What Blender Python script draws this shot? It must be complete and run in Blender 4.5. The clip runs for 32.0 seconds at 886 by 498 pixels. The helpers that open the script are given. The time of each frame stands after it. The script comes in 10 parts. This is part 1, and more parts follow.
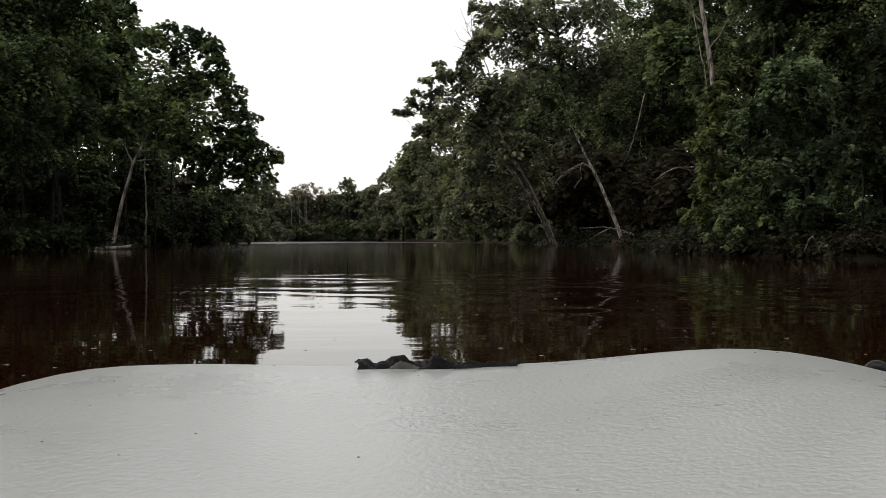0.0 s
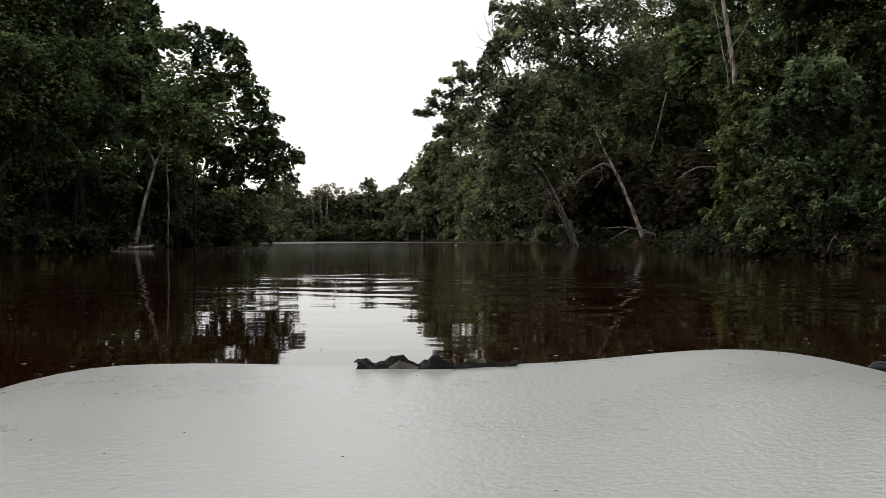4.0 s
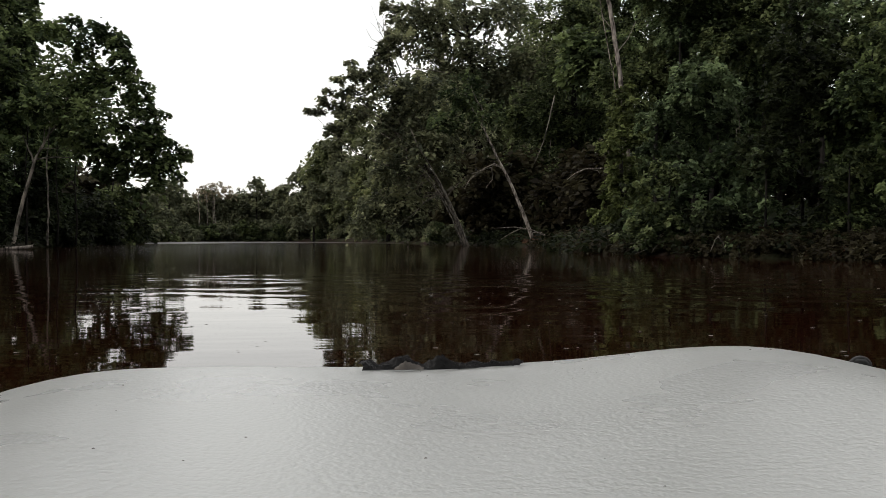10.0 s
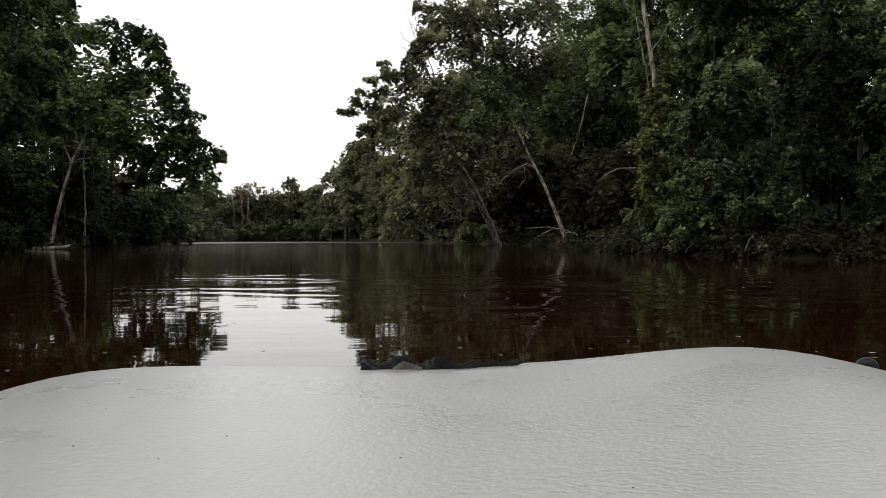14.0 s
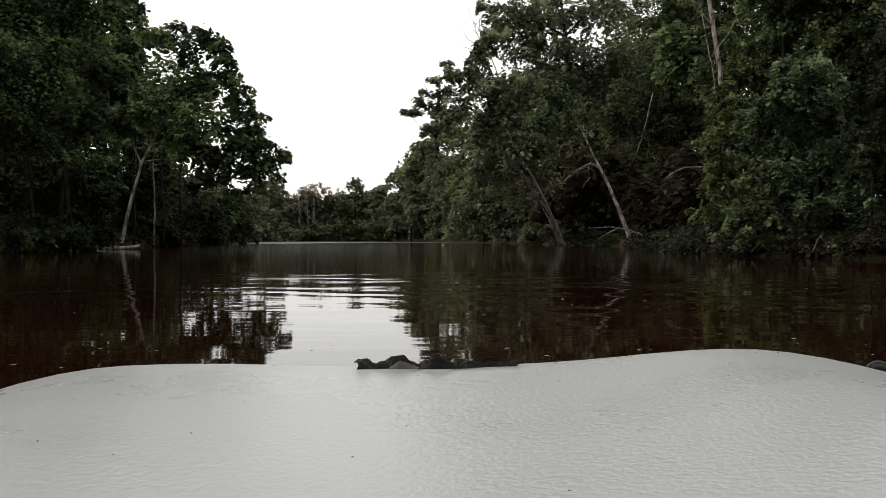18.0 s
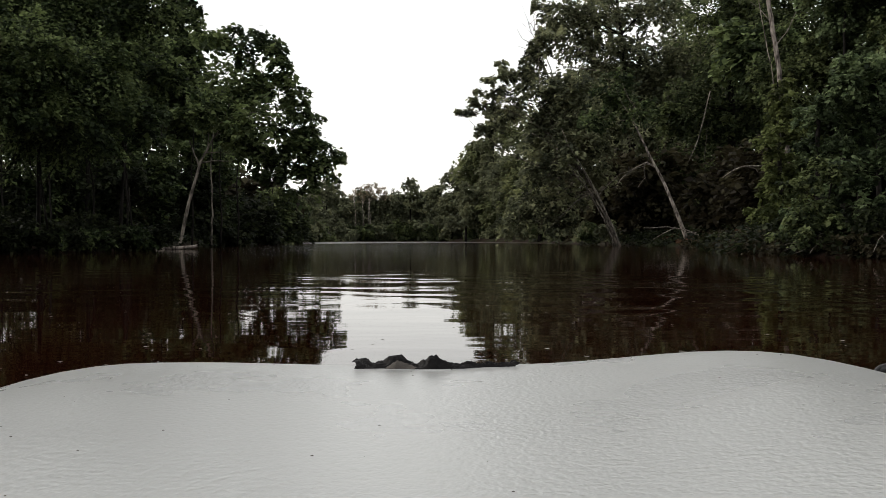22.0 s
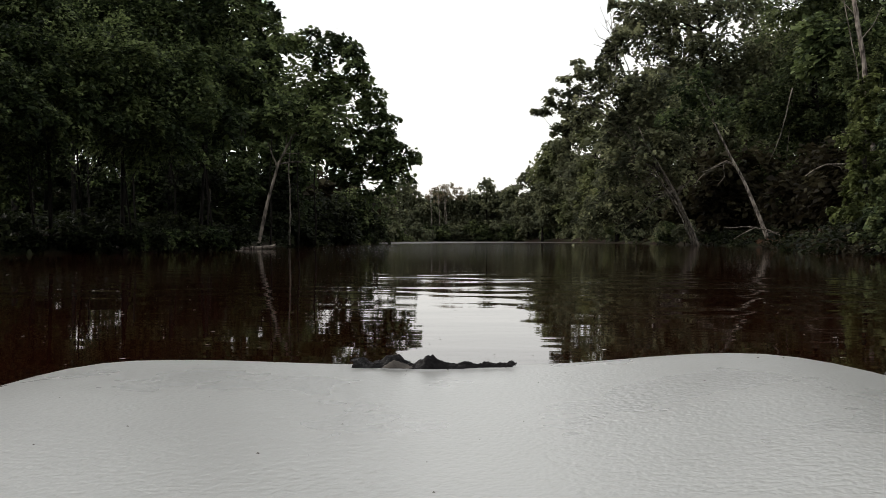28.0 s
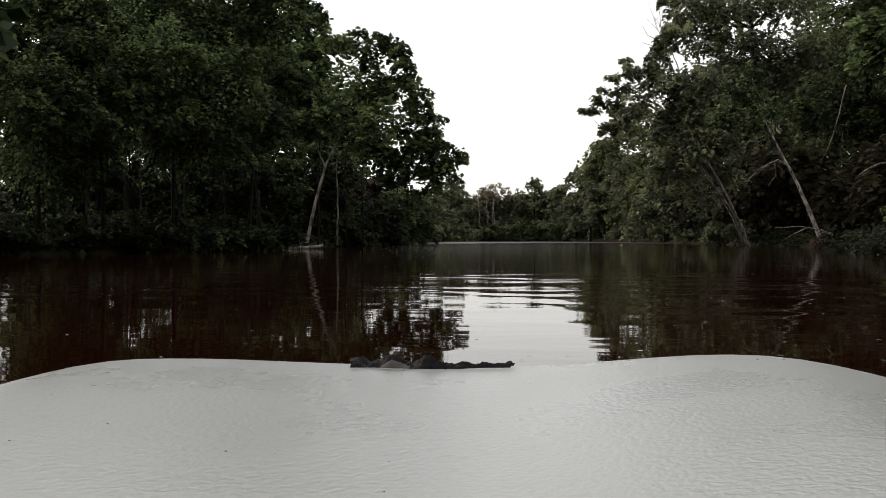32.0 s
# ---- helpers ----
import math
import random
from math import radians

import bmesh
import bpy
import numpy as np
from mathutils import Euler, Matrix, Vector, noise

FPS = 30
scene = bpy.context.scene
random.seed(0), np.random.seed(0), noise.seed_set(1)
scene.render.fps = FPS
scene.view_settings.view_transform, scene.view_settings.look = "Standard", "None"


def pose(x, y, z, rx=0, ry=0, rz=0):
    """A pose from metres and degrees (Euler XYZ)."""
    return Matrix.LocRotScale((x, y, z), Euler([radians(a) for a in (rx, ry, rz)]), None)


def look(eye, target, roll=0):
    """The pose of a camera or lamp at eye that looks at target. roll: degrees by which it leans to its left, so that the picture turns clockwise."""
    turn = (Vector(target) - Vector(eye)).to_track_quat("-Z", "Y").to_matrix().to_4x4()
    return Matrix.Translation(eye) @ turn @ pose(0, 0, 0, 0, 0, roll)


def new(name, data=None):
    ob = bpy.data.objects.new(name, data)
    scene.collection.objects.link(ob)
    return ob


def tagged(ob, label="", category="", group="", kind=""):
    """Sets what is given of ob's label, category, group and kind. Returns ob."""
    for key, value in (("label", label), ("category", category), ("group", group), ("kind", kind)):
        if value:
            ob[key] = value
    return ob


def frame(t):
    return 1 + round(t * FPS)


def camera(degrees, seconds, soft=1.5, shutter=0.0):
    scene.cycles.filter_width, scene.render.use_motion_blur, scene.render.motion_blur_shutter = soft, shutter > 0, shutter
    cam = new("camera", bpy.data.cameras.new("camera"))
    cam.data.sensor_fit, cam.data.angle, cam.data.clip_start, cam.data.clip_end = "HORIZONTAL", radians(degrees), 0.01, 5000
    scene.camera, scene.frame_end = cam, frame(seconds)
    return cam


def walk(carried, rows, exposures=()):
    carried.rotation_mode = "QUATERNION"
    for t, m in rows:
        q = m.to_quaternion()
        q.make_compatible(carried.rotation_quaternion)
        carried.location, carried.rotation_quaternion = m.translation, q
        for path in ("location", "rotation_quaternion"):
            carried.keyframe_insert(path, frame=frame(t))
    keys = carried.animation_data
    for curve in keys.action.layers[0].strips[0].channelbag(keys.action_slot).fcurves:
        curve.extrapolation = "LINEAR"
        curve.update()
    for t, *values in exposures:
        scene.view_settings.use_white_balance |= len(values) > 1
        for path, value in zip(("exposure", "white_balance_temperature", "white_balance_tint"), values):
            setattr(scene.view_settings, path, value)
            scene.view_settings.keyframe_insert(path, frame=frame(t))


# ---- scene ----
# ---- camera and walk ----
CAM_Z = 0.30      # the eye over the water
PIVOT = 0.75      # from the eye to the boat's rim, about which the view swings
cam = camera(47.1, 32.0, soft=0.85)
TURNS = [
    (0, -0.05), (0.5, 0.27), (1, 0.57), (1.5, 0.86), (2, 1.11), (2.5, 1.37), (4.5, 0.83), (5, 0.31),
    (5.5, -0.34), (6, -1.06), (6.5, -1.79), (7, -2.52), (7.5, -3.27), (8, -3.92), (8.5, -4.38), (9, -4.70),
    (9.5, -4.94), (10, -5.09), (10.5, -5.12), (11, -5.04), (11.5, -4.86), (12, -4.64), (12.5, -4.33), (13, -3.99),
    (13.5, -3.60), (14, -3.22), (14.5, -2.82), (16.5, -0.94), (17, -0.50), (17.5, -0.06), (18, 0.40), (18.5, 0.82),
    (19, 1.24), (19.5, 1.63), (20, 2.01), (20.5, 2.40), (21, 2.79), (21.5, 3.16), (22, 3.51), (22.5, 3.86),
    (23, 4.24), (23.5, 4.63), (24, 5.03), (24.5, 5.42), (25, 5.79), (25.5, 6.11), (27.5, 7.52), (28, 7.83),
    (28.5, 8.13), (29, 8.44), (29.5, 8.75), (30, 9.07), (30.5, 9.39), (31, 9.74), (31.5, 10.12), (32, 10.53),
]


def boat_pose(turn):
    a = radians(turn)
    return pose(PIVOT * math.sin(a), PIVOT - PIVOT * math.cos(a), CAM_Z, 89.43, 0, turn)


EXPOSURES = [(0, -0.12), (5, -0.04), (9, -0.08), (12, 0.0), (18, 0.0), (24, -0.05), (32, -0.10)]
walk(cam, [(t, boat_pose(turn)) for t, turn in TURNS], EXPOSURES)

# ---- world, sun, exposure ----
SUN_UP, SUN_TURN = radians(32), radians(-75)
world = bpy.data.worlds.new("evening_sky")
scene.world = world
world.use_nodes = True
wn = world.node_tree.nodes
sky = wn.new("ShaderNodeTexSky")
sky.sky_type = "NISHITA"
sky.sun_disc = False
sky.sun_elevation, sky.sun_rotation = SUN_UP, SUN_TURN
sky.air_density, sky.dust_density, sky.ozone_density = 1.0, 5.0, 3.0
wn["Background"].inputs["Strength"].default_value = 0.095
veil = wn.new("ShaderNodeMix")          # a thin high overcast over the clear evening sky
veil.data_type = "RGBA"
veil.inputs[0].default_value = 0.65
veil.inputs[7].default_value = (18.2, 18.0, 17.4, 1)
world.node_tree.links.new(sky.outputs[0], veil.inputs[6])
world.node_tree.links.new(veil.outputs[2], wn["Background"].inputs["Color"])
sun = new("sun", bpy.data.lights.new("sun", "SUN"))
sun.data.energy, sun.data.angle, sun.data.color = 1.5, radians(20), (1.0, 0.96, 0.88)
sun.matrix_world = look((0, 0, 60), (-math.sin(SUN_TURN) * math.cos(SUN_UP), -math.cos(SUN_TURN) * math.cos(SUN_UP), 60 - math.sin(SUN_UP)))

# ---- materials ----
def material(name):
    m = bpy.data.materials.new(name)
    m.use_nodes = True
    n, l = m.node_tree.nodes, m.node_tree.links
    return m, n, l, n["Principled BSDF"]


def noise_node(n, l, scale, detail=4, vector=None, rough=0.55):
    x = n.new("ShaderNodeTexNoise")
    x.inputs["Scale"].default_value, x.inputs["Detail"].default_value, x.inputs["Roughness"].default_value = scale, detail, rough
    if vector is not None:
        l.new(vector, x.inputs["Vector"])
    return x


def ramp(n, l, fac, stops):
    r = n.new("ShaderNodeValToRGB")
    e = r.color_ramp.elements
    while len(e) < len(stops):
        e.new(0.5)
    for k, (at, c) in zip(e, stops):
        k.position, k.color = at, (*c, 1)
    l.new(fac, r.inputs[0])
    return r


def bump(n, l, height, strength, distance, target):
    b = n.new("ShaderNodeBump")
    b.inputs["Strength"].default_value, b.inputs["Distance"].default_value = strength, distance
    l.new(height, b.inputs["Height"])
    l.new(b.outputs[0], target.inputs["Normal"])
    return b


def leaf_material(name, dark, mid, light):
    """Leaves: tone by leaf and by tree, a little light through the blade."""
    m, n, l, p = material(name)
    a = n.new("ShaderNodeAttribute")
    a.attribute_name = "tone"
    o = n.new("ShaderNodeObjectInfo")
    add = n.new("ShaderNodeMath")
    add.operation = "MULTIPLY_ADD"
    l.new(o.outputs["Random"], add.inputs[0])
    add.inputs[1].default_value = 0.25
    l.new(a.outputs["Fac"], add.inputs[2])
    r = ramp(n, l, add.outputs[0], [(0.1, dark), (0.6, mid), (1.15, light)])
    l.new(r.outputs[0], p.inputs["Base Color"])
    p.inputs["Roughness"].default_value = 0.6
    p.inputs["Specular IOR Level"].default_value = 0.10
    t = n.new("ShaderNodeBsdfTranslucent")
    l.new(r.outputs[0], t.inputs["Color"])
    mix = n.new("ShaderNodeMixShader")
    mix.inputs[0].default_value = 0.42
    l.new(p.outputs[0], mix.inputs[1])
    l.new(t.outputs[0], mix.inputs[2])
    l.new(mix.outputs[0], n["Material Output"].inputs["Surface"])
    return m


def bark_material(name, dark, light, scale=9.0):
    m, n, l, p = material(name)
    c = n.new("ShaderNodeTexCoord")
    mp = n.new("ShaderNodeMapping")
    mp.inputs["Scale"].default_value = (1, 1, 0.22)
    l.new(c.outputs["Object"], mp.inputs["Vector"])
    a = noise_node(n, l, scale, 6, mp.outputs[0])
    b = noise_node(n, l, 4.0, 3, c.outputs["Object"])
    mul = n.new("ShaderNodeMath")
    mul.operation = "MULTIPLY_ADD"
    l.new(a.outputs[0], mul.inputs[0])
    mul.inputs[1].default_value = 0.6
    sc = n.new("ShaderNodeMath")
    sc.operation = "MULTIPLY"
    l.new(b.outputs[0], sc.inputs[0])
    sc.inputs[1].default_value = 0.4
    l.new(sc.outputs[0], mul.inputs[2])
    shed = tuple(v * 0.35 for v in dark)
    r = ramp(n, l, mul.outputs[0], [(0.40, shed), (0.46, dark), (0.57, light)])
    l.new(r.outputs[0], p.inputs["Base Color"])
    p.inputs["Roughness"].default_value = 0.85
    p.inputs["Specular IOR Level"].default_value = 0.12
    bump(n, l, a.outputs[0], 0.8, 0.02, p)
    return m


LEAF_DEEP = leaf_material("leaf_deep_green", (0.0124, 0.0194, 0.0088), (0.0526, 0.0726, 0.0305), (0.1588, 0.1980, 0.0785))
LEAF_OLIVE = leaf_material("leaf_olive_green", (0.0149, 0.0206, 0.0096), (0.0570, 0.0730, 0.0323), (0.1549, 0.1811, 0.0774))
LEAF_COOL = leaf_material("leaf_cool_green", (0.0227, 0.0326, 0.0166), (0.0916, 0.1236, 0.0605), (0.2012, 0.2538, 0.1249))
# Far-bank green, lightened: distance haze is put into the leaf colour.
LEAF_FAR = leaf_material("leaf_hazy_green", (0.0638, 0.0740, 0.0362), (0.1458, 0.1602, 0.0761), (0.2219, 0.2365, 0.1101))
# Brown-black leaves: the deep shade under the trees is put into the colour.
LEAF_SHADE = leaf_material("leaf_painted_shade", (0.014, 0.011, 0.007), (0.030, 0.025, 0.014), (0.056, 0.050, 0.027))
LEAF_VINE = leaf_material("leaf_vine_green", (0.0247, 0.0315, 0.0113), (0.0729, 0.0878, 0.0305), (0.1554, 0.1793, 0.0650))
# Paler again for the farthest trees, with their haze in the colour.
LEAF_PALE = leaf_material("leaf_haze_pale", (0.0756, 0.0840, 0.0525), (0.1366, 0.1456, 0.0874), (0.2016, 0.2083, 0.1165))
LEAF_DRY = leaf_material("leaf_dry_tan", (0.15, 0.12, 0.075), (0.27, 0.22, 0.145), (0.38, 0.32, 0.22))
LITTER = leaf_material("fallen_brown_leaf", (0.030, 0.016, 0.010), (0.075, 0.038, 0.022), (0.13, 0.070, 0.040))
# Green leaf darkened in the colour, standing in for shade along the banks.
LEAF_SHADED_GREEN = leaf_material("leaf_shaded_green", (0.006, 0.008, 0.004), (0.014, 0.018, 0.008), (0.038, 0.046, 0.02))
LEAF_GREY = leaf_material("leaf_grey_olive", (0.0405, 0.0460, 0.0279), (0.1322, 0.1409, 0.0813), (0.2697, 0.2804, 0.1559))
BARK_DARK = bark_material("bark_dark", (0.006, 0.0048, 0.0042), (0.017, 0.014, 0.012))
BARK_GREY = bark_material("bark_grey", (0.08, 0.07, 0.06), (0.22, 0.19, 0.16))
BARK_PALE = bark_material("bark_bleached", (0.11, 0.092, 0.080), (0.30, 0.26, 0.225), 16)


def water_material():
    m, n, l, p = material("dark_river_water")
    g = n.new("ShaderNodeNewGeometry")
    silt = noise_node(n, l, 0.35, 4, g.outputs["Position"])
    r = ramp(n, l, silt.outputs[0], [(0.3, (0.010, 0.0025, 0.0012)), (0.7, (0.016, 0.0045, 0.0022))])
    l.new(r.outputs[0], p.inputs["Base Color"])
    p.inputs["Roughness"].default_value = 0.015
    p.inputs["IOR"].default_value = 1.33
    p.inputs["Specular IOR Level"].default_value = 0.31
    sep = n.new("ShaderNodeSeparateXYZ")
    l.new(g.outputs["Position"], sep.inputs[0])

    def calc(op, a, c, d=None):
        x = n.new("ShaderNodeMath")
        x.operation = op
        for k, v in enumerate((a, c, d)):
            if v is None:
                continue
            if isinstance(v, (int, float)):
                x.inputs[k].default_value = v
            else:
                l.new(v, x.inputs[k])
        return x.outputs[0]

    # a slow wave train crossing the river, broken up by drift
    drift = noise_node(n, l, 0.62, 2, g.outputs["Position"])
    phase = calc("MULTIPLY_ADD", sep.outputs["X"], 0.9, calc("MULTIPLY", sep.outputs["Y"], 8.6))
    train = calc("SINE", calc("MULTIPLY_ADD", drift.outputs[0], 19.0, phase), 0)
    calm = noise_node(n, l, 0.22, 2, g.outputs["Position"])
    patch = ramp(n, l, calm.outputs[0], [(0.40, (0.06,) * 3), (0.62, (1,) * 3)])
    reach = n.new("ShaderNodeMapRange")
    reach.interpolation_type = "SMOOTHSTEP"
    for k, v in zip(("From Min", "From Max", "To Min", "To Max"), (3.2, 4.8, 0.06, 1.0)):
        reach.inputs[k].default_value = v
    l.new(sep.outputs["Y"], reach.inputs["Value"])
    fade = n.new("ShaderNodeMapRange")
    fade.interpolation_type = "SMOOTHSTEP"
    for k, v in zip(("From Min", "From Max", "To Min", "To Max"), (7.2, 11.0, 1.0, 0.08)):
        fade.inputs[k].default_value = v
    l.new(sep.outputs["Y"], fade.inputs["Value"])
    swell = calc("MULTIPLY", calc("MULTIPLY", train, patch.outputs[0]), calc("MULTIPLY", reach.outputs[0], fade.outputs[0]))
    mp = n.new("ShaderNodeMapping")
    mp.inputs["Scale"].default_value = (0.45, 1.0, 1.0)
    l.new(g.outputs["Position"], mp.inputs["Vector"])
    fine = noise_node(n, l, 3.4, 2.6, mp.outputs[0])
    total = calc("MULTIPLY_ADD", swell, 0.0021, calc("MULTIPLY", fine.outputs[0], 0.0014))
    # ruffled water at the far end, bounded to fit the camera's view
    ruffle = n.new("ShaderNodeMapRange")
    for k, v in zip(("From Min", "From Max", "To Min", "To Max"), (90, 99, 0.008, 0.40)):
        ruffle.inputs[k].default_value = v
    reach_left = calc("MULTIPLY_ADD", sep.outputs["X"], -2.6, sep.outputs["Y"])
    reach_right = calc("ADD", calc("MULTIPLY_ADD", sep.outputs["X"], 1.5, sep.outputs["Y"]), 24.0)
    l.new(calc("MAXIMUM", reach_left, reach_right), ruffle.inputs["Value"])
    far_rough = n.new("ShaderNodeMapRange")      # roughness rises with distance, to pale the far water
    for k, v in zip(("From Min", "From Max", "To Min", "To Max"), (3.0, 28.0, 0.026, 0.072)):
        far_rough.inputs[k].default_value = v
    l.new(sep.outputs["Y"], far_rough.inputs["Value"])
    l.new(calc("MAXIMUM", far_rough.outputs[0], ruffle.outputs[0]), p.inputs["Roughness"])
    bump(n, l, total, 1.0, 1.0, p)
    return m


def ground_material():
    m, n, l, p = material("leaf_litter_soil")
    g = n.new("ShaderNodeNewGeometry")
    a = noise_node(n, l, 3.0, 8, g.outputs["Position"], 0.7)
    b = noise_node(n, l, 0.35, 3, g.outputs["Position"])
    r1 = ramp(n, l, a.outputs[0], [(0.3, (0.008, 0.005, 0.0035)), (0.55, (0.016, 0.0085, 0.0055)), (0.75, (0.034, 0.018, 0.011))])
    r2 = ramp(n, l, a.outputs[0], [(0.3, (0.007, 0.009, 0.004)), (0.7, (0.022, 0.026, 0.010))])
    pick = ramp(n, l, b.outputs[0], [(0.42, (0,) * 3), (0.6, (1,) * 3)])
    mix = n.new("ShaderNodeMix")
    mix.data_type = "RGBA"
    l.new(pick.outputs[0], mix.inputs[0])
    l.new(r1.outputs[0], mix.inputs[6])
    l.new(r2.outputs[0], mix.inputs[7])
    l.new(mix.outputs[2], p.inputs["Base Color"])
    p.inputs["Roughness"].default_value = 0.95
    p.inputs["Specular IOR Level"].default_value = 0.08
    bump(n, l, a.outputs[0], 1.0, 0.08, p)
    return m


def deck_material():
    """Off-white moulded plastic with an orange-peel texture, scuffs and grime."""
    m, n, l, p = material("pebbled_white_plastic")
    c = n.new("ShaderNodeTexCoord")
    mp = n.new("ShaderNodeMapping")
    mp.inputs["Scale"].default_value = (1.0, 0.8, 1.0)
    l.new(c.outputs["Object"], mp.inputs["Vector"])
    peel = noise_node(n, l, 320, 1, mp.outputs[0])
    broad = noise_node(n, l, 5, 4, c.outputs["Object"])
    grime = noise_node(n, l, 60, 5, c.outputs["Object"], 0.7)
    r = ramp(n, l, broad.outputs[0], [(0.3, (0.276, 0.279, 0.271)), (0.7, (0.310, 0.314, 0.306))])
    spots = ramp(n, l, grime.outputs[0], [(0.27, (0.55, 0.52, 0.47)), (0.36, (1, 1, 1))])
    mix = n.new("ShaderNodeMix")
    mix.data_type, mix.blend_type = "RGBA", "MULTIPLY"
    mix.inputs[0].default_value = 0.22
    l.new(r.outputs[0], mix.inputs[6])
    l.new(spots.outputs[0], mix.inputs[7])
    rubbed = noise_node(n, l, 9, 2, c.outputs["Object"])     # where the pebbling has worn smooth
    keep = ramp(n, l, rubbed.outputs[0], [(0.30, (0.62,) * 3), (0.70, (1.0,) * 3)])
    dimple = ramp(n, l, peel.outputs[0], [(0.25, (0.0,) * 3), (0.68, (1.0,) * 3)])
    relief = n.new("ShaderNodeMath")
    relief.operation = "MULTIPLY"
    l.new(dimple.outputs[0], relief.inputs[0])
    l.new(keep.outputs[0], relief.inputs[1])
    pits = ramp(n, l, peel.outputs[0], [(0.30, (0.92, 0.915, 0.90)), (0.40, (1.0, 1.0, 1.0))])   # dimples darkened in the colour, as even light hides their shading
    dimpled = n.new("ShaderNodeMix")
    dimpled.data_type, dimpled.blend_type = "RGBA", "MULTIPLY"
    dimpled.inputs[0].default_value = 1.0
    l.new(mix.outputs[2], dimpled.inputs[6])
    l.new(pits.outputs[0], dimpled.inputs[7])
    l.new(dimpled.outputs[2], p.inputs["Base Color"])
    rr = ramp(n, l, broad.outputs[0], [(0.3, (0.24,) * 3), (0.7, (0.33,) * 3)])
    l.new(rr.outputs[0], p.inputs["Roughness"])
    bump(n, l, relief.outputs[0], 1.0, 0.00019, p)
    return m


def plain(name, dark, light, scale, rough, depth=0.002):
    m, n, l, p = material(name)
    c = n.new("ShaderNodeTexCoord")
    a = noise_node(n, l, scale, 5, c.outputs["Object"], 0.65)
    r = ramp(n, l, a.outputs[0], [(0.35, dark), (0.68, light)])
    l.new(r.outputs[0], p.inputs["Base Color"])
    p.inputs["Roughness"].default_value = rough
    bump(n, l, a.outputs[0], 0.6, depth, p)
    return m


WATER, SOIL, DECK = water_material(), ground_material(), deck_material()
RUBBER = plain("black_rubber", (0.010, 0.010, 0.010), (0.022, 0.022, 0.022), 60, 0.6)
WET_LEAF = plain("wet_dark_leaf", (0.002, 0.002, 0.0025), (0.009, 0.008, 0.008), 220, 0.42)
WET_LEAF.node_tree.nodes["Principled BSDF"].inputs["Specular IOR Level"].default_value = 0.10
LEAF_UNDER = plain("brown_leaf_underside", (0.020, 0.016, 0.013), (0.080, 0.066, 0.054), 80, 0.7)
FLECK = plain("pale_floating_fleck", (0.12, 0.11, 0.09), (0.42, 0.40, 0.36), 30, 0.8)


# ---- builders ----
def mesh_from(name, verts, faces, mats, smooth=True):
    me = bpy.data.meshes.new(name)
    me.from_pydata([tuple(v) for v in verts], [], faces)
    for mt in mats:
        me.materials.append(mt)
    if smooth:
        me.polygons.foreach_set("use_smooth", [True] * len(me.polygons))
    me.update()
    return me


def afloat(ob):
    """Turns the boat's things about the rim's middle, to suit the camera's mid-swing."""
    pivot = Matrix.Translation((0, PIVOT, 0))
    ob.matrix_basis = pivot @ Matrix.Rotation(radians(2.7), 4, "Z") @ pivot.inverted()
    return ob


def thing(name, x, y, z, label, category, group="", kind=""):
    e = new(name)
    e.location = (x, y, z)
    return tagged(e, label, category, group, kind)


def part(name, me, parent, label=""):
    ob = new(name, me)
    ob.parent = parent
    return tagged(ob, label)


def tube(verts, faces, points, radii, sides=7, wob=0.0, rng=None):
    """Appends a tapered limb along the points."""
    pts = [Vector(p) for p in points]
    first = len(verts)
    for i, p in enumerate(pts):
        d = (pts[min(i + 1, len(pts) - 1)] - pts[max(i - 1, 0)]).normalized()
        u = d.cross(Vector((0.3, 1, 0.1))).normalized()
        v = d.cross(u)
        for k in range(sides):
            a = 2 * math.pi * k / sides
            r = radii[i] * (1 + (wob * (rng.random() - 0.5) if rng is not None else 0))
            verts.append(p + u * (r * math.cos(a)) + v * (r * math.sin(a)))
    for i in range(len(pts) - 1):
        for k in range(sides):
            a, b = first + i * sides + k, first + i * sides + (k + 1) % sides
            faces.append((a, b, b + sides, a + sides))
    faces.append(tuple(first + (len(pts) - 1) * sides + k for k in range(sides)))
    faces.append(tuple(first + k for k in reversed(range(sides))))


def bend(a, b, rng, steps=5, sag=0.08):
    """Points from a to b with a natural crook."""
    a, b = Vector(a), Vector(b)
    span = (b - a).length
    off = Vector((rng.uniform(-1, 1), rng.uniform(-1, 1), rng.uniform(-0.3, 1))) * span * sag
    out = []
    for i in range(steps + 1):
        t = i / steps
        out.append(a.lerp(b, t) + off * math.sin(math.pi * t) + Vector(rng.uniform(-1, 1, 3)) * span * 0.012 * (0 < i < steps))
    return out


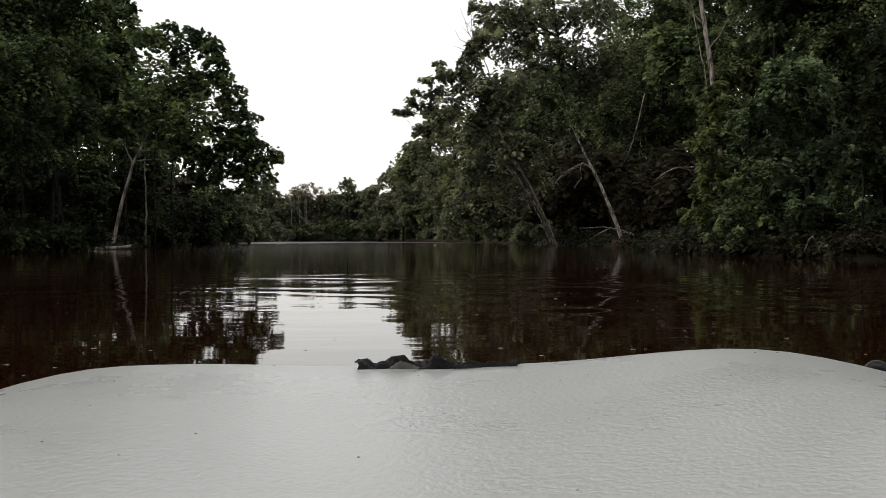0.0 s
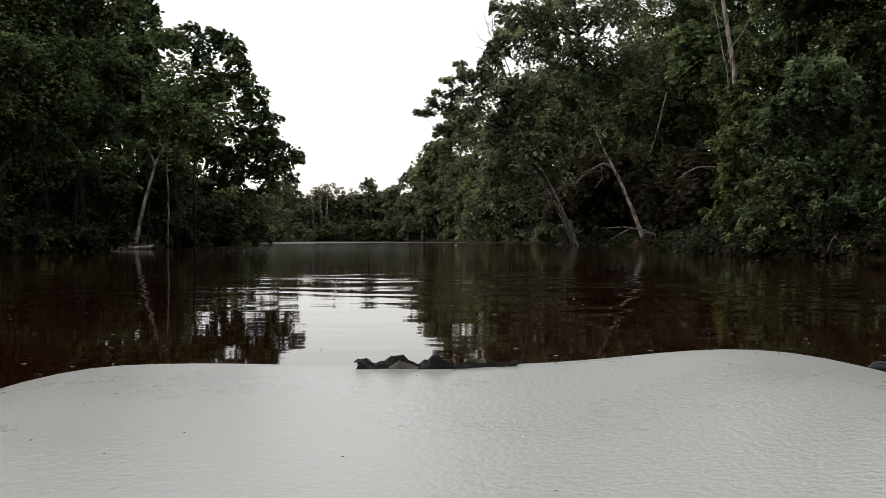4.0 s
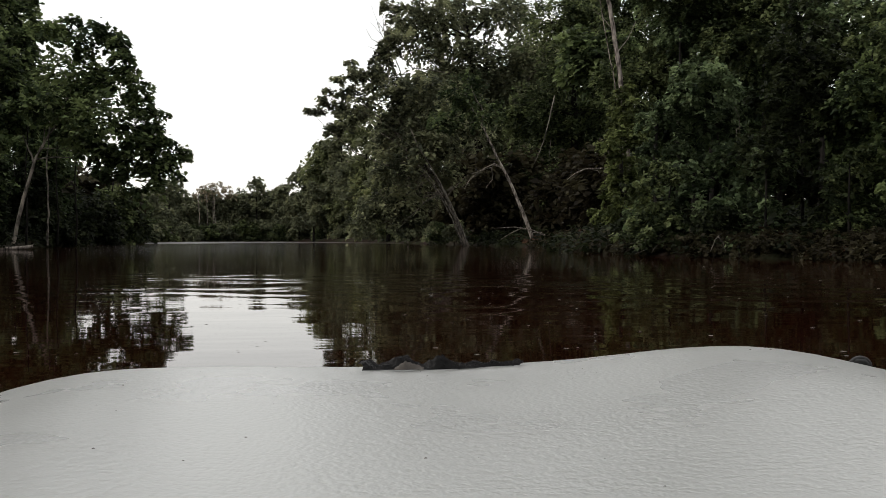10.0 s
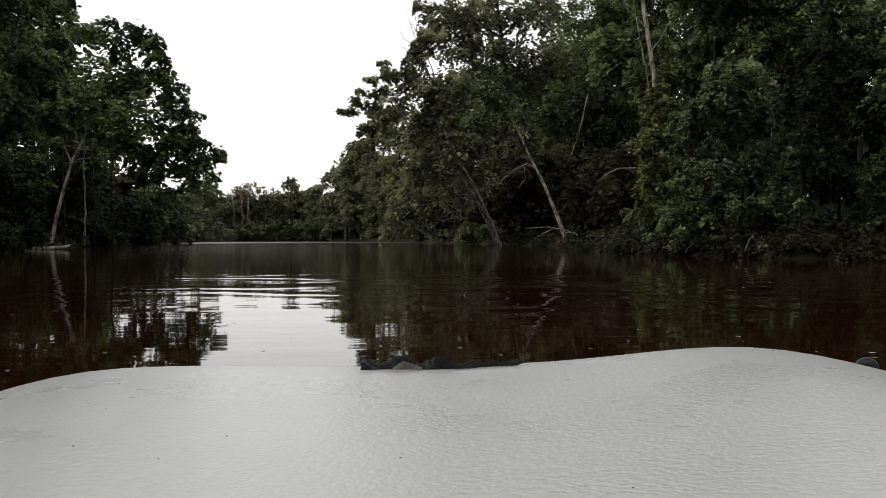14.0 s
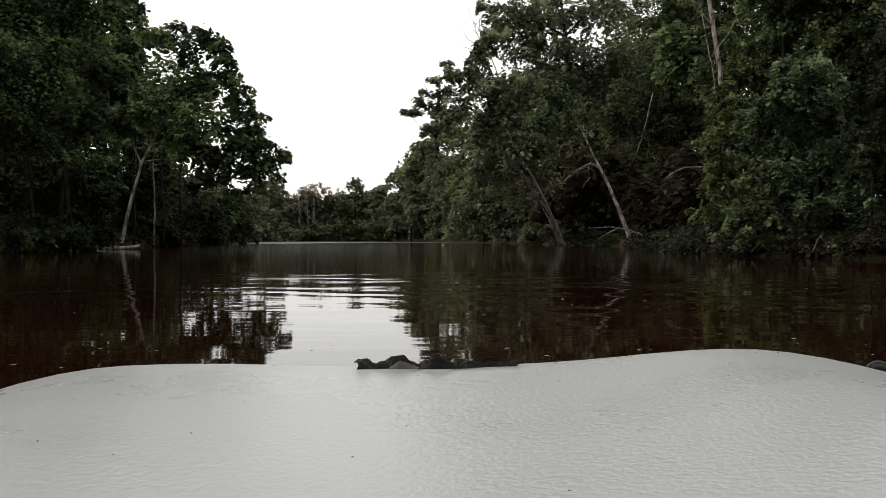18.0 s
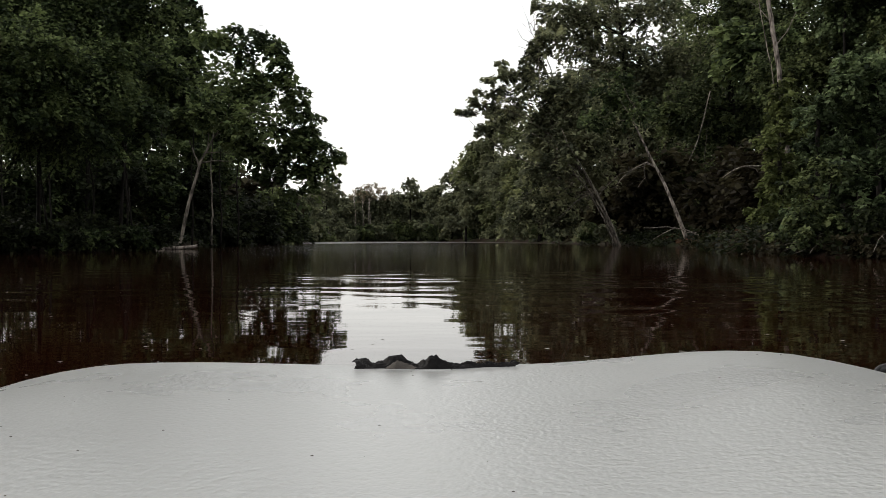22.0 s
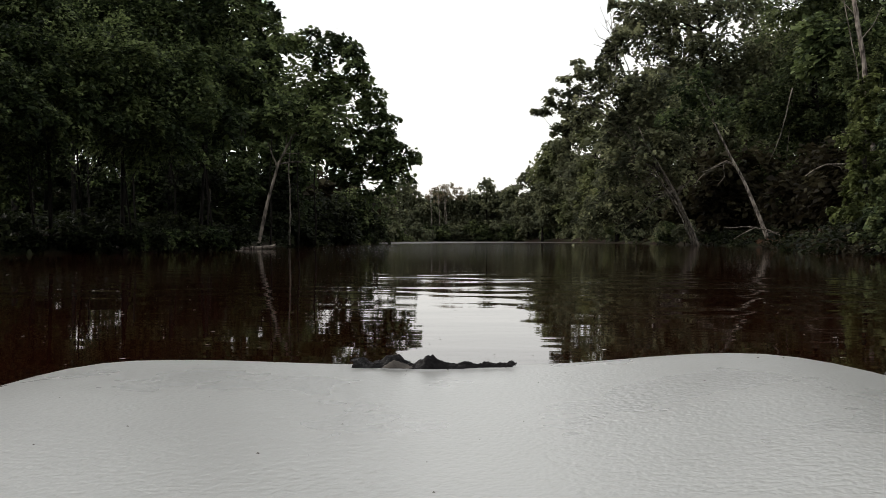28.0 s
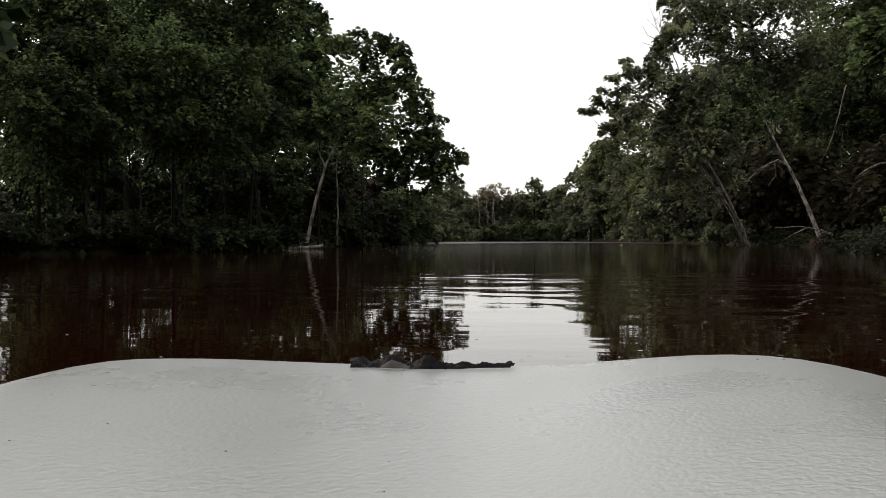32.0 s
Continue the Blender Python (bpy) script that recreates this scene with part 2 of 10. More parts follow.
def leaf_mesh(name, rng, lobes, leaf, cover, mat, droop=0.25, tiers=False):
    """A crown of many leaves: flat, drooping sprays that fan out from each lobe (x, y, z, r), with gaps between them."""
    cen, axes, tones, sizes = [], [], [], []
    leaf = leaf * 1.02
    for x, y, z, r in lobes:
        n = int(cover * 4 * math.pi * r * r / (leaf * leaf * 0.46)) + 16
        sprays = max(6, n // (22 if tiers else 15))
        way = rng.normal(size=(sprays, 3))
        way[:, 2] = way[:, 2] * 0.75 + 0.12
        way /= np.linalg.norm(way, axis=1)[:, None]
        side = np.stack([-way[:, 1], way[:, 0], np.zeros(sprays)], -1)
        side /= np.linalg.norm(side, axis=1)[:, None] + 1e-9
        reach = r * 1.08 * rng.uniform(0.35, 1.0, sprays) ** 0.55 * rng.choice([1.0, 1.12, 1.3, 1.55], sprays) * (1 + 0.15 * np.sin(3.1 * way[:, 0] + 5 * way[:, 2] + x))
        start = rng.uniform(0.45, 0.75, sprays)
        half = np.maximum(leaf * 1.5, r * rng.uniform(0.20, 0.42, sprays))
        which = rng.integers(0, sprays, n)
        t = rng.random(n)
        u = rng.uniform(-1, 1, n) * (0.35 + 0.65 * np.sin(np.pi * np.clip(t * 0.85 + 0.1, 0, 1)))
        along = start[which] + (1 - start[which]) * t
        at = np.array([x, y, z]) + way[which] * (reach[which] * along)[:, None] * [1, 1, 0.86]
        at = at + side[which] * (u * half[which])[:, None]
        at[:, 2] += rng.normal(size=n) * (0.05 * reach[which] + 0.25 * leaf) - droop * reach[which] * (t ** 2 + 0.5 * u ** 2)
        cen.append(at)
        a = way[which] * 0.8 + side[which] * (np.sign(u) * 0.7)[:, None] + rng.normal(size=(n, 3)) * 0.55
        a[:, 2] = a[:, 2] * 0.5 - 0.35
        axes.append(a)
        tone = (rng.uniform(0.0, 1.0, sprays) if tiers else rng.uniform(0.08, 0.82, sprays)) + rng.uniform(-0.28, 0.24)
        tones.append(tone[which] + rng.normal(size=n) * 0.16)
        sizes.append(leaf * rng.uniform(0.65, 1.35, n))
    cen, axes, tones, sizes = np.concatenate(cen), np.concatenate(axes), np.concatenate(tones), np.concatenate(sizes)
    axes /= np.linalg.norm(axes, axis=1)[:, None] + 1e-9
    n = len(cen)
    up = rng.normal(size=(n, 3)) * 0.45 + [0, 0, 1.0]
    side = np.cross(axes, up)
    side /= np.linalg.norm(side, axis=1)[:, None] + 1e-9
    nor = np.cross(side, axes)
    L, W = sizes[:, None], sizes[:, None] * 0.37
    v = np.empty((n, 4, 3))       # a broad blade, folded along its rib
    v[:, 0] = cen - axes * L * 0.5
    v[:, 1] = cen + side * W + nor * L * 0.10 - axes * L * 0.06
    v[:, 2] = cen + axes * L * 0.5 - nor * L * 0.08
    v[:, 3] = cen - side * W + nor * L * 0.10 - axes * L * 0.06
    me = bpy.data.meshes.new(name)
    me.vertices.add(4 * n)
    me.vertices.foreach_set("co", v.ravel())
    me.loops.add(4 * n)
    me.loops.foreach_set("vertex_index", np.arange(4 * n, dtype=np.int32))
    me.polygons.add(n)
    me.polygons.foreach_set("loop_start", np.arange(0, 4 * n, 4, dtype=np.int32))
    at = me.attributes.new("tone", "FLOAT", "FACE")
    at.data.foreach_set("value", np.clip(tones, 0, 1).astype(np.float32))
    me.materials.append(mat)
    me.update(calc_edges=True)
    return me


SEED = [100]


def fresh():
    SEED[0] += 1
    return np.random.default_rng(SEED[0])


def tree(x, y, z, trunk, radius, lobes, leaf, label, cover=1.25, leaves=None, bark=None, name="tree", limbs=6, sub=2, group="trees on the banks", category="tree", bare=0, forks=(), tiers=False):
    """trunk: points from the base; lobes: (x, y, z, r) of the crown, all from the base. sub: smaller side lobes for each."""
    rng = fresh()
    e = thing(name, x, y, z, label, category, group)
    lobes = list(lobes)
    if sub > 3:     # loose, tiered boughs
        lobes = [(a, b, c, r * 0.74) for a, b, c, r in lobes]
    for a, b, c, r in list(lobes):
        for _ in range(sub):
            d = rng.normal(size=3)
            d /= np.linalg.norm(d)
            out = 0.95 if sub < 4 else 1.25
            lobes.append((a + d[0] * r * out, b + d[1] * r * out, c + d[2] * r * out * 0.8, r * rng.uniform(0.35, 0.55)))
    verts, faces = [], []
    pts = [Vector(p) for p in trunk]
    path = [pts[0]]
    for a, b in zip(pts, pts[1:]):
        path += bend(a, b, rng, 3, 0.012)[1:]
    n = len(path)
    tube(verts, faces, path, [radius * (1 - 0.75 * i / (n - 1)) + radius * 0.2 * (i == 0) for i in range(n)], 9, 0.12, rng)
    order = sorted(lobes, key=lambda q: -q[3])[: max(limbs, 0)]
    for a, b, c, r in order:
        goal = Vector((a, b, c))
        k = min(range(n // 3, n), key=lambda i: (path[i] - goal).length + 0.6 * max(0, path[i].z - goal.z + 0.3 * (goal - path[i]).length))
        start = radius * (1 - 0.75 * k / (n - 1)) * 0.55
        tip = goal + Vector(rng.normal(size=3)) * r * 0.3
        way = bend(path[k], tip, rng, 5, 0.12)
        tube(verts, faces, way, [start * (1 - 0.82 * i / 5) for i in range(6)], 5)
        for _ in range(3):
            s = way[rng.integers(2, 5)]
            tube(verts, faces, bend(s, goal + Vector(rng.normal(size=3)) * r * 0.75, rng, 3, 0.15), [start * 0.3, start * 0.22, start * 0.15, start * 0.06], 4)
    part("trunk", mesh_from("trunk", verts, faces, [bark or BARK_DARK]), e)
    for points, thick, thin in forks:
        bv, bf = [], []
        way = bend(points[0], points[1], rng, 4, 0.05) + bend(points[1], points[2], rng, 4, 0.05)[1:]
        tube(bv, bf, way, [thick + (thin - thick) * i / 8 for i in range(9)], 6)
        part("fork", mesh_from("fork", bv, bf, [bark or BARK_DARK]), e, "bare pale forking limb")
    for _ in range(bare):
        a, b, c, r = lobes[rng.integers(0, len(lobes))]
        k = int(rng.integers(n // 3, n - 1))
        reach = Vector((a, b - r * 0.9, c)) + Vector(rng.normal(size=3)) * r * 0.5
        way = bend(path[k], reach, rng, 6, 0.16)
        bv, bf = [], []
        thick = max(radius * 0.2, 0.0007 * y)
        tube(bv, bf, way, [thick * (1 - 0.8 * i / 6) for i in range(7)], 5)
        for _ in range(3):
            s = way[int(rng.integers(2, 6))]
            tube(bv, bf, bend(s, s + Vector(rng.normal(size=3)) * r * 0.7 + Vector((0, -0.2 * r, 0)), rng, 3, 0.2), [thick * 0.4, thick * 0.3, thick * 0.2, thick * 0.1], 4)
        part("bare_branch", mesh_from("bare_branch", bv, bf, [BARK_GREY]), e, "leafless grey branch")
    if lobes:
        part("crown", leaf_mesh("crown", rng, lobes, leaf, cover, leaves or LEAF_DEEP, tiers=tiers), e)
    return e


def snag(x, y, z, limbs, label, name="dead_tree", bark=None, category="dead tree", main="trunk", group=""):
    """Bare wood: each limb is (points, thick, thin). The first is the trunk or stem."""
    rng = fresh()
    e = thing(name, x, y, z, label, category, group)
    for i, (points, thick, thin) in enumerate(limbs):
        verts, faces = [], []
        path = [Vector(points[0])]
        for a, b in zip(points, points[1:]):
            path += bend(a, b, rng, 4, 0.02)[1:]
        n = len(path)
        tube(verts, faces, path, [thick + (thin - thick) * k / (n - 1) for k in range(n)], 8 if i == 0 else 6, 0.14, rng)
        part(main if i == 0 else "branch", mesh_from("wood", verts, faces, [bark or BARK_PALE]), e)
    return e


# ---- ground and water ----
SHORE = [(-9.0, -60), (-11.0, -10), (-11.6, 8), (-10.9, 18.0), (-10.0, 21), (-9.9, 26), (-10.6, 32.5), (-11.4, 40), (-13.5, 58), (-19, 84), (-22, 112),
         (-15, 119), (-9, 118), (-5, 109), (0.8, 91), (2.9, 77), (4.2, 57), (5.4, 47), (6.4, 38.5), (5.6, 28), (5.0, 20), (5.6, 16.3), (6.5, 14), (8, 4), (9, -60)]


def shore_gap(px, py):
    """Metres to the shore line, below zero on the water."""
    best = np.full(px.shape, 1e9)
    inside = np.zeros(px.shape, bool)
    for (ax, ay), (bx, by) in zip(SHORE, SHORE[1:] + SHORE[:1]):
        dx, dy = bx - ax, by - ay
        t = np.clip(((px - ax) * dx + (py - ay) * dy) / (dx * dx + dy * dy), 0, 1)
        best = np.minimum(best, np.hypot(px - ax - t * dx, py - ay - t * dy))
        cross = (ay > py) != (by > py)
        with np.errstate(divide="ignore", invalid="ignore"):
            inside ^= cross & (px < (bx - ax) * (py - ay) / (by - ay if by != ay else 1e-9) + ax)
    return np.where(inside, -best, best)


def land(px, py):
    g = shore_gap(px, py) + 0.35 * np.sin(px * 1.7 + np.cos(py * 0.9) * 1.4) * np.cos(py * 1.1) * 0.6
    low = np.where(g < 0, np.maximum(-1.2, g * 0.5), 0.30 * (1 - np.exp(-np.maximum(g, 0) * 2.2)) + 0.06 * np.clip(g, 0, 40) ** 0.95)
    right = np.clip((px - 6) / 10, 0, 1) * np.clip((g - 4) / 20, 0, 1) * 1.2
    rough = 0.10 * np.sin(px * 0.9 + 1.3) * np.sin(py * 0.8) + 0.05 * np.sin(px * 2.9) * np.sin(py * 3.3 + 1)
    return low + np.where(g > 0, right + rough * np.clip(g / 2, 0, 1), 0)


def ground_at(x, y):
    return float(land(np.array([x]), np.array([y]))[0])


def grid_sheet(name, xs, ys, zs, mat):
    nx, ny = len(xs), len(ys)
    gx, gy = np.meshgrid(xs, ys)
    v = np.stack([gx, gy, zs], -1).reshape(-1, 3)
    i = (np.arange(ny - 1)[:, None] * nx + np.arange(nx - 1)).ravel()
    quads = np.stack([i, i + 1, i + nx + 1, i + nx], -1)
    me = bpy.data.meshes.new(name)
    me.vertices.add(len(v))
    me.vertices.foreach_set("co", v.ravel())
    me.loops.add(quads.size)
    me.loops.foreach_set("vertex_index", quads.ravel().astype(np.int32))
    me.polygons.add(len(quads))
    me.polygons.foreach_set("loop_start", np.arange(0, quads.size, 4, dtype=np.int32))
    me.polygons.foreach_set("use_smooth", np.ones(len(quads), bool))
    me.materials.append(mat)
    me.update(calc_edges=True)
    return me


far_steps = np.array([100, 180, 350, 800, 2500])
xs = np.concatenate([-far_steps[::-1] - 40.0, np.arange(-40, 40.1, 0.6), far_steps + 40.0])
ys = np.concatenate([-far_steps[::-1] - 60.0, np.arange(-60, 10, 2.0), np.arange(10, 70, 0.6), np.arange(70, 160, 1.5), far_steps + 160.0])
GX, GY = np.meshgrid(xs, ys)
ground = new("ground", grid_sheet("ground", xs, ys, land(GX, GY), SOIL))
tagged(ground, "brown leaf-littered earth banks rising from the river", "ground", kind="structure")
water = new("water", grid_sheet("water", np.array([-60.0, -20, 0, 20, 60]), np.array([-80.0, 0, 40, 90, 160]), np.zeros((5, 5)), WATER))
tagged(water, "still dark brown river water with faint ripples", "river", kind="structure")


# ---- the boat ----
def rim_height(x):
    """Height of the deck across the boat: two low swells, falling at the sides."""
    swell = 0.2075 + 0.0035 * math.exp(-(((x + 0.19) / 0.09) ** 2)) + 0.0128 * math.exp(-(((x - 0.212) / 0.105) ** 2))
    fall = 0.9 * max(0.0, abs(x) - 0.225) ** 2 * (1.9 if x < 0 else 1.0)
    return swell - fall


def rim_front(x):
    return PIVOT - 0.25 * x * x - 3.0 * max(0.0, abs(x) - 0.36) ** 2


def build_boat():
    boat = thing("boat", 0, 0, 0, "small off-white moulded plastic boat with pebbled deck", "boat")
    half, back = 0.50, -1.1
    cols = [half * math.sin(math.pi / 2 * (-1 + 2 * i / 60)) for i in range(61)]
    rows = 60
    verts, faces = [], []
    for x in cols:
        f = rim_front(x)
        for j in range(rows + 1):
            t = j / rows
            y = back + (f - back) * (1 - (1 - t) ** 1.6)
            lip = 0.0035 * max(0.0, 1 - (f - y) / 0.012) ** 2
            near = max(0.0, min(1.0, (0.30 - y) / 0.5))
            verts.append((x, y, rim_height(x) - lip - 0.012 * near))
    k = rows + 1
    for i in range(60):
        for j in range(rows):
            a = i * k + j
            faces.append((a, a + k, a + k + 1, a + 1))
    part("deck", mesh_from("deck", verts, faces, [DECK]), boat)
    # hull sides, from the deck's edge down below the water
    ring = [i * k + rows for i in range(61)] + [60 * k + j for j in range(rows - 1, -1, -1)] + [i * k for i in range(59, -1, -1)] + [j for j in range(1, rows)]
    edge = [Vector(verts[i]) for i in ring]
    mid = Vector((0, -0.1, 0))
    hv, hf = [], []
    steps = [(1.0, 0.0), (1.004, -0.004), (1.002, -0.03), (0.97, -0.12), (0.90, -0.22), (0.78, -0.27)]
    for s, d in steps:
        for p in edge:
            hv.append((mid.x + (p.x - mid.x) * s, mid.y + (p.y - mid.y) * s, p.z + d - 0.0005))
    m = len(edge)
    for q in range(len(steps) - 1):
        for i in range(m):
            a, b = q * m + i, q * m + (i + 1) % m
            hf.append((a, a + m, b + m, b))
    hf.append(tuple((len(steps) - 1) * m + i for i in range(m)))
    part("hull", mesh_from("hull", hv, hf, [DECK]), boat)
    # small dark cleat at the side of the rim
    cv, cf = [], []
    cx = 0.317
    cy, cz = rim_front(cx) + 0.004, rim_height(cx) + 0.001
    arch = [(cx + 0.0085 * math.cos(a), cy, cz - 0.003 + 0.0070 * math.sin(a)) for a in [math.pi * k / 10 for k in range(11)]]
    tube(cv, cf, arch, [0.0017] * 11, 8)
    tube(cv, cf, [(cx - 0.007, cy, cz - 0.002), (cx - 0.003, cy, cz + 0.0015), (cx + 0.003, cy, cz + 0.0015), (cx + 0.007, cy, cz - 0.002)], [0.002, 0.0028, 0.0028, 0.002], 8)
    part("cleat", mesh_from("cleat", cv, cf, [RUBBER]), boat, "small dark cleat on the rim")
    return afloat(boat)


build_boat()


def build_dead_leaf():
    """A long curled leaf lying on the deck's rim: raised tip, two folds, thin tail."""
    rng = fresh()
    e = thing("dead_leaf", 0, 0, 0, "curled wet blackish dead leaf stuck on the white deck rim", "leaf")
    n, w = 90, 14
    x0, x1 = -0.0625, 0.0535
    verts, faces = [], []
    for i in range(n + 1):
        t = i / n
        x = x0 + (x1 - x0) * t
        top = 0.0036 + 0.0024 * math.exp(-((t - 0.045) / 0.030) ** 2) + 0.0062 * math.exp(-((t - 0.25) / 0.055) ** 2) + 0.0060 * math.exp(-((t - 0.49) / 0.05) ** 2) - 0.0008 * t
        top += 0.0007 * math.sin(t * 47) + 0.0005 * math.sin(t * 91 + 1)
        wide = 0.012 * (1 - 0.6 * t) + 0.002 * math.sin(t * 21)
        base = rim_height(x) + 0.0004
        for j in range(w + 1):
            s = j / w
            y = PIVOT - 0.038 + 0.003 * math.sin(t * 9) + 0.008 * t + wide * s
            h = top * math.sin(math.pi * min(1, s * 0.62 + 0.03)) ** 0.9 if s > 0 else 0.0002
            verts.append((x + 0.0016 * math.sin(s * 6 + t * 30), y, base + h + 0.0005 * rng.normal() * (0 < j)))
    k = w + 1
    for i in range(n):
        for j in range(w):
            a = i * k + j
            faces.append((a, a + k, a + k + 1, a + 1))
    me = mesh_from("blade", verts, faces, [WET_LEAF])
    part("blade", me, e)
    fv, ff = [], []
    for i in range(25):
        t = i / 24
        x = -0.040 + 0.021 * t
        h = 0.0005 + 0.0052 * (t / 0.36 if t < 0.36 else (1 - t) / 0.64) ** 0.8 + 0.0003 * math.sin(t * 40)
        base = rim_height(x) + 0.0012
        fv += [(x, PIVOT - 0.0400, base), (x, PIVOT - 0.0388, base + h * 0.6), (x + 0.001, PIVOT - 0.0365, base + h)]
    for i in range(24):
        for j in range(2):
            a = i * 3 + j
            ff.append((a, a + 3, a + 4, a + 1))
    part("folded_underside", mesh_from("folded_underside", fv, ff, [LEAF_UNDER]), e, "pale brown folded leaf underside")
    return afloat(e)


build_dead_leaf()

# ---- trees and shrubs ----
tree(-10.59, 32.31, 0, [(0, 0, -0.3), (0.40, 0.1, 1.5), (0.74, 0.2, 2.78), (1.25, 0.35, 3.75), (1.78, 0.53, 5.09)], 0.066,
     [(4.35, 0.5, 4.2, 0.26), (4.0, 0.2, 4.35, 0.3), (4.4, 0.3, 3.65, 0.24), (4.1, 0.4, 3.2, 0.26), (4.5, 0.6, 3.35, 0.2), (4.0, 0.4, 4.9, 0.28), (3.75, 0.2, 5.3, 0.26), (3.45, 0.2, 5.85, 0.3), (3.6, 0.5, 5.6, 0.22), (3.3, 0.4, 6.4, 0.26), (4.6, 0.4, 2.6, 0.22), (4.2, 0.3, 2.3, 0.28), (4.8, 0.4, 2.75, 0.24), (3.85, 0.2, 1.82, 0.28), (5.15, 0.5, 3.0, 0.18), (4.4, 0.3, 1.9, 0.26), (4.65, 0.3, 3.3, 0.22), (4.95, 0.4, 2.3, 0.18), (1.05, 0.53, 6.73, 0.64), (2.19, 1.04, 6.74, 0.74), (3.05, 1.33, 6.55, 0.41), (1.59, 1.21, 5.56, 1.02), (2.9, 1.2, 5.37, 0.78), (3.64, 1.66, 4.88, 0.49), (2.64, -0.03, 4.02, 0.93), (3.52, 0.89, 3.85, 0.66), (3.87, 1.74, 3.79, 0.45), (3.1, 1.1, 2.86, 0.48), (4.28, 1.75, 3.1, 0.34), (5.16, 0.63, 2.91, 0.22), (3.87, 0.97, 2.48, 0.37), (1.05, -0.1, 4.46, 0.75), (1.76, 0.6, 3.37, 0.47), (2.52, 0.84, 3.02, 0.55), (3.76, 0.2, 3.2, 0.47), (3.08, 0.39, 2.35, 0.44), (4.02, 0.69, 2.7, 0.27)],
     0.18, "leaning grey-barked broadleaf tree with a wide crown over the water", bark=BARK_GREY, limbs=9, cover=1.3,
     forks=[([(0.70, 0.19, 2.65), (0.56, 0.15, 3.05), (0.40, 0.1, 3.5)], 0.036, 0.016), ([(0.74, 0.2, 2.75), (1.2, 0.3, 2.84), (1.8, 0.42, 2.83)], 0.030, 0.012), ([(0.72, 0.19, 2.7), (0.98, 0.25, 3.2), (1.02, 0.2, 3.75)], 0.030, 0.012)])
tree(-9.70, 25.20, 0, [(0, 0, -0.3), (0.06, 0.02, 3.42), (0.24, 0.09, 6.23)], 0.05,
     [(0.81, 2.49, 6.49, 0.58), (1.17, 1.82, 5.51, 0.33), (1.31, -1.33, 5.9, 0.86), (-0.4, 1.44, 5.37, 0.96), (0.09, -1.91, 5.38, 0.97), (0.81, 0.92, 4.54, 0.65), (0.33, -1.87, 3.83, 0.84), (1.23, -2.2, 3.08, 0.57), (-1.56, 1.37, 3.29, 0.81), (0.52, -1.36, 6.82, 1.06)],
     0.11, "tall dark broadleaf tree leaning out over the river bank", tiers=True, cover=1.9)
tree(-10.60, 22.64, 0, [(0, 0, -0.3), (0, 0, 3.73), (0.1, 0.05, 6.38)], 0.05,
     [(1.38, -1.25, 2.86, 0.98), (-1.25, 2.61, 3.27, 1.02), (-1.58, 1.72, 6.46, 0.85), (1.53, -0.71, 4.01, 0.89), (-1.16, 2.51, 5.29, 1.02), (-0.2, 0.16, 5.56, 1.11), (-0.24, 1.07, 4.97, 0.8), (-0.2, -2.08, 4.58, 0.81), (-0.95, 2.48, 3.42, 0.85), (-0.34, 1.1, 3.21, 0.99)],
     0.10, "tall dark broadleaf tree in dense bank wood", tiers=True, cover=1.6)
tree(-11.50, 21.07, 0, [(0, 0, -0.3), (0, 0, 3.49), (0.09, 0.05, 5.96)], 0.05,
     [(-0.06, 3.11, 5.41, 0.83), (-0.06, 2.63, 3.57, 1.13), (0.38, -1.17, 4.96, 0.89), (-0.13, -1.03, 4.96, 0.73), (0.48, -2.03, 3.31, 0.9), (2.11, -1.31, 4.01, 0.87), (0.86, -2.51, 3.39, 0.63), (1.38, -0.62, 3.84, 0.81), (-0.95, 0.17, 2.86, 0.92), (1.07, -2.81, 4.01, 0.62)],
     0.09, "tall dark broadleaf tree in dense bank wood", tiers=True, cover=1.6)
tree(-12.17, 19.52, 0, [(0, 0, -0.3), (0, 0, 3.26), (0.08, 0.05, 5.54)], 0.05,
     [(-0.51, 0.94, 2.48, 0.83), (-0.04, -1.18, 4.62, 0.63), (1.45, -0.46, 3.67, 0.73), (-0.91, 1.68, 1.99, 0.89), (0.4, 0.11, 5.16, 0.89), (1.01, -0.68, 2.48, 0.94), (-0.71, -0.6, 4.05, 0.87), (0.17, 1.53, 3.43, 0.95), (1.34, -2.29, 3.1, 0.86), (-2.36, 1.86, 3.92, 1.08)],
     0.09, "tall dark broadleaf tree beside the river", tiers=True, cover=1.6)
tree(-17.17, 40.51, 0, [(0, 0, -0.3), (0.1, 0.04, 4.19), (0.15, 0.06, 5.99)], 0.09,
     [(1.21, -0.33, 5.76, 1.18), (0.43, 0.61, 5.55, 1.16), (0.84, 0.94, 6.05, 1.13), (0.72, -0.54, 3.67, 1.29), (0.44, 0.68, 4.23, 1.3), (-0.52, -0.46, 4.52, 0.98), (0.63, 0.4, 5.56, 1.07)],
     0.26, "slender shaded woodland tree behind the bank", cover=0.96, limbs=4)
tree(-16.11, 43.09, 0, [(0, 0, -0.3), (0.1, 0.04, 4.44), (0.17, 0.06, 6.59)], 0.09,
     [(0.9, -0.51, 3.8, 1.2), (-0.42, -0.94, 5.14, 1.26), (0.55, -0.34, 6.8, 1.14), (-0.23, 0.69, 5.13, 1.09), (-0.2, -0.6, 5.65, 1.27), (-0.06, 0.41, 4.35, 0.94), (1.06, 1.11, 5.55, 1.37)],
     0.28, "slender shaded woodland tree behind the bank", cover=0.96, limbs=4)
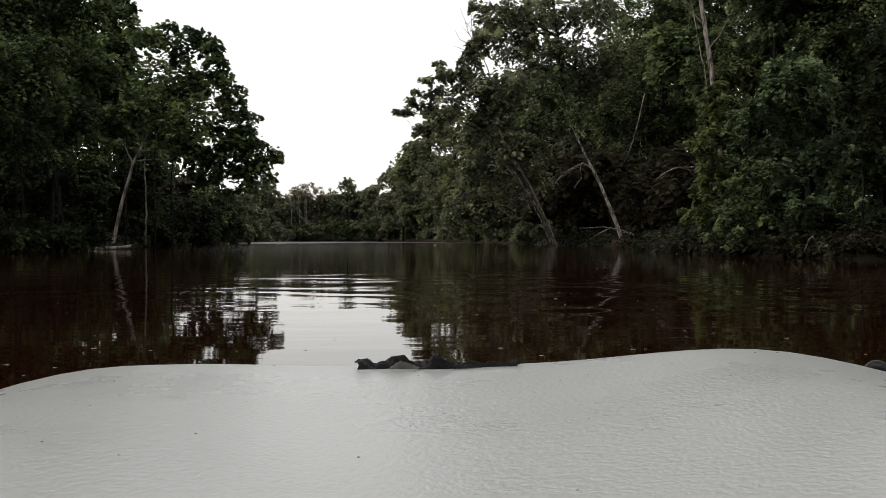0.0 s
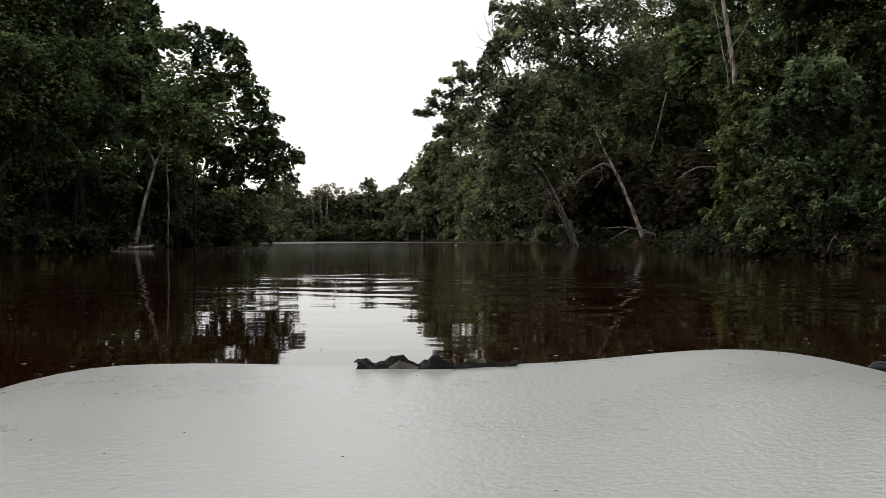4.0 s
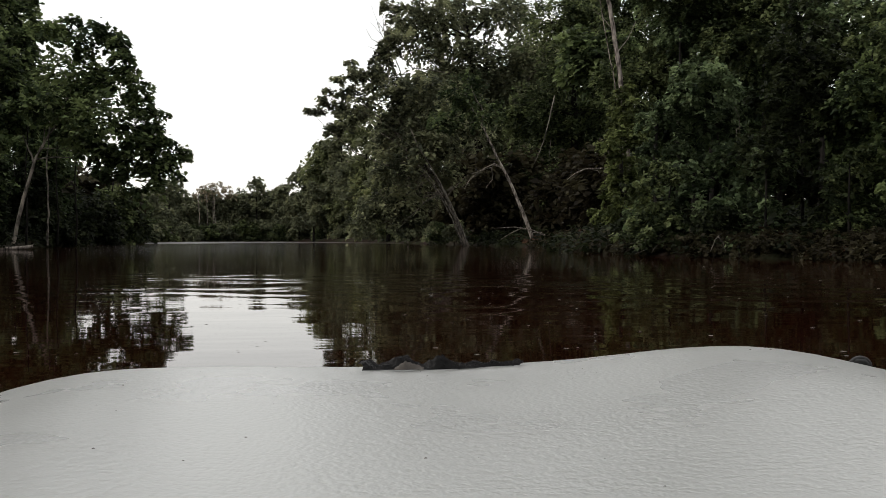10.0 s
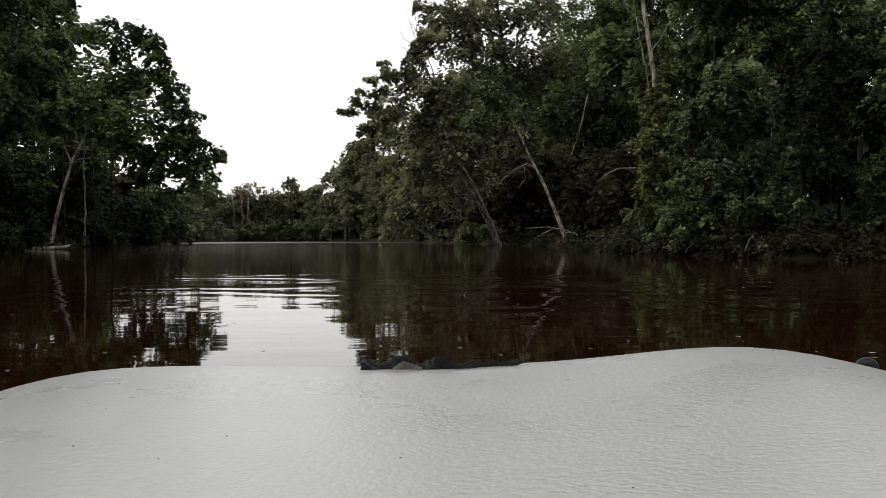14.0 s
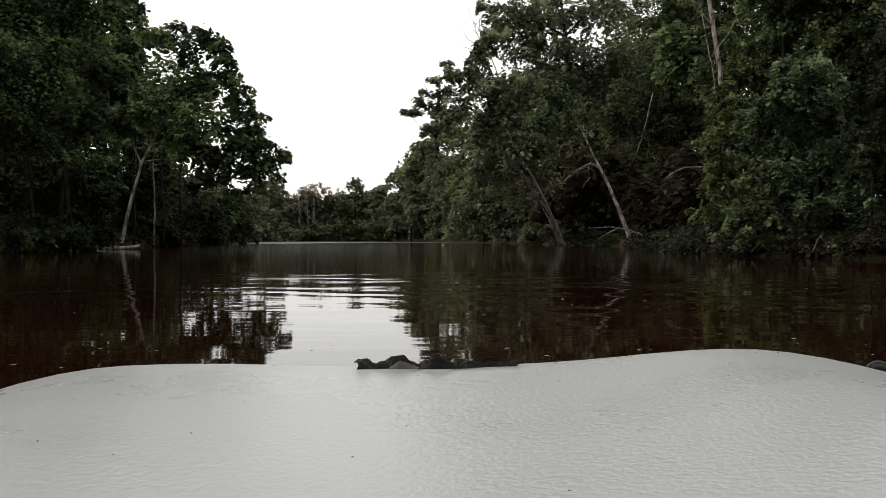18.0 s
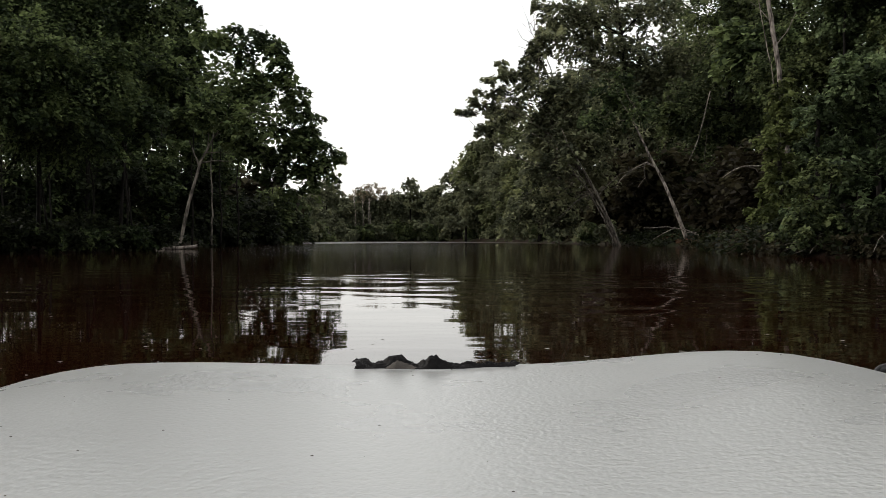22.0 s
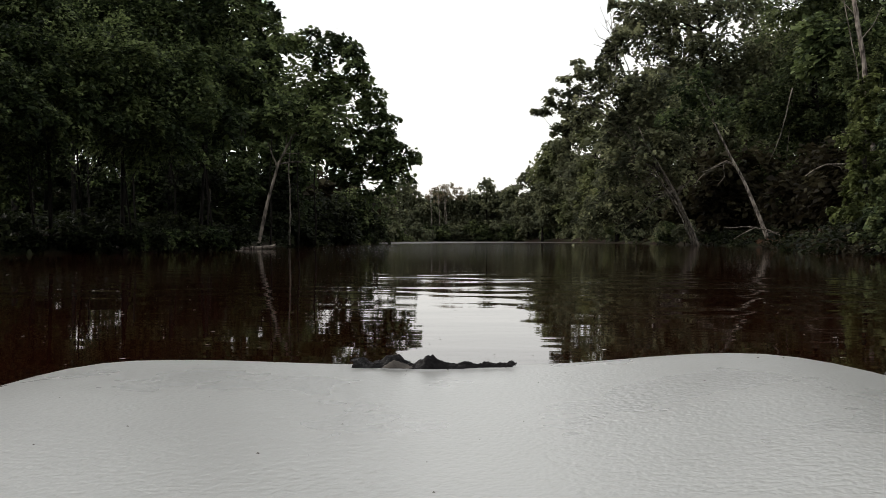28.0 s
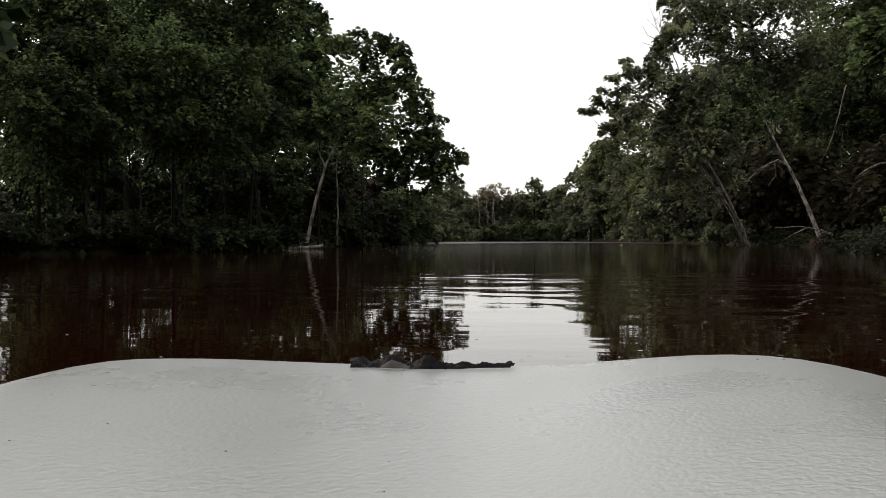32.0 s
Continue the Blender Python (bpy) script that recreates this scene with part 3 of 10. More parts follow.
tree(-15.02, 45.59, 0, [(0, 0, -0.3), (0.11, 0.04, 4.68), (0.18, 0.06, 6.71)], 0.09,
     [(0.41, 0.87, 5.76, 0.98), (0.79, -0.01, 5.43, 1.01), (-0.47, -0.4, 6.49, 1.4), (0.17, 0.1, 3.21, 1.11), (-1.36, 0, 6.75, 1.31), (1.4, -0.22, 6.29, 0.98), (0.8, 0.67, 6.71, 1.13)],
     0.29, "slender shaded woodland tree behind the bank", cover=0.96, limbs=4)
tree(-18.32, 37.79, 0, [(0, 0, -0.3), (0.09, 0.04, 3.93), (0.14, 0.07, 6.03)], 0.09,
     [(0.86, 0.93, 5.95, 1.2), (0.57, 0.91, 4.34, 0.99), (-0.11, -0.88, 4.99, 0.86), (-0.86, 0.37, 4.7, 0.99), (0.66, -0.41, 4.84, 1.08), (-0.64, -0.6, 4.26, 1.09), (-0.28, 0.06, 4.58, 1.13)],
     0.25, "slender shaded woodland tree behind the bank", cover=0.96, limbs=4)
tree(-19.46, 34.95, 0, [(0, 0, -0.3), (0.07, 0.04, 3.66), (0.12, 0.07, 5.8)], 0.09,
     [(-0.55, 0.46, 6.45, 0.82), (0.6, 0.04, 4.82, 0.99), (0.45, 1.02, 4.09, 0.82), (-0.27, -0.07, 6.24, 1.03), (-0.73, -0.76, 4.15, 1.1), (0.71, 0.05, 3.99, 1.11), (0.21, -0.48, 5.92, 0.84)],
     0.24, "slender shaded woodland tree behind the bank", cover=0.96, limbs=4)
tree(-19.97, 32.33, 0, [(0, 0, -0.3), (0.07, 0.04, 3.41), (0.1, 0.06, 5.38)], 0.09,
     [(-0.25, -0.95, 3.29, 0.96), (0.49, -0.36, 2.98, 0.9), (0.73, 0.79, 4.16, 0.79), (-0.63, 0.55, 3.53, 0.91), (0.82, -0.14, 3.51, 0.98), (-0.39, -1.1, 4.44, 0.87), (-0.22, 0.78, 5.24, 0.83)],
     0.23, "slender shaded woodland tree behind the bank", cover=0.96, limbs=4)
tree(-13.71, 48.08, 0, [(0, 0, -0.3), (0.12, 0.04, 4.92), (0.2, 0.06, 5.99)], 0.09,
     [(-0.04, 0.04, 5.77, 1.12), (-0.35, -0.26, 5.02, 1.43), (0.16, -0.39, 5.19, 1.38), (-1.41, -0.27, 4.65, 1.51), (0.99, 0.81, 4.86, 1.49), (0.41, 0.04, 6.95, 1.04), (0.83, 0.1, 5.11, 1.1)],
     0.30, "slender shaded woodland tree behind the bank", cover=0.96, limbs=4)
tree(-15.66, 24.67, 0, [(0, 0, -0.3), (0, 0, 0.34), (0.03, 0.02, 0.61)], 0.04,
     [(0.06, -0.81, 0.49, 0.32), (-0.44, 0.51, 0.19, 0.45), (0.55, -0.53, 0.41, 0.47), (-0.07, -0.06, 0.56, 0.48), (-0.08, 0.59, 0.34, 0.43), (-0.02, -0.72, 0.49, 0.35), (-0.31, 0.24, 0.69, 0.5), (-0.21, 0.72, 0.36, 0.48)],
     0.11, "low dark green shrub on the muddy bank", name="shrub", category="shrub", group="shrubs along the water", limbs=3, cover=0.8, leaves=LEAF_SHADED_GREEN)
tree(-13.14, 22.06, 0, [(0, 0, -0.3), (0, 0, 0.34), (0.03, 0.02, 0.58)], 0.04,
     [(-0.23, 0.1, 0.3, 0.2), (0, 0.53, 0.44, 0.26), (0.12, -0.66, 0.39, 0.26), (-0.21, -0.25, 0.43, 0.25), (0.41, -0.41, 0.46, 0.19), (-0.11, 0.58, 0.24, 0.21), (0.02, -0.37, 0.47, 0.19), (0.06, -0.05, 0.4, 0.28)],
     0.10, "low dark green shrub on the muddy bank", name="shrub", category="shrub", group="shrubs along the water", limbs=3, cover=0.8, leaves=LEAF_SHADED_GREEN)
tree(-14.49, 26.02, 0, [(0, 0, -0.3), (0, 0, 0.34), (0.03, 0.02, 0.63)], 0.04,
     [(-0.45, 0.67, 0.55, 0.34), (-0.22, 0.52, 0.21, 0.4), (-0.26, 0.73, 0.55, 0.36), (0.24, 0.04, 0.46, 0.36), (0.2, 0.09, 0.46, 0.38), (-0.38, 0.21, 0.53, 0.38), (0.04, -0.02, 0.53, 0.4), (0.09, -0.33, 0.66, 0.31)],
     0.12, "low dark green shrub on the muddy bank", name="shrub", category="shrub", group="shrubs along the water", limbs=3, cover=0.8, leaves=LEAF_SHADED_GREEN)
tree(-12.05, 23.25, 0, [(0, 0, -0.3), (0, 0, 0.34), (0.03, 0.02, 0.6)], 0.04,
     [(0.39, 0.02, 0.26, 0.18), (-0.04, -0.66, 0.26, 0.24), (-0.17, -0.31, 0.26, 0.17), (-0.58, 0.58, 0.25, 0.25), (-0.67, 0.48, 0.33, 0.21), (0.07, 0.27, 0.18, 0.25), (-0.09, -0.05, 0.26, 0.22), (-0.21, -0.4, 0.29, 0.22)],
     0.10, "low dark green shrub on the muddy bank", name="shrub", category="shrub", group="shrubs along the water", limbs=3, cover=0.8, leaves=LEAF_SHADED_GREEN)
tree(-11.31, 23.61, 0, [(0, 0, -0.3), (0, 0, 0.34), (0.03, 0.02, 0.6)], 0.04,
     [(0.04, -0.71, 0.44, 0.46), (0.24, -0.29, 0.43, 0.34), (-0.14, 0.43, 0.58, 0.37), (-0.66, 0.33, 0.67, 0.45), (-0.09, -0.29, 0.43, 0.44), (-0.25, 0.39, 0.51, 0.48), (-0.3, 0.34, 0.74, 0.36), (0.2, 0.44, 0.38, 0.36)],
     0.10, "low dark green shrub on the muddy bank", name="shrub", category="shrub", group="shrubs along the water", limbs=3, cover=0.8, leaves=LEAF_SHADED_GREEN)
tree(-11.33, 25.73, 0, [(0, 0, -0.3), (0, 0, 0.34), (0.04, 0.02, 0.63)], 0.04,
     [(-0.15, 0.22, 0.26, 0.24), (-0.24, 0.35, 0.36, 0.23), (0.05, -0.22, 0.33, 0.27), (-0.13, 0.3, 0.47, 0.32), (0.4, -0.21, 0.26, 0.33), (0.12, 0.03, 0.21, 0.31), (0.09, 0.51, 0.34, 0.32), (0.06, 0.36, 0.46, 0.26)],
     0.11, "low dark green shrub on the muddy bank", name="shrub", category="shrub", group="shrubs along the water", limbs=3, cover=0.8, leaves=LEAF_SHADED_GREEN)
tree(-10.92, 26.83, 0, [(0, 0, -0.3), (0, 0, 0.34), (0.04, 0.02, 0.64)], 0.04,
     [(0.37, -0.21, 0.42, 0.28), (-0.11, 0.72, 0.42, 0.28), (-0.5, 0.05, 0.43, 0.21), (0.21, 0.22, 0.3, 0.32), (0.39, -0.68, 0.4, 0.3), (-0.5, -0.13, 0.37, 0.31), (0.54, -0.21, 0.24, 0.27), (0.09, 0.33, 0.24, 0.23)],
     0.11, "low dark green shrub on the muddy bank", name="shrub", category="shrub", group="shrubs along the water", limbs=3, cover=0.8, leaves=LEAF_SHADED_GREEN)
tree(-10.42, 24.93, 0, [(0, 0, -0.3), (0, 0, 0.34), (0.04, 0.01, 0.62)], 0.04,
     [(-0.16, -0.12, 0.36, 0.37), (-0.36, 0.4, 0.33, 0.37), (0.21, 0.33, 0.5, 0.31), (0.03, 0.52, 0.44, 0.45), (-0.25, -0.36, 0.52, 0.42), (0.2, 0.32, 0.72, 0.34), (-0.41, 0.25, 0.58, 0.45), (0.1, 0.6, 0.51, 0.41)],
     0.10, "low dark green shrub on the muddy bank", name="shrub", category="shrub", group="shrubs along the water", limbs=3, cover=0.8, leaves=LEAF_SHADED_GREEN)
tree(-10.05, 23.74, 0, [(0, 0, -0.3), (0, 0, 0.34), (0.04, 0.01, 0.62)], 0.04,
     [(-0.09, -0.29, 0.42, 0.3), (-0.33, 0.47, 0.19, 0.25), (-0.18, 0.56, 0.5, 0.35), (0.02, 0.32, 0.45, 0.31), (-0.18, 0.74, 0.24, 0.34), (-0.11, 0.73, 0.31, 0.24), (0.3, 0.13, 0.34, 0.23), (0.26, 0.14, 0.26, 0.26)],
     0.10, "low dark green shrub on the muddy bank", name="shrub", category="shrub", group="shrubs along the water", limbs=3, cover=0.8, leaves=LEAF_SHADED_GREEN)
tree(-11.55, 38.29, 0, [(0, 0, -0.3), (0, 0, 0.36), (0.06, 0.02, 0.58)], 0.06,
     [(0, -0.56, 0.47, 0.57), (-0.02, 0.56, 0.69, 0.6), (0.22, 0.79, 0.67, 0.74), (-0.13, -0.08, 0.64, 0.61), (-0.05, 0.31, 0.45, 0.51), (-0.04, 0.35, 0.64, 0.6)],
     0.16, "dense dark green shrub at the water's edge", name="shrub", category="shrub", group="shrubs along the water", limbs=3, leaves=LEAF_SHADED_GREEN)
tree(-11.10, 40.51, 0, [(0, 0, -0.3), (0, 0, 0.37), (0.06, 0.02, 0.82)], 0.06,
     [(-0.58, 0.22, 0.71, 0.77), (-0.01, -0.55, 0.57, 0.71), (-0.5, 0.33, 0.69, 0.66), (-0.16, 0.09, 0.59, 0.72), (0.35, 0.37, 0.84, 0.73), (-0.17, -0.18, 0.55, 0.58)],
     0.16, "dense dark green shrub at the water's edge", name="shrub", category="shrub", group="shrubs along the water", limbs=3, leaves=LEAF_SHADED_GREEN)
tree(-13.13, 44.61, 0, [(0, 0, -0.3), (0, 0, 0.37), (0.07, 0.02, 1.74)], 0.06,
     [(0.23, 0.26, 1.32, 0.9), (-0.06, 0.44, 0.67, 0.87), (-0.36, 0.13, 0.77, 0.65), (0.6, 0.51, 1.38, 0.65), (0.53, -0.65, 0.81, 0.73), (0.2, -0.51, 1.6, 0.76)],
     0.18, "dense dark green shrub at the water's edge", name="shrub", category="shrub", group="shrubs along the water", limbs=3, leaves=LEAF_SHADED_GREEN)
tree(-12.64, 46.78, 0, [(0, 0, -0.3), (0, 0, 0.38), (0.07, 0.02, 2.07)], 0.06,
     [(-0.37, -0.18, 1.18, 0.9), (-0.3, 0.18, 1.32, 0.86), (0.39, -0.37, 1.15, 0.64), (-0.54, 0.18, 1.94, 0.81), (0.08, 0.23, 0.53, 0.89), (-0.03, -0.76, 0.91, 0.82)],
     0.19, "dense dark green shrub at the water's edge", name="shrub", category="shrub", group="shrubs along the water", limbs=3, leaves=LEAF_SHADED_GREEN)
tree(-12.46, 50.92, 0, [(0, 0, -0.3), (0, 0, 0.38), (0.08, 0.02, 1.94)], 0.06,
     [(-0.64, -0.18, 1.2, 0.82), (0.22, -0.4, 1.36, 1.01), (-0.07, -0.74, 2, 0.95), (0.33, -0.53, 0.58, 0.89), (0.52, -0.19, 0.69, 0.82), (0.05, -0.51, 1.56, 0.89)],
     0.20, "dense dark green shrub at the water's edge", name="shrub", category="shrub", group="shrubs along the water", limbs=3, leaves=LEAF_SHADED_GREEN)
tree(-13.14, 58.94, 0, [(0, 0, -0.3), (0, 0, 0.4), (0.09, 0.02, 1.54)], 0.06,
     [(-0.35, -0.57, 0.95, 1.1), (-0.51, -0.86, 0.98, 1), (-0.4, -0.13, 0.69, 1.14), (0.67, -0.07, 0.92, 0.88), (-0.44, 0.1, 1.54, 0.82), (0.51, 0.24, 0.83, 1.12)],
     0.23, "dense dark green shrub at the water's edge", name="shrub", category="shrub", group="shrubs along the water", limbs=3, leaves=LEAF_SHADED_GREEN)
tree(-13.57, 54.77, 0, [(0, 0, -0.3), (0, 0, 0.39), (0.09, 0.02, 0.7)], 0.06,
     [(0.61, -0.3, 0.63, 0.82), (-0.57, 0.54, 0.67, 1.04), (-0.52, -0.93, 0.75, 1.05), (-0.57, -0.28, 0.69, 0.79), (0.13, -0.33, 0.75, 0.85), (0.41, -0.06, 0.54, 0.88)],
     0.22, "dense dark green shrub at the water's edge", name="shrub", category="shrub", group="shrubs along the water", limbs=3, leaves=LEAF_SHADED_GREEN)
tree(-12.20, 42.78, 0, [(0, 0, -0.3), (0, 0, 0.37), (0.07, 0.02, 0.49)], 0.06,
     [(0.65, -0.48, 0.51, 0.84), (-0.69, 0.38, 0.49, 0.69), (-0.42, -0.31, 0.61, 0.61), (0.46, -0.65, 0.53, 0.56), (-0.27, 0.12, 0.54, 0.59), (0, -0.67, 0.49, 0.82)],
     0.17, "dense dark green shrub at the water's edge", name="shrub", category="shrub", group="shrubs along the water", limbs=3, leaves=LEAF_SHADED_GREEN)
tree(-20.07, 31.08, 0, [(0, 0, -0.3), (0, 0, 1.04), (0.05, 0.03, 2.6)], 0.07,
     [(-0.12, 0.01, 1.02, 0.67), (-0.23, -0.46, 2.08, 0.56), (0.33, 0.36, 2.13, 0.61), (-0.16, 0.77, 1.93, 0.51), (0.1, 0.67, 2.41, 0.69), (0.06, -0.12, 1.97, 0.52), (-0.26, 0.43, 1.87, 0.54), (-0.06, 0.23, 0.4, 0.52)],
     0.16, "shaded understory tree with sparse dark leaves", cover=0.9, limbs=4, leaves=LEAF_SHADED_GREEN)
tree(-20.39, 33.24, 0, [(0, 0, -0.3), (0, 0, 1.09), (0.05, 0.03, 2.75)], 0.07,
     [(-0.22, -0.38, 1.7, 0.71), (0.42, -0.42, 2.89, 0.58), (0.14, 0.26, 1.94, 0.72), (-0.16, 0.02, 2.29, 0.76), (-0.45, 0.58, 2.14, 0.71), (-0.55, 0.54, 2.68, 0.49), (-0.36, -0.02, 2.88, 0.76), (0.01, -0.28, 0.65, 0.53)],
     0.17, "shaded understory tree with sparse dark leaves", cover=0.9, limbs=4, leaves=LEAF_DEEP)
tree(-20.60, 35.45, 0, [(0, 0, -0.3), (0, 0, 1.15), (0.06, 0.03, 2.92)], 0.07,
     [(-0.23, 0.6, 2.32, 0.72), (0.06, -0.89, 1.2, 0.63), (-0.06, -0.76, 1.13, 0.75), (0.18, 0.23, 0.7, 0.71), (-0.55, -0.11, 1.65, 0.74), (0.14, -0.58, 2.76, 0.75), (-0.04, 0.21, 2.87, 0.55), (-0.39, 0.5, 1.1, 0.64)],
     0.18, "shaded understory tree with sparse dark leaves", cover=0.9, limbs=4, leaves=LEAF_SHADED_GREEN)
tree(-20.70, 37.69, 0, [(0, 0, -0.3), (0, 0, 1.2), (0.06, 0.04, 3.08)], 0.07,
     [(0.1, -0.17, 0.99, 0.81), (0.54, 0.17, 2.88, 0.8), (-0.37, -0.71, 1.67, 0.82), (0.45, -0.14, 3.05, 0.83), (-0.77, 0.44, 1.15, 0.87), (-0.22, -0.34, 3.12, 0.85), (-0.21, 0.73, 1.43, 0.81), (0.16, 0.84, 2.2, 0.83)],
     0.20, "shaded understory tree with sparse dark leaves", cover=0.9, limbs=4, leaves=LEAF_DEEP)
tree(-16.99, 32.87, 0, [(0, 0, -0.3), (0, 0, 1.08), (0.06, 0.03, 2.73)], 0.07,
     [(0.24, 0.29, 1.27, 0.48), (0.54, -0.16, 1.13, 0.56), (-0.5, 0.61, 1.45, 0.74), (-0.18, -0.1, 2.55, 0.64), (0.25, -0.02, 0.77, 0.69), (0.22, -0.21, 1.22, 0.62), (-0.1, 0.82, 1.08, 0.56), (0.32, 0.15, 1.49, 0.71)],
     0.16, "shaded understory tree with sparse dark leaves", cover=0.9, limbs=4, leaves=LEAF_SHADED_GREEN)
tree(-17.01, 35.09, 0, [(0, 0, -0.3), (0, 0, 1.14), (0.06, 0.03, 2.89)], 0.07,
     [(0.72, -0.04, 1.43, 0.74), (0.29, 0.1, 2.99, 0.7), (0.17, -0.59, 2.21, 0.61), (-0.34, 0.05, 2.21, 0.57), (-0.01, -0.1, 1.58, 0.66), (-0.17, -0.45, 2.01, 0.56), (-0.08, 0.46, 3.06, 0.61), (-0.67, 0.25, 1.91, 0.67)],
     0.17, "shaded understory tree with sparse dark leaves", cover=0.9, limbs=4, leaves=LEAF_DEEP)
tree(-16.91, 37.35, 0, [(0, 0, -0.3), (0, 0, 1.19), (0.07, 0.03, 3.06)], 0.07,
     [(-0.05, -0.88, 1.41, 0.65), (-0.09, 0.02, 1.38, 0.56), (0.56, -0.15, 0.84, 0.64), (0.21, 0.85, 0.89, 0.76), (-0.43, 0.3, 1.59, 0.86), (-0.12, -0.5, 3.2, 0.59), (0.36, -0.25, 2.83, 0.7), (0.85, -0.23, 2.05, 0.58)],
     0.18, "shaded understory tree with sparse dark leaves", cover=0.9, limbs=4, leaves=LEAF_SHADED_GREEN)
tree(-16.66, 39.64, 0, [(0, 0, -0.3), (0, 0, 1.25), (0.07, 0.03, 3.23)], 0.07,
     [(-0.44, 0.66, 2.54, 0.87), (-0.3, -0.49, 2.25, 0.83), (-0.27, 0.07, 3.1, 0.59), (-0.54, -0.28, 2.68, 0.9), (0.36, 0.4, 2.65, 0.73), (0.01, 0.18, 1.25, 0.73), (-0.04, 0.41, 1.14, 0.84), (-0.33, -0.81, 2.6, 0.8)],
     0.20, "shaded understory tree with sparse dark leaves", cover=0.9, limbs=4, leaves=LEAF_DEEP)
tree(-13.39, 34.49, 0, [(0, 0, -0.3), (0, 0, 1.12), (0.07, 0.03, 2.85)], 0.07,
     [(-0.02, 0.44, 2.74, 0.79), (0.15, -0.28, 0.7, 0.63), (-0.02, 0.05, 1.35, 0.73), (-0.38, -0.43, 1.98, 0.74), (0.13, -0.3, 2.52, 0.7), (0.54, 0.25, 2.38, 0.52), (0.12, -0.01, 1.31, 0.52), (0.16, -0.18, 0.7, 0.59)],
     0.16, "shaded understory tree with sparse dark leaves", cover=0.9, limbs=4, leaves=LEAF_SHADED_GREEN)
tree(-13.08, 36.74, 0, [(0, 0, -0.3), (0, 0, 1.18), (0.07, 0.03, 3.01)], 0.07,
     [(0.11, 0.45, 2.94, 0.58), (0.43, 0.3, 2.56, 0.68), (0.84, -0.49, 2.19, 0.58), (0.49, -0.25, 1.35, 0.61), (0.33, 0.04, 0.95, 0.59), (0.24, 0.79, 2.24, 0.6), (-0.68, 0.41, 2.48, 0.66), (0.14, 0.13, 2.73, 0.86)],
     0.17, "shaded understory tree with sparse dark leaves", cover=0.9, limbs=4, leaves=LEAF_DEEP)
tree(-12.63, 39.00, 0, [(0, 0, -0.3), (0, 0, 1.23), (0.08, 0.03, 3.18)], 0.07,
     [(0.66, -0.6, 0.7, 0.55), (-0.49, 0.31, 0.56, 0.81), (-0.29, -0.22, 1.81, 0.62), (0.64, 0.33, 1.52, 0.85), (-0.2, 0.28, 2.5, 0.61), (-0.53, 0.05, 2.4, 0.8), (0.64, 0.17, 2.52, 0.7), (0.54, 0.86, 1.98, 0.6)],
     0.18, "shaded understory tree with sparse dark leaves", cover=0.9, limbs=4, leaves=LEAF_SHADED_GREEN)
tree(-12.04, 41.28, 0, [(0, 0, -0.3), (0, 0, 1.28), (0.08, 0.02, 3.35)], 0.07,
     [(0.16, -0.15, 1.1, 0.82), (0.13, -0.14, 0.46, 0.73), (-0.11, 0.55, 1.81, 0.95), (-0.18, -0.56, 3.42, 0.86), (0.03, -0.33, 2.89, 0.91), (-0.68, 0.35, 3, 0.85), (0.17, -0.67, 3.36, 0.61), (0.04, 0.57, 3.39, 0.81)],
     0.20, "shaded understory tree with sparse dark leaves", cover=0.9, limbs=4, leaves=LEAF_DEEP)
# Undergrowth coloured brown-black for the dark beneath the canopy.
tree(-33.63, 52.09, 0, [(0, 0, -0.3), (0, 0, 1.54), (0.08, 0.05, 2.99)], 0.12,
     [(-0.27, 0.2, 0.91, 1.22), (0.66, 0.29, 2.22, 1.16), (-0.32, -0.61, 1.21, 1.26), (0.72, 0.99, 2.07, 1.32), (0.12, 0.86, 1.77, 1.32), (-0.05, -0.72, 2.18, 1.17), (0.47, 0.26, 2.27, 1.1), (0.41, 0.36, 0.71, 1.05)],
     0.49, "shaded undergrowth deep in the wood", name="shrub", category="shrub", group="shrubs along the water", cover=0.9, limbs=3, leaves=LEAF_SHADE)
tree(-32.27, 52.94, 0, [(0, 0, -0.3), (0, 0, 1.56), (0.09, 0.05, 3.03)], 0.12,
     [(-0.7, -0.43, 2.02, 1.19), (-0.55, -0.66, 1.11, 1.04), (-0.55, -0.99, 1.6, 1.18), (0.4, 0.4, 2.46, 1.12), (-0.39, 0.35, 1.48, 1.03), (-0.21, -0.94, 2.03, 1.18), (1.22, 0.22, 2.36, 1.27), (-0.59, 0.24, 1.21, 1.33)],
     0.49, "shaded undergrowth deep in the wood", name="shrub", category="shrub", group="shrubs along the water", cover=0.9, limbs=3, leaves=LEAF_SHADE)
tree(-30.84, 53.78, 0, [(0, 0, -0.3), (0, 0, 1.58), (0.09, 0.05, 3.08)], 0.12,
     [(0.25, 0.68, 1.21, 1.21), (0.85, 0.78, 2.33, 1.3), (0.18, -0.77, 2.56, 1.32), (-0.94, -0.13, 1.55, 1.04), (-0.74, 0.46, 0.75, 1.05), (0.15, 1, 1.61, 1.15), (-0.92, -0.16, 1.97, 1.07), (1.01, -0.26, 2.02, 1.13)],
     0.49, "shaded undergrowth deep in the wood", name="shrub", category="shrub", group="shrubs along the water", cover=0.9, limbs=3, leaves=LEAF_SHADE)
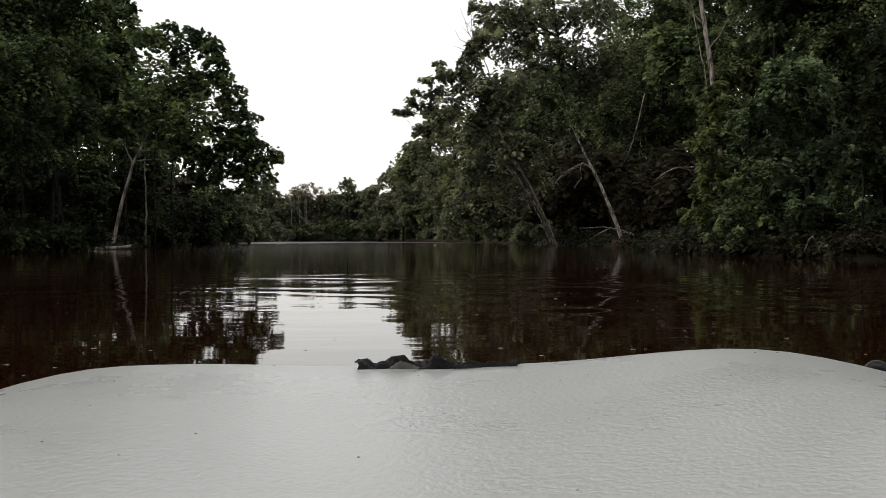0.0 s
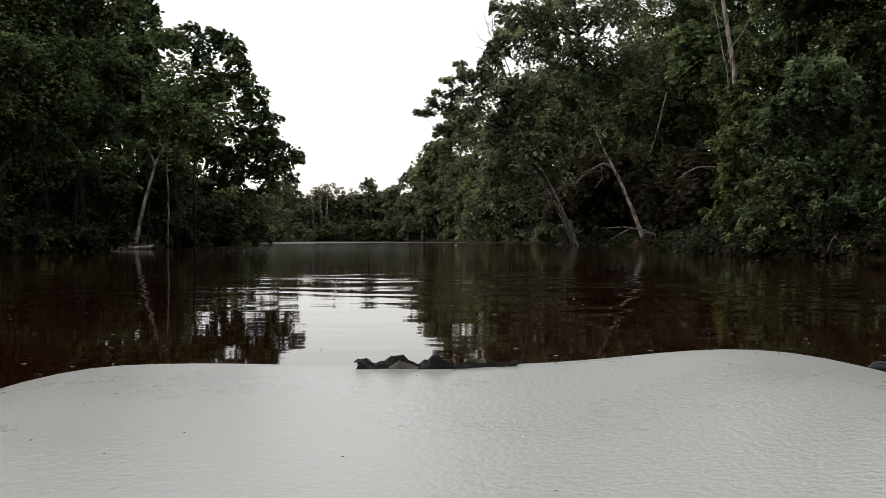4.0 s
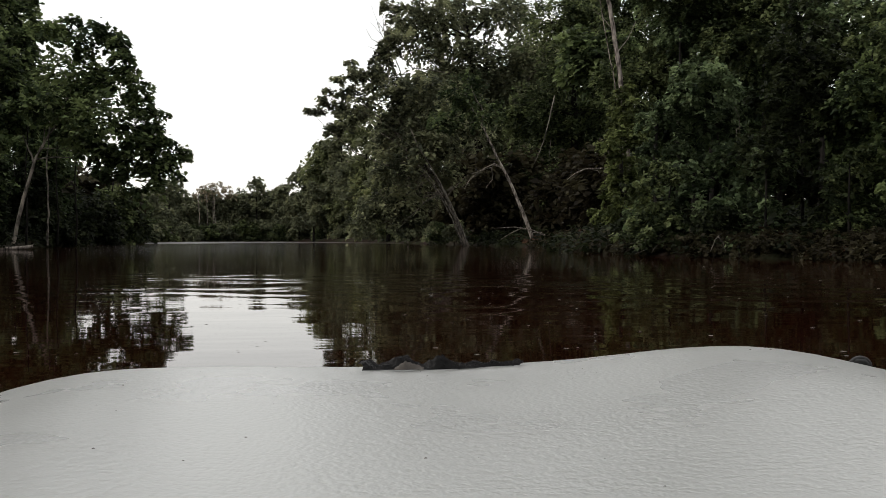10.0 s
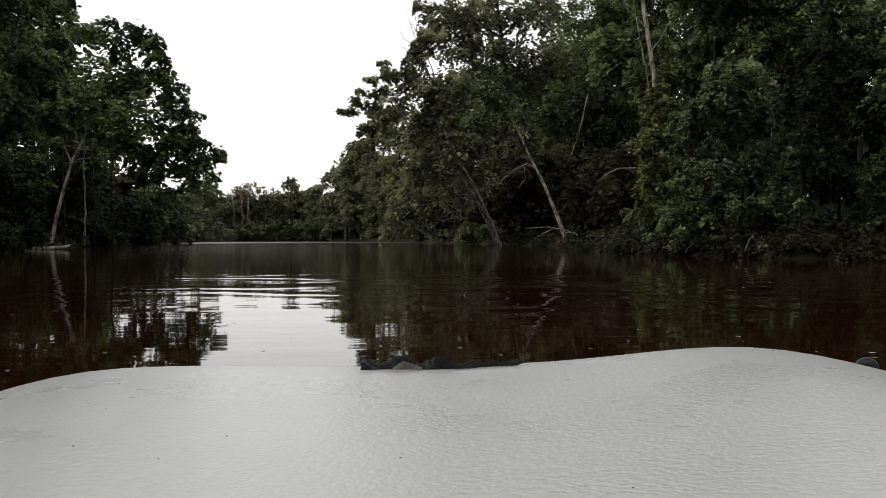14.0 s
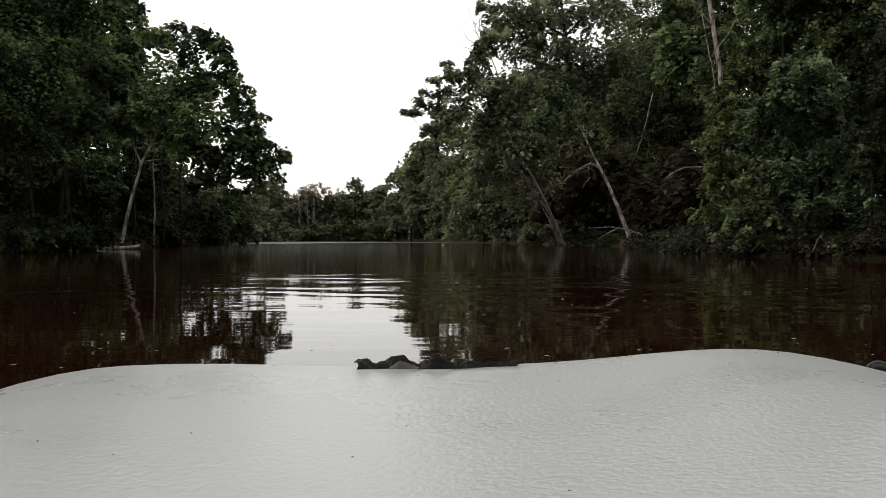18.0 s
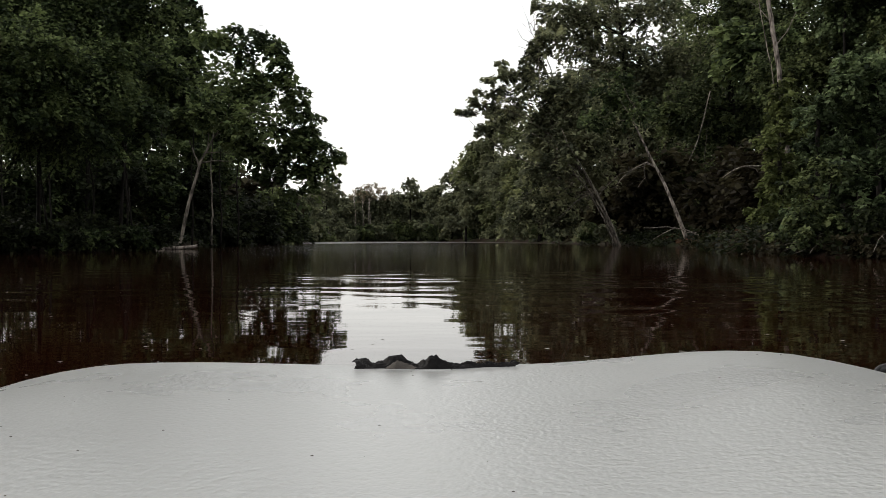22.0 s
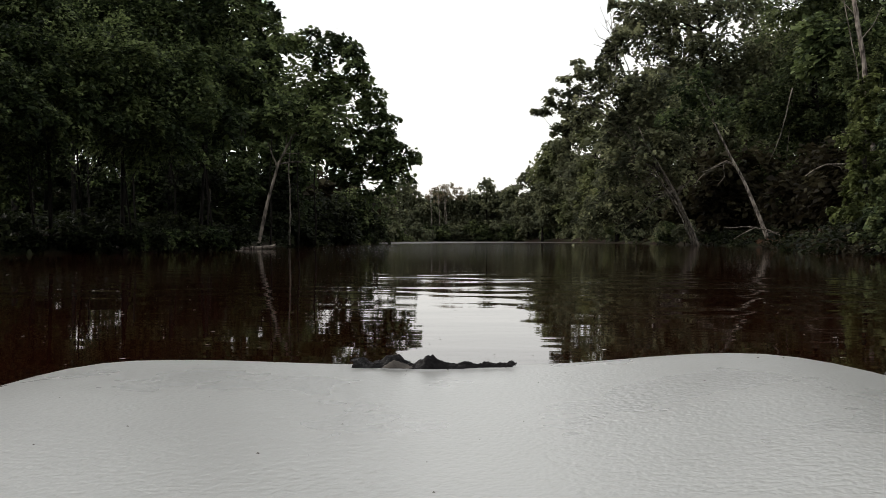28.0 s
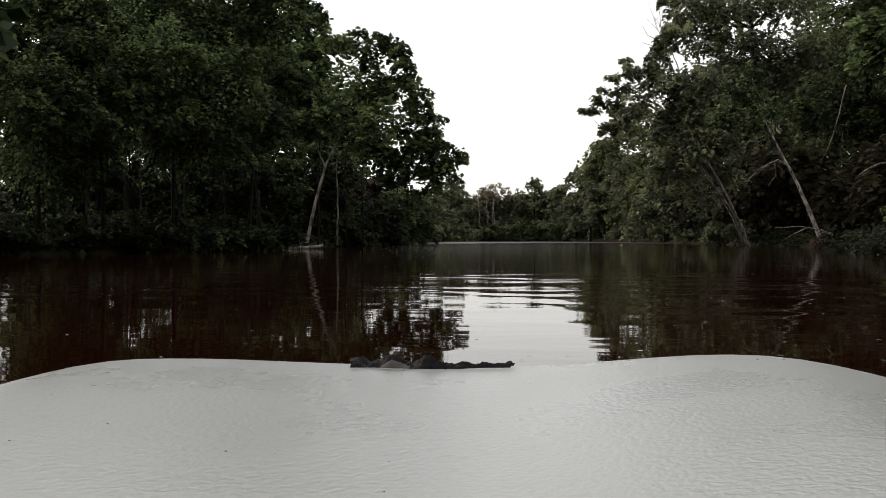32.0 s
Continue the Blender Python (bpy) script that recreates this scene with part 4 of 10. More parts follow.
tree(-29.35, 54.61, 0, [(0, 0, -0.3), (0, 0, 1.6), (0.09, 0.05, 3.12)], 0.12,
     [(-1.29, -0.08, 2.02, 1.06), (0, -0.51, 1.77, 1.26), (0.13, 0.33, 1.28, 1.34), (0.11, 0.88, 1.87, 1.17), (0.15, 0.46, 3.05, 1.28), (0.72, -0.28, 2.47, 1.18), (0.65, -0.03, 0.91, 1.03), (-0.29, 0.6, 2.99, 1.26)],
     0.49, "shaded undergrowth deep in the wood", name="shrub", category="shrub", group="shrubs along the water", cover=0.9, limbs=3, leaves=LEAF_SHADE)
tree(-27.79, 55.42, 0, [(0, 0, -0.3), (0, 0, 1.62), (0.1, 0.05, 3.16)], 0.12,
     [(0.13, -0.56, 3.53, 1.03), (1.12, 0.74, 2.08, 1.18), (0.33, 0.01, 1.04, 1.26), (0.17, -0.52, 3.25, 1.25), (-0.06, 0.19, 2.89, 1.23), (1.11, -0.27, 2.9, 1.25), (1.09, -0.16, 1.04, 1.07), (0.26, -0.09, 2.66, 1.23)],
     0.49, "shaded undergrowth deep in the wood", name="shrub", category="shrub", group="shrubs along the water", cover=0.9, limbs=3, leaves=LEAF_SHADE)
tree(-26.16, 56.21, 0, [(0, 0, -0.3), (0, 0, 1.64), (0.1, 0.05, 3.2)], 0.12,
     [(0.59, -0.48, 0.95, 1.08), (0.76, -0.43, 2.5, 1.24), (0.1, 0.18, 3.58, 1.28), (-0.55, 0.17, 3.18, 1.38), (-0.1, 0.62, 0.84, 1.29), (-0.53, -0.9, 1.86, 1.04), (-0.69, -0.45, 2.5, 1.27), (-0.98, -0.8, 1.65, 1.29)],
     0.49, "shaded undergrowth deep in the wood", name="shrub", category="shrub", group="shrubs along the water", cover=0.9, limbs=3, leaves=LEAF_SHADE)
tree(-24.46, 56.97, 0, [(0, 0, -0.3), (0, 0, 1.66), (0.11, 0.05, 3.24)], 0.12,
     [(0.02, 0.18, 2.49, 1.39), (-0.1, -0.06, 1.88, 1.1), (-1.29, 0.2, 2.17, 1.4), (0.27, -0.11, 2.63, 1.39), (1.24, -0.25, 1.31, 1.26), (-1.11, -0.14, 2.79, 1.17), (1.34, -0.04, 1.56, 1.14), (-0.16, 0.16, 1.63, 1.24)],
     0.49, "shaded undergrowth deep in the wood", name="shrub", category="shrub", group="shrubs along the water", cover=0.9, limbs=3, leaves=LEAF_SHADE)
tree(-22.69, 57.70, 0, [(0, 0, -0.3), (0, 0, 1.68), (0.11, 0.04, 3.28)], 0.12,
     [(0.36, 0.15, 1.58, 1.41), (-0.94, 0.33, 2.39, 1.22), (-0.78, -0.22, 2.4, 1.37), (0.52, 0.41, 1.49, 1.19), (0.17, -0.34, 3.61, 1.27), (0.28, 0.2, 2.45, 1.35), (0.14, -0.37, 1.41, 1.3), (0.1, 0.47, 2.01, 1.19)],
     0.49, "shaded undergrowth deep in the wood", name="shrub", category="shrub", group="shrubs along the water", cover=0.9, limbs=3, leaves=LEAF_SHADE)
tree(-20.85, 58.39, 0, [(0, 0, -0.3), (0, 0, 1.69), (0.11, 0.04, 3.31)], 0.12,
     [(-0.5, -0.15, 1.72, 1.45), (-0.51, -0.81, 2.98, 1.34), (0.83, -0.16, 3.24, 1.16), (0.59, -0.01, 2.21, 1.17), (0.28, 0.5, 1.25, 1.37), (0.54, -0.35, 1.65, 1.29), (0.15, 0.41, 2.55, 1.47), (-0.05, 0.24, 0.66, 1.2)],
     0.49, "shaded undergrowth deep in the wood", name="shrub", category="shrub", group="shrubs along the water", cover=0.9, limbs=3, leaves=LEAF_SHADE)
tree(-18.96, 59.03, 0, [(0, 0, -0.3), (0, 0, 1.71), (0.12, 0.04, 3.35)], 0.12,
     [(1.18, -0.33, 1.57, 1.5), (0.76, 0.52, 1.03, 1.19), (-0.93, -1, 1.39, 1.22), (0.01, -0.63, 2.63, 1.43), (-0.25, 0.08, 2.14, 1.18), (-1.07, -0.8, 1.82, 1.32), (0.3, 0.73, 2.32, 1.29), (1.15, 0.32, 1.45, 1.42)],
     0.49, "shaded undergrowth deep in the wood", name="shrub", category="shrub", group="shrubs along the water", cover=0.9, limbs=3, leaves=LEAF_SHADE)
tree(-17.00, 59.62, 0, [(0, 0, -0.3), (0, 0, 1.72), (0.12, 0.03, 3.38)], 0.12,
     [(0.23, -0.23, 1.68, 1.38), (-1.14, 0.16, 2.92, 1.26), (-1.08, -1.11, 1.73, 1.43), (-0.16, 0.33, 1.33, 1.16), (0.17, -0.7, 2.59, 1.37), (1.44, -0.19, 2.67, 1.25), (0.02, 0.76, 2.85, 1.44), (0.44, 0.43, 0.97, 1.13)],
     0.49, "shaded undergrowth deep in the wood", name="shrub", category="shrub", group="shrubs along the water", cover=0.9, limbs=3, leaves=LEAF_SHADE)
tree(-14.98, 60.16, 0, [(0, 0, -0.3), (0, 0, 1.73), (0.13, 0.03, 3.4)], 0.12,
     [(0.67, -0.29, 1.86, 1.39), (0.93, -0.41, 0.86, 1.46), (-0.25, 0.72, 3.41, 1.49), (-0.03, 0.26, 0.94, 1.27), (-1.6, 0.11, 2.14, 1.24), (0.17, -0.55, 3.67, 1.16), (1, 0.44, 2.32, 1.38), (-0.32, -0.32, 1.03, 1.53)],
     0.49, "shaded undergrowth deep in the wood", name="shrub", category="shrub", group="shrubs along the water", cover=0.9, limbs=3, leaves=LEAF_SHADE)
tree(-13.3, 57, 0, [(0, 0, -0.3), (0.1, 0.05, 1.95), (0.2, 0.1, 3.51)], 0.09,
     [(0.72, 0.41, 0.51, 0.65), (-0.52, 0.02, 0.72, 0.64), (0.63, -0.31, 0.92, 0.67), (0.19, 0.65, 1.13, 0.68), (-0.52, 0.41, 1.33, 0.72), (-0.59, 0.66, 1.54, 0.84), (0.71, 0.64, 1.74, 0.61), (0.51, 0.64, 1.95, 0.74), (-0.06, -0.64, 2.15, 0.65), (0.23, 0.66, 2.36, 0.84), (-0.05, 0.58, 2.56, 0.59), (0.6, 0.08, 2.77, 0.5)],
     0.20, "leafy tree closing the bend of the shaded bank", cover=1.25, limbs=5, leaves=LEAF_OLIVE)
tree(-14.2, 62.5, 0, [(0, 0, -0.3), (0.1, 0.05, 2.10), (0.2, 0.1, 3.78)], 0.09,
     [(-0.95, 0.56, 0.52, 0.77), (-0.66, -0.01, 0.75, 0.66), (0.42, 0.46, 0.98, 0.53), (-1.35, 0.54, 1.20, 0.65), (0.77, -0.8, 1.43, 0.66), (0.66, -0.43, 1.65, 0.83), (1.15, -0.75, 1.88, 0.51), (0.12, 0.7, 2.10, 0.63), (-0.76, -0.12, 2.33, 0.51), (-0.73, -0.1, 2.55, 0.67), (-0.67, -0.43, 2.78, 0.58), (-0.1, -0.34, 3.00, 0.51)],
     0.20, "leafy tree closing the bend of the shaded bank", cover=1.25, limbs=5, leaves=LEAF_FAR)
tree(-15.4, 69, 0, [(0, 0, -0.3), (0.1, 0.05, 2.00), (0.2, 0.1, 3.60)], 0.09,
     [(1.27, 0.72, 0.52, 0.52), (-1.19, 0.54, 0.73, 0.76), (0.5, -0.31, 0.94, 0.71), (0.33, 0.13, 1.15, 0.56), (-0.22, -0.17, 1.36, 0.75), (1.56, 0.72, 1.57, 0.69), (-0.17, -0.37, 1.79, 0.51), (-1.4, -0.06, 2.00, 0.61), (-0.35, 0.63, 2.21, 0.68), (0.17, -0.42, 2.42, 0.51), (-0.47, -0.58, 2.63, 0.68), (1.3, 0.28, 2.85, 0.56)],
     0.20, "leafy tree closing the bend of the shaded bank", cover=1.25, limbs=5, leaves=LEAF_OLIVE)
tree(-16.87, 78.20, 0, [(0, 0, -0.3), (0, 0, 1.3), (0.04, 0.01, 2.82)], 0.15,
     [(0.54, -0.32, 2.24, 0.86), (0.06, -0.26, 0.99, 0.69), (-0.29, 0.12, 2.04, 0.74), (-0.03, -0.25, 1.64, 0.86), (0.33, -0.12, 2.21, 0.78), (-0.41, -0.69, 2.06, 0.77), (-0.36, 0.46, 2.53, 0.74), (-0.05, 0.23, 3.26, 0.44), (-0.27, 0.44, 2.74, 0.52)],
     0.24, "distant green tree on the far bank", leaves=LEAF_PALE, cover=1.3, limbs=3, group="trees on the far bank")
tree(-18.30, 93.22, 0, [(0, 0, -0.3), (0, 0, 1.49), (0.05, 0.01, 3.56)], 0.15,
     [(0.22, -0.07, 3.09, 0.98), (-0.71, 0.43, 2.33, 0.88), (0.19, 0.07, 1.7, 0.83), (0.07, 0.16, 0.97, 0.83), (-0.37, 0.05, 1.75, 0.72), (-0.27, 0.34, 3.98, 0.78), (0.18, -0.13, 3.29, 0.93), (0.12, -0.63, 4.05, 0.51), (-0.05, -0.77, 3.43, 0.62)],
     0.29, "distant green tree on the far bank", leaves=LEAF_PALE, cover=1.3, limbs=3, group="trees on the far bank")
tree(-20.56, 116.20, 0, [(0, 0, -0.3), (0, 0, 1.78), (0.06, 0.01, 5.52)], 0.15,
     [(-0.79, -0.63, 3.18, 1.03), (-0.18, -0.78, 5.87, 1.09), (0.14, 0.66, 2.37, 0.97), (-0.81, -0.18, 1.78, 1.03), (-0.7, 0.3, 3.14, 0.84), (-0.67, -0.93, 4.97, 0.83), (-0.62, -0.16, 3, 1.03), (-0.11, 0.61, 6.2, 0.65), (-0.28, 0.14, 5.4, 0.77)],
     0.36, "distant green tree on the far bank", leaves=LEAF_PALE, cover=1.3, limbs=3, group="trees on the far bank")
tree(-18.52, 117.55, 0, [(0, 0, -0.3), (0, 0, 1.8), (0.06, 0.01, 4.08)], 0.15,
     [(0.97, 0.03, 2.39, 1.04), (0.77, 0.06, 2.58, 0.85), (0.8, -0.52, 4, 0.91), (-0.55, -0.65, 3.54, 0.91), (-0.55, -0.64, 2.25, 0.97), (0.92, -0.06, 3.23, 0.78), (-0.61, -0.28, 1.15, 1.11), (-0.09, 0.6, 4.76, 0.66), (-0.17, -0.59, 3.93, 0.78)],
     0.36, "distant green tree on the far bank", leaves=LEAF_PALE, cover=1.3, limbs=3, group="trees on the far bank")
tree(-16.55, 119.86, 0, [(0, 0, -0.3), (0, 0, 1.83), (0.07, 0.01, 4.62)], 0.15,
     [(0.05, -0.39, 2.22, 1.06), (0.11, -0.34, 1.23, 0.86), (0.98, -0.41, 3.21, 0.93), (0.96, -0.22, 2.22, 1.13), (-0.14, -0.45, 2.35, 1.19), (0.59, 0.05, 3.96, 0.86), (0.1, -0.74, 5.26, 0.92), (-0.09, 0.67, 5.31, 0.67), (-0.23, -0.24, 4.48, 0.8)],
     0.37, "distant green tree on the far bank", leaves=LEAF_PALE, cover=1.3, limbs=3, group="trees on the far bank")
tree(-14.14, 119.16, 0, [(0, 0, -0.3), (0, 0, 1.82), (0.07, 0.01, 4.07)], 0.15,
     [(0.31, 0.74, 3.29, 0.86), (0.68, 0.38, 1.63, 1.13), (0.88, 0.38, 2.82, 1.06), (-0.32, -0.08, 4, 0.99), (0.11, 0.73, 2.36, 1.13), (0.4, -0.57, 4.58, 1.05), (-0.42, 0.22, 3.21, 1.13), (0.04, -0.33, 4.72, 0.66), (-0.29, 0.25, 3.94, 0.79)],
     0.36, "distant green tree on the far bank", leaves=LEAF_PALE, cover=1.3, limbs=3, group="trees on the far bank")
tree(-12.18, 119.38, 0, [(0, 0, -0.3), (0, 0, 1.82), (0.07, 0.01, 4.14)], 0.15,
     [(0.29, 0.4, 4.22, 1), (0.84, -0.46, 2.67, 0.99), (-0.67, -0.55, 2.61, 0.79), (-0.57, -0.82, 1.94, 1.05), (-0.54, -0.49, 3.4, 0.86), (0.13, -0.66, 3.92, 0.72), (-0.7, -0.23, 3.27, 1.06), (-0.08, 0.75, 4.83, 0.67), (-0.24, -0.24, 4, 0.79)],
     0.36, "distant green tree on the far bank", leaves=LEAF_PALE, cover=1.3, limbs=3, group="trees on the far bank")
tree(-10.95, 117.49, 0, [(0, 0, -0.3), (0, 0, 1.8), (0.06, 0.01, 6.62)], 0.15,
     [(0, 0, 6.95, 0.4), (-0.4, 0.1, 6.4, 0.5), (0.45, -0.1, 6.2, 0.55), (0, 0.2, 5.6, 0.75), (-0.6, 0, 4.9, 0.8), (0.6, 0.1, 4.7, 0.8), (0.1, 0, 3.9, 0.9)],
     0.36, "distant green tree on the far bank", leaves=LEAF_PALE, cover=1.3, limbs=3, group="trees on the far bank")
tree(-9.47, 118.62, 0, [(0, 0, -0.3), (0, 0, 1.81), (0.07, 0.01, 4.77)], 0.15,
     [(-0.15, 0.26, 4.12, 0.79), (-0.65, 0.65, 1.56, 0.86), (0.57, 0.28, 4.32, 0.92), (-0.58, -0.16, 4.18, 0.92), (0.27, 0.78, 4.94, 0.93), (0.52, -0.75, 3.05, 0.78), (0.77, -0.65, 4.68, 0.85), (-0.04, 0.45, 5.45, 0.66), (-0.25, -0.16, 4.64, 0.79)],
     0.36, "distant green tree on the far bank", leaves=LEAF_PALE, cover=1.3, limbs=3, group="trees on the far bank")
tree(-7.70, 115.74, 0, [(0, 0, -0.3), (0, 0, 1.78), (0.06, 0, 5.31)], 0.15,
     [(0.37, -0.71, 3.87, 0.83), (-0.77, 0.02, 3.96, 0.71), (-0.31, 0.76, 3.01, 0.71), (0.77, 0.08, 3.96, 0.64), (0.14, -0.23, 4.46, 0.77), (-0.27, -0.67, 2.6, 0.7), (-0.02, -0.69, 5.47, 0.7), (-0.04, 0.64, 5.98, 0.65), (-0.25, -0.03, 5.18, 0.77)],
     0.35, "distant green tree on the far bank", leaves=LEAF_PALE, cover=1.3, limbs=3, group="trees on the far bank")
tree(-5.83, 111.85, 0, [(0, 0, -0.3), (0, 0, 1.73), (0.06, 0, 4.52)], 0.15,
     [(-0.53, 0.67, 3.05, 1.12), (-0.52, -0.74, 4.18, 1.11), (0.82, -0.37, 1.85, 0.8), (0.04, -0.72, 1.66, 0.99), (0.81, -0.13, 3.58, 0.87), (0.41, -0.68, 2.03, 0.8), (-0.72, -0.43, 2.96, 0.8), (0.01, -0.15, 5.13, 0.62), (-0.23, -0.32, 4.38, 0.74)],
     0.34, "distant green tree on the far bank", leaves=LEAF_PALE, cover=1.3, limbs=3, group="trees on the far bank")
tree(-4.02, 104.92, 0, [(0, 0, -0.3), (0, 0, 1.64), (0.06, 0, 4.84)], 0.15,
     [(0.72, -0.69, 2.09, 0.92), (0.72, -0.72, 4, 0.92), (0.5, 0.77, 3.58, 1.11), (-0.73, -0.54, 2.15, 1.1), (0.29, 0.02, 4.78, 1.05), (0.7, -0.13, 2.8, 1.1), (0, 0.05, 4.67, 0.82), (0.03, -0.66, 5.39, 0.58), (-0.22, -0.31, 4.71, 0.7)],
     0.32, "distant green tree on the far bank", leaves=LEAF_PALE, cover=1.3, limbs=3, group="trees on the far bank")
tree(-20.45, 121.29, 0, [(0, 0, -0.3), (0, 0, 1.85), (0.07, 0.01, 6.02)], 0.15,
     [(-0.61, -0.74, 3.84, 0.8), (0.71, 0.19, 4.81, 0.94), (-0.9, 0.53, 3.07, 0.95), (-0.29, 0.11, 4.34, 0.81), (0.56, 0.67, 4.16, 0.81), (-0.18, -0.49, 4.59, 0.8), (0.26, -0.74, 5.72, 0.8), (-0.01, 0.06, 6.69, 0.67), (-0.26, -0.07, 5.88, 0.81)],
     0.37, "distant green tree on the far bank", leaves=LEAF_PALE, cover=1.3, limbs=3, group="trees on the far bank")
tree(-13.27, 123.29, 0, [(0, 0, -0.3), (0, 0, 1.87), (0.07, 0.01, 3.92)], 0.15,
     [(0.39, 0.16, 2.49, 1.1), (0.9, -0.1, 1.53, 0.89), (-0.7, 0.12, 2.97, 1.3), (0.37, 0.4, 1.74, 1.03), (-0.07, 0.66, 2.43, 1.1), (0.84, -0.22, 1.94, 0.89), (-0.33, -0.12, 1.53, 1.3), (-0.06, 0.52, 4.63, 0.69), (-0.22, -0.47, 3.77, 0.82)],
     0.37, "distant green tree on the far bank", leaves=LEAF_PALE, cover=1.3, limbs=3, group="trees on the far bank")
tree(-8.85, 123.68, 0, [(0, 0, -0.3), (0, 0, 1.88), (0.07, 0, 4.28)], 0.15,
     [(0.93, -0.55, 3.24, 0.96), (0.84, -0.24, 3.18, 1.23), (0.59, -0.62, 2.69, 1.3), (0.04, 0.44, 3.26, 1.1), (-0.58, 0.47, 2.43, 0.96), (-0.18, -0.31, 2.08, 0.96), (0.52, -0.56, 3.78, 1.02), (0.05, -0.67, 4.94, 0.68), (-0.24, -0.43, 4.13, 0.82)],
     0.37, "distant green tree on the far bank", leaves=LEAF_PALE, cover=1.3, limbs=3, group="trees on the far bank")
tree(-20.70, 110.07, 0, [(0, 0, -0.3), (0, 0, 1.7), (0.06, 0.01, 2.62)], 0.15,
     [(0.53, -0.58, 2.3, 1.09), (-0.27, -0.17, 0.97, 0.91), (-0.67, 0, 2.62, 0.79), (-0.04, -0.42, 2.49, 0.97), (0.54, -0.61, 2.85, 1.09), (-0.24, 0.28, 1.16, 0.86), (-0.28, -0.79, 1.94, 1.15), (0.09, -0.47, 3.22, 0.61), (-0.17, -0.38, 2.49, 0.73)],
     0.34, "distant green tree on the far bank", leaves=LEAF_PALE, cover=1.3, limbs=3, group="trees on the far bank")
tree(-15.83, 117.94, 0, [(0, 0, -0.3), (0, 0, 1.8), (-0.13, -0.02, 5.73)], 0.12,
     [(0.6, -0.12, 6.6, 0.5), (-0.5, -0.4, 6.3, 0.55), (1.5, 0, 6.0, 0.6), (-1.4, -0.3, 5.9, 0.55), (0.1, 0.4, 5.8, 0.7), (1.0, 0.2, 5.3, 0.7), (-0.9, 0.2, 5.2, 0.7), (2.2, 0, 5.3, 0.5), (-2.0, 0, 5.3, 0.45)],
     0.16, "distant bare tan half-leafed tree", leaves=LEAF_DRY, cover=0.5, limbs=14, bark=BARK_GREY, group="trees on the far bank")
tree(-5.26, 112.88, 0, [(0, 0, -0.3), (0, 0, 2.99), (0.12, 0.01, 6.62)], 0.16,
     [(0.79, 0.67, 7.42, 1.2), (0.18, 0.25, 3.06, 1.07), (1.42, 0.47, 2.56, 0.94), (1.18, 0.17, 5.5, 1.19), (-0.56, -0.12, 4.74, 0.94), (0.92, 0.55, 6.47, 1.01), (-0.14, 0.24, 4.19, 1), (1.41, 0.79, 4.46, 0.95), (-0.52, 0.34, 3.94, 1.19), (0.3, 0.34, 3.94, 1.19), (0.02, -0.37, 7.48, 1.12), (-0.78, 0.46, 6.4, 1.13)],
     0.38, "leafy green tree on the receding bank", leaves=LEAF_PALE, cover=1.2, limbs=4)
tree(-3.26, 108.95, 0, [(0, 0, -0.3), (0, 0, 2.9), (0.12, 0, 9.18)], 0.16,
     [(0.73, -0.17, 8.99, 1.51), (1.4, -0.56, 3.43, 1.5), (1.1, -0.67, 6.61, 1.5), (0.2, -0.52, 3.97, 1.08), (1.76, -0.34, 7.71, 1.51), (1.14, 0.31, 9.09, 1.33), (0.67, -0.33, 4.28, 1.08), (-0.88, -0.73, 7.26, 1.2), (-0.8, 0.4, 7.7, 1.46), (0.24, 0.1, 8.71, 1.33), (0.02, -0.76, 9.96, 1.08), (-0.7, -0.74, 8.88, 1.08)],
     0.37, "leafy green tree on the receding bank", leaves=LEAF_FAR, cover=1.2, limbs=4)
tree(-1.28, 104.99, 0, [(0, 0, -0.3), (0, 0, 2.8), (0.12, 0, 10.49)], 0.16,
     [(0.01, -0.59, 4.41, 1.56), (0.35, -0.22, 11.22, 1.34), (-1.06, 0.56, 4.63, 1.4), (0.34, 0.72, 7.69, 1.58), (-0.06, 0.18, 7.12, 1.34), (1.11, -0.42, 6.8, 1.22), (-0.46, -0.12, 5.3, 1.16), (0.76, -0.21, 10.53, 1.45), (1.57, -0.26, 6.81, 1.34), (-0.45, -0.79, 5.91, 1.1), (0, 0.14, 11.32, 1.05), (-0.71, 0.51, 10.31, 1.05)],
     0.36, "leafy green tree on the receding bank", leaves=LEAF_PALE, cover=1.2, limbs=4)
tree(1.14, 97.99, 0, [(0, 0, -0.3), (0, 0, 2.64), (0.11, 0, 10.79)], 0.16,
     [(-0.21, 0.37, 2.65, 1.58), (0.21, -0.65, 10.07, 1.35), (1.14, 0.03, 9, 1.52), (0.26, -0.53, 5.71, 1.57), (1.58, 0.3, 7.22, 1.53), (0.6, -0.09, 4.1, 1.47), (0.39, 0.7, 7.25, 1.7), (0.22, 0.47, 4.83, 1.37), (0.1, -0.61, 3.76, 1.35), (1.78, -0.33, 6.26, 1.41), (0.01, 0.66, 11.63, 0.98), (-0.65, -0.06, 10.57, 0.98)],
     0.32, "leafy green tree on the receding bank", leaves=LEAF_FAR, cover=1.2, limbs=4)
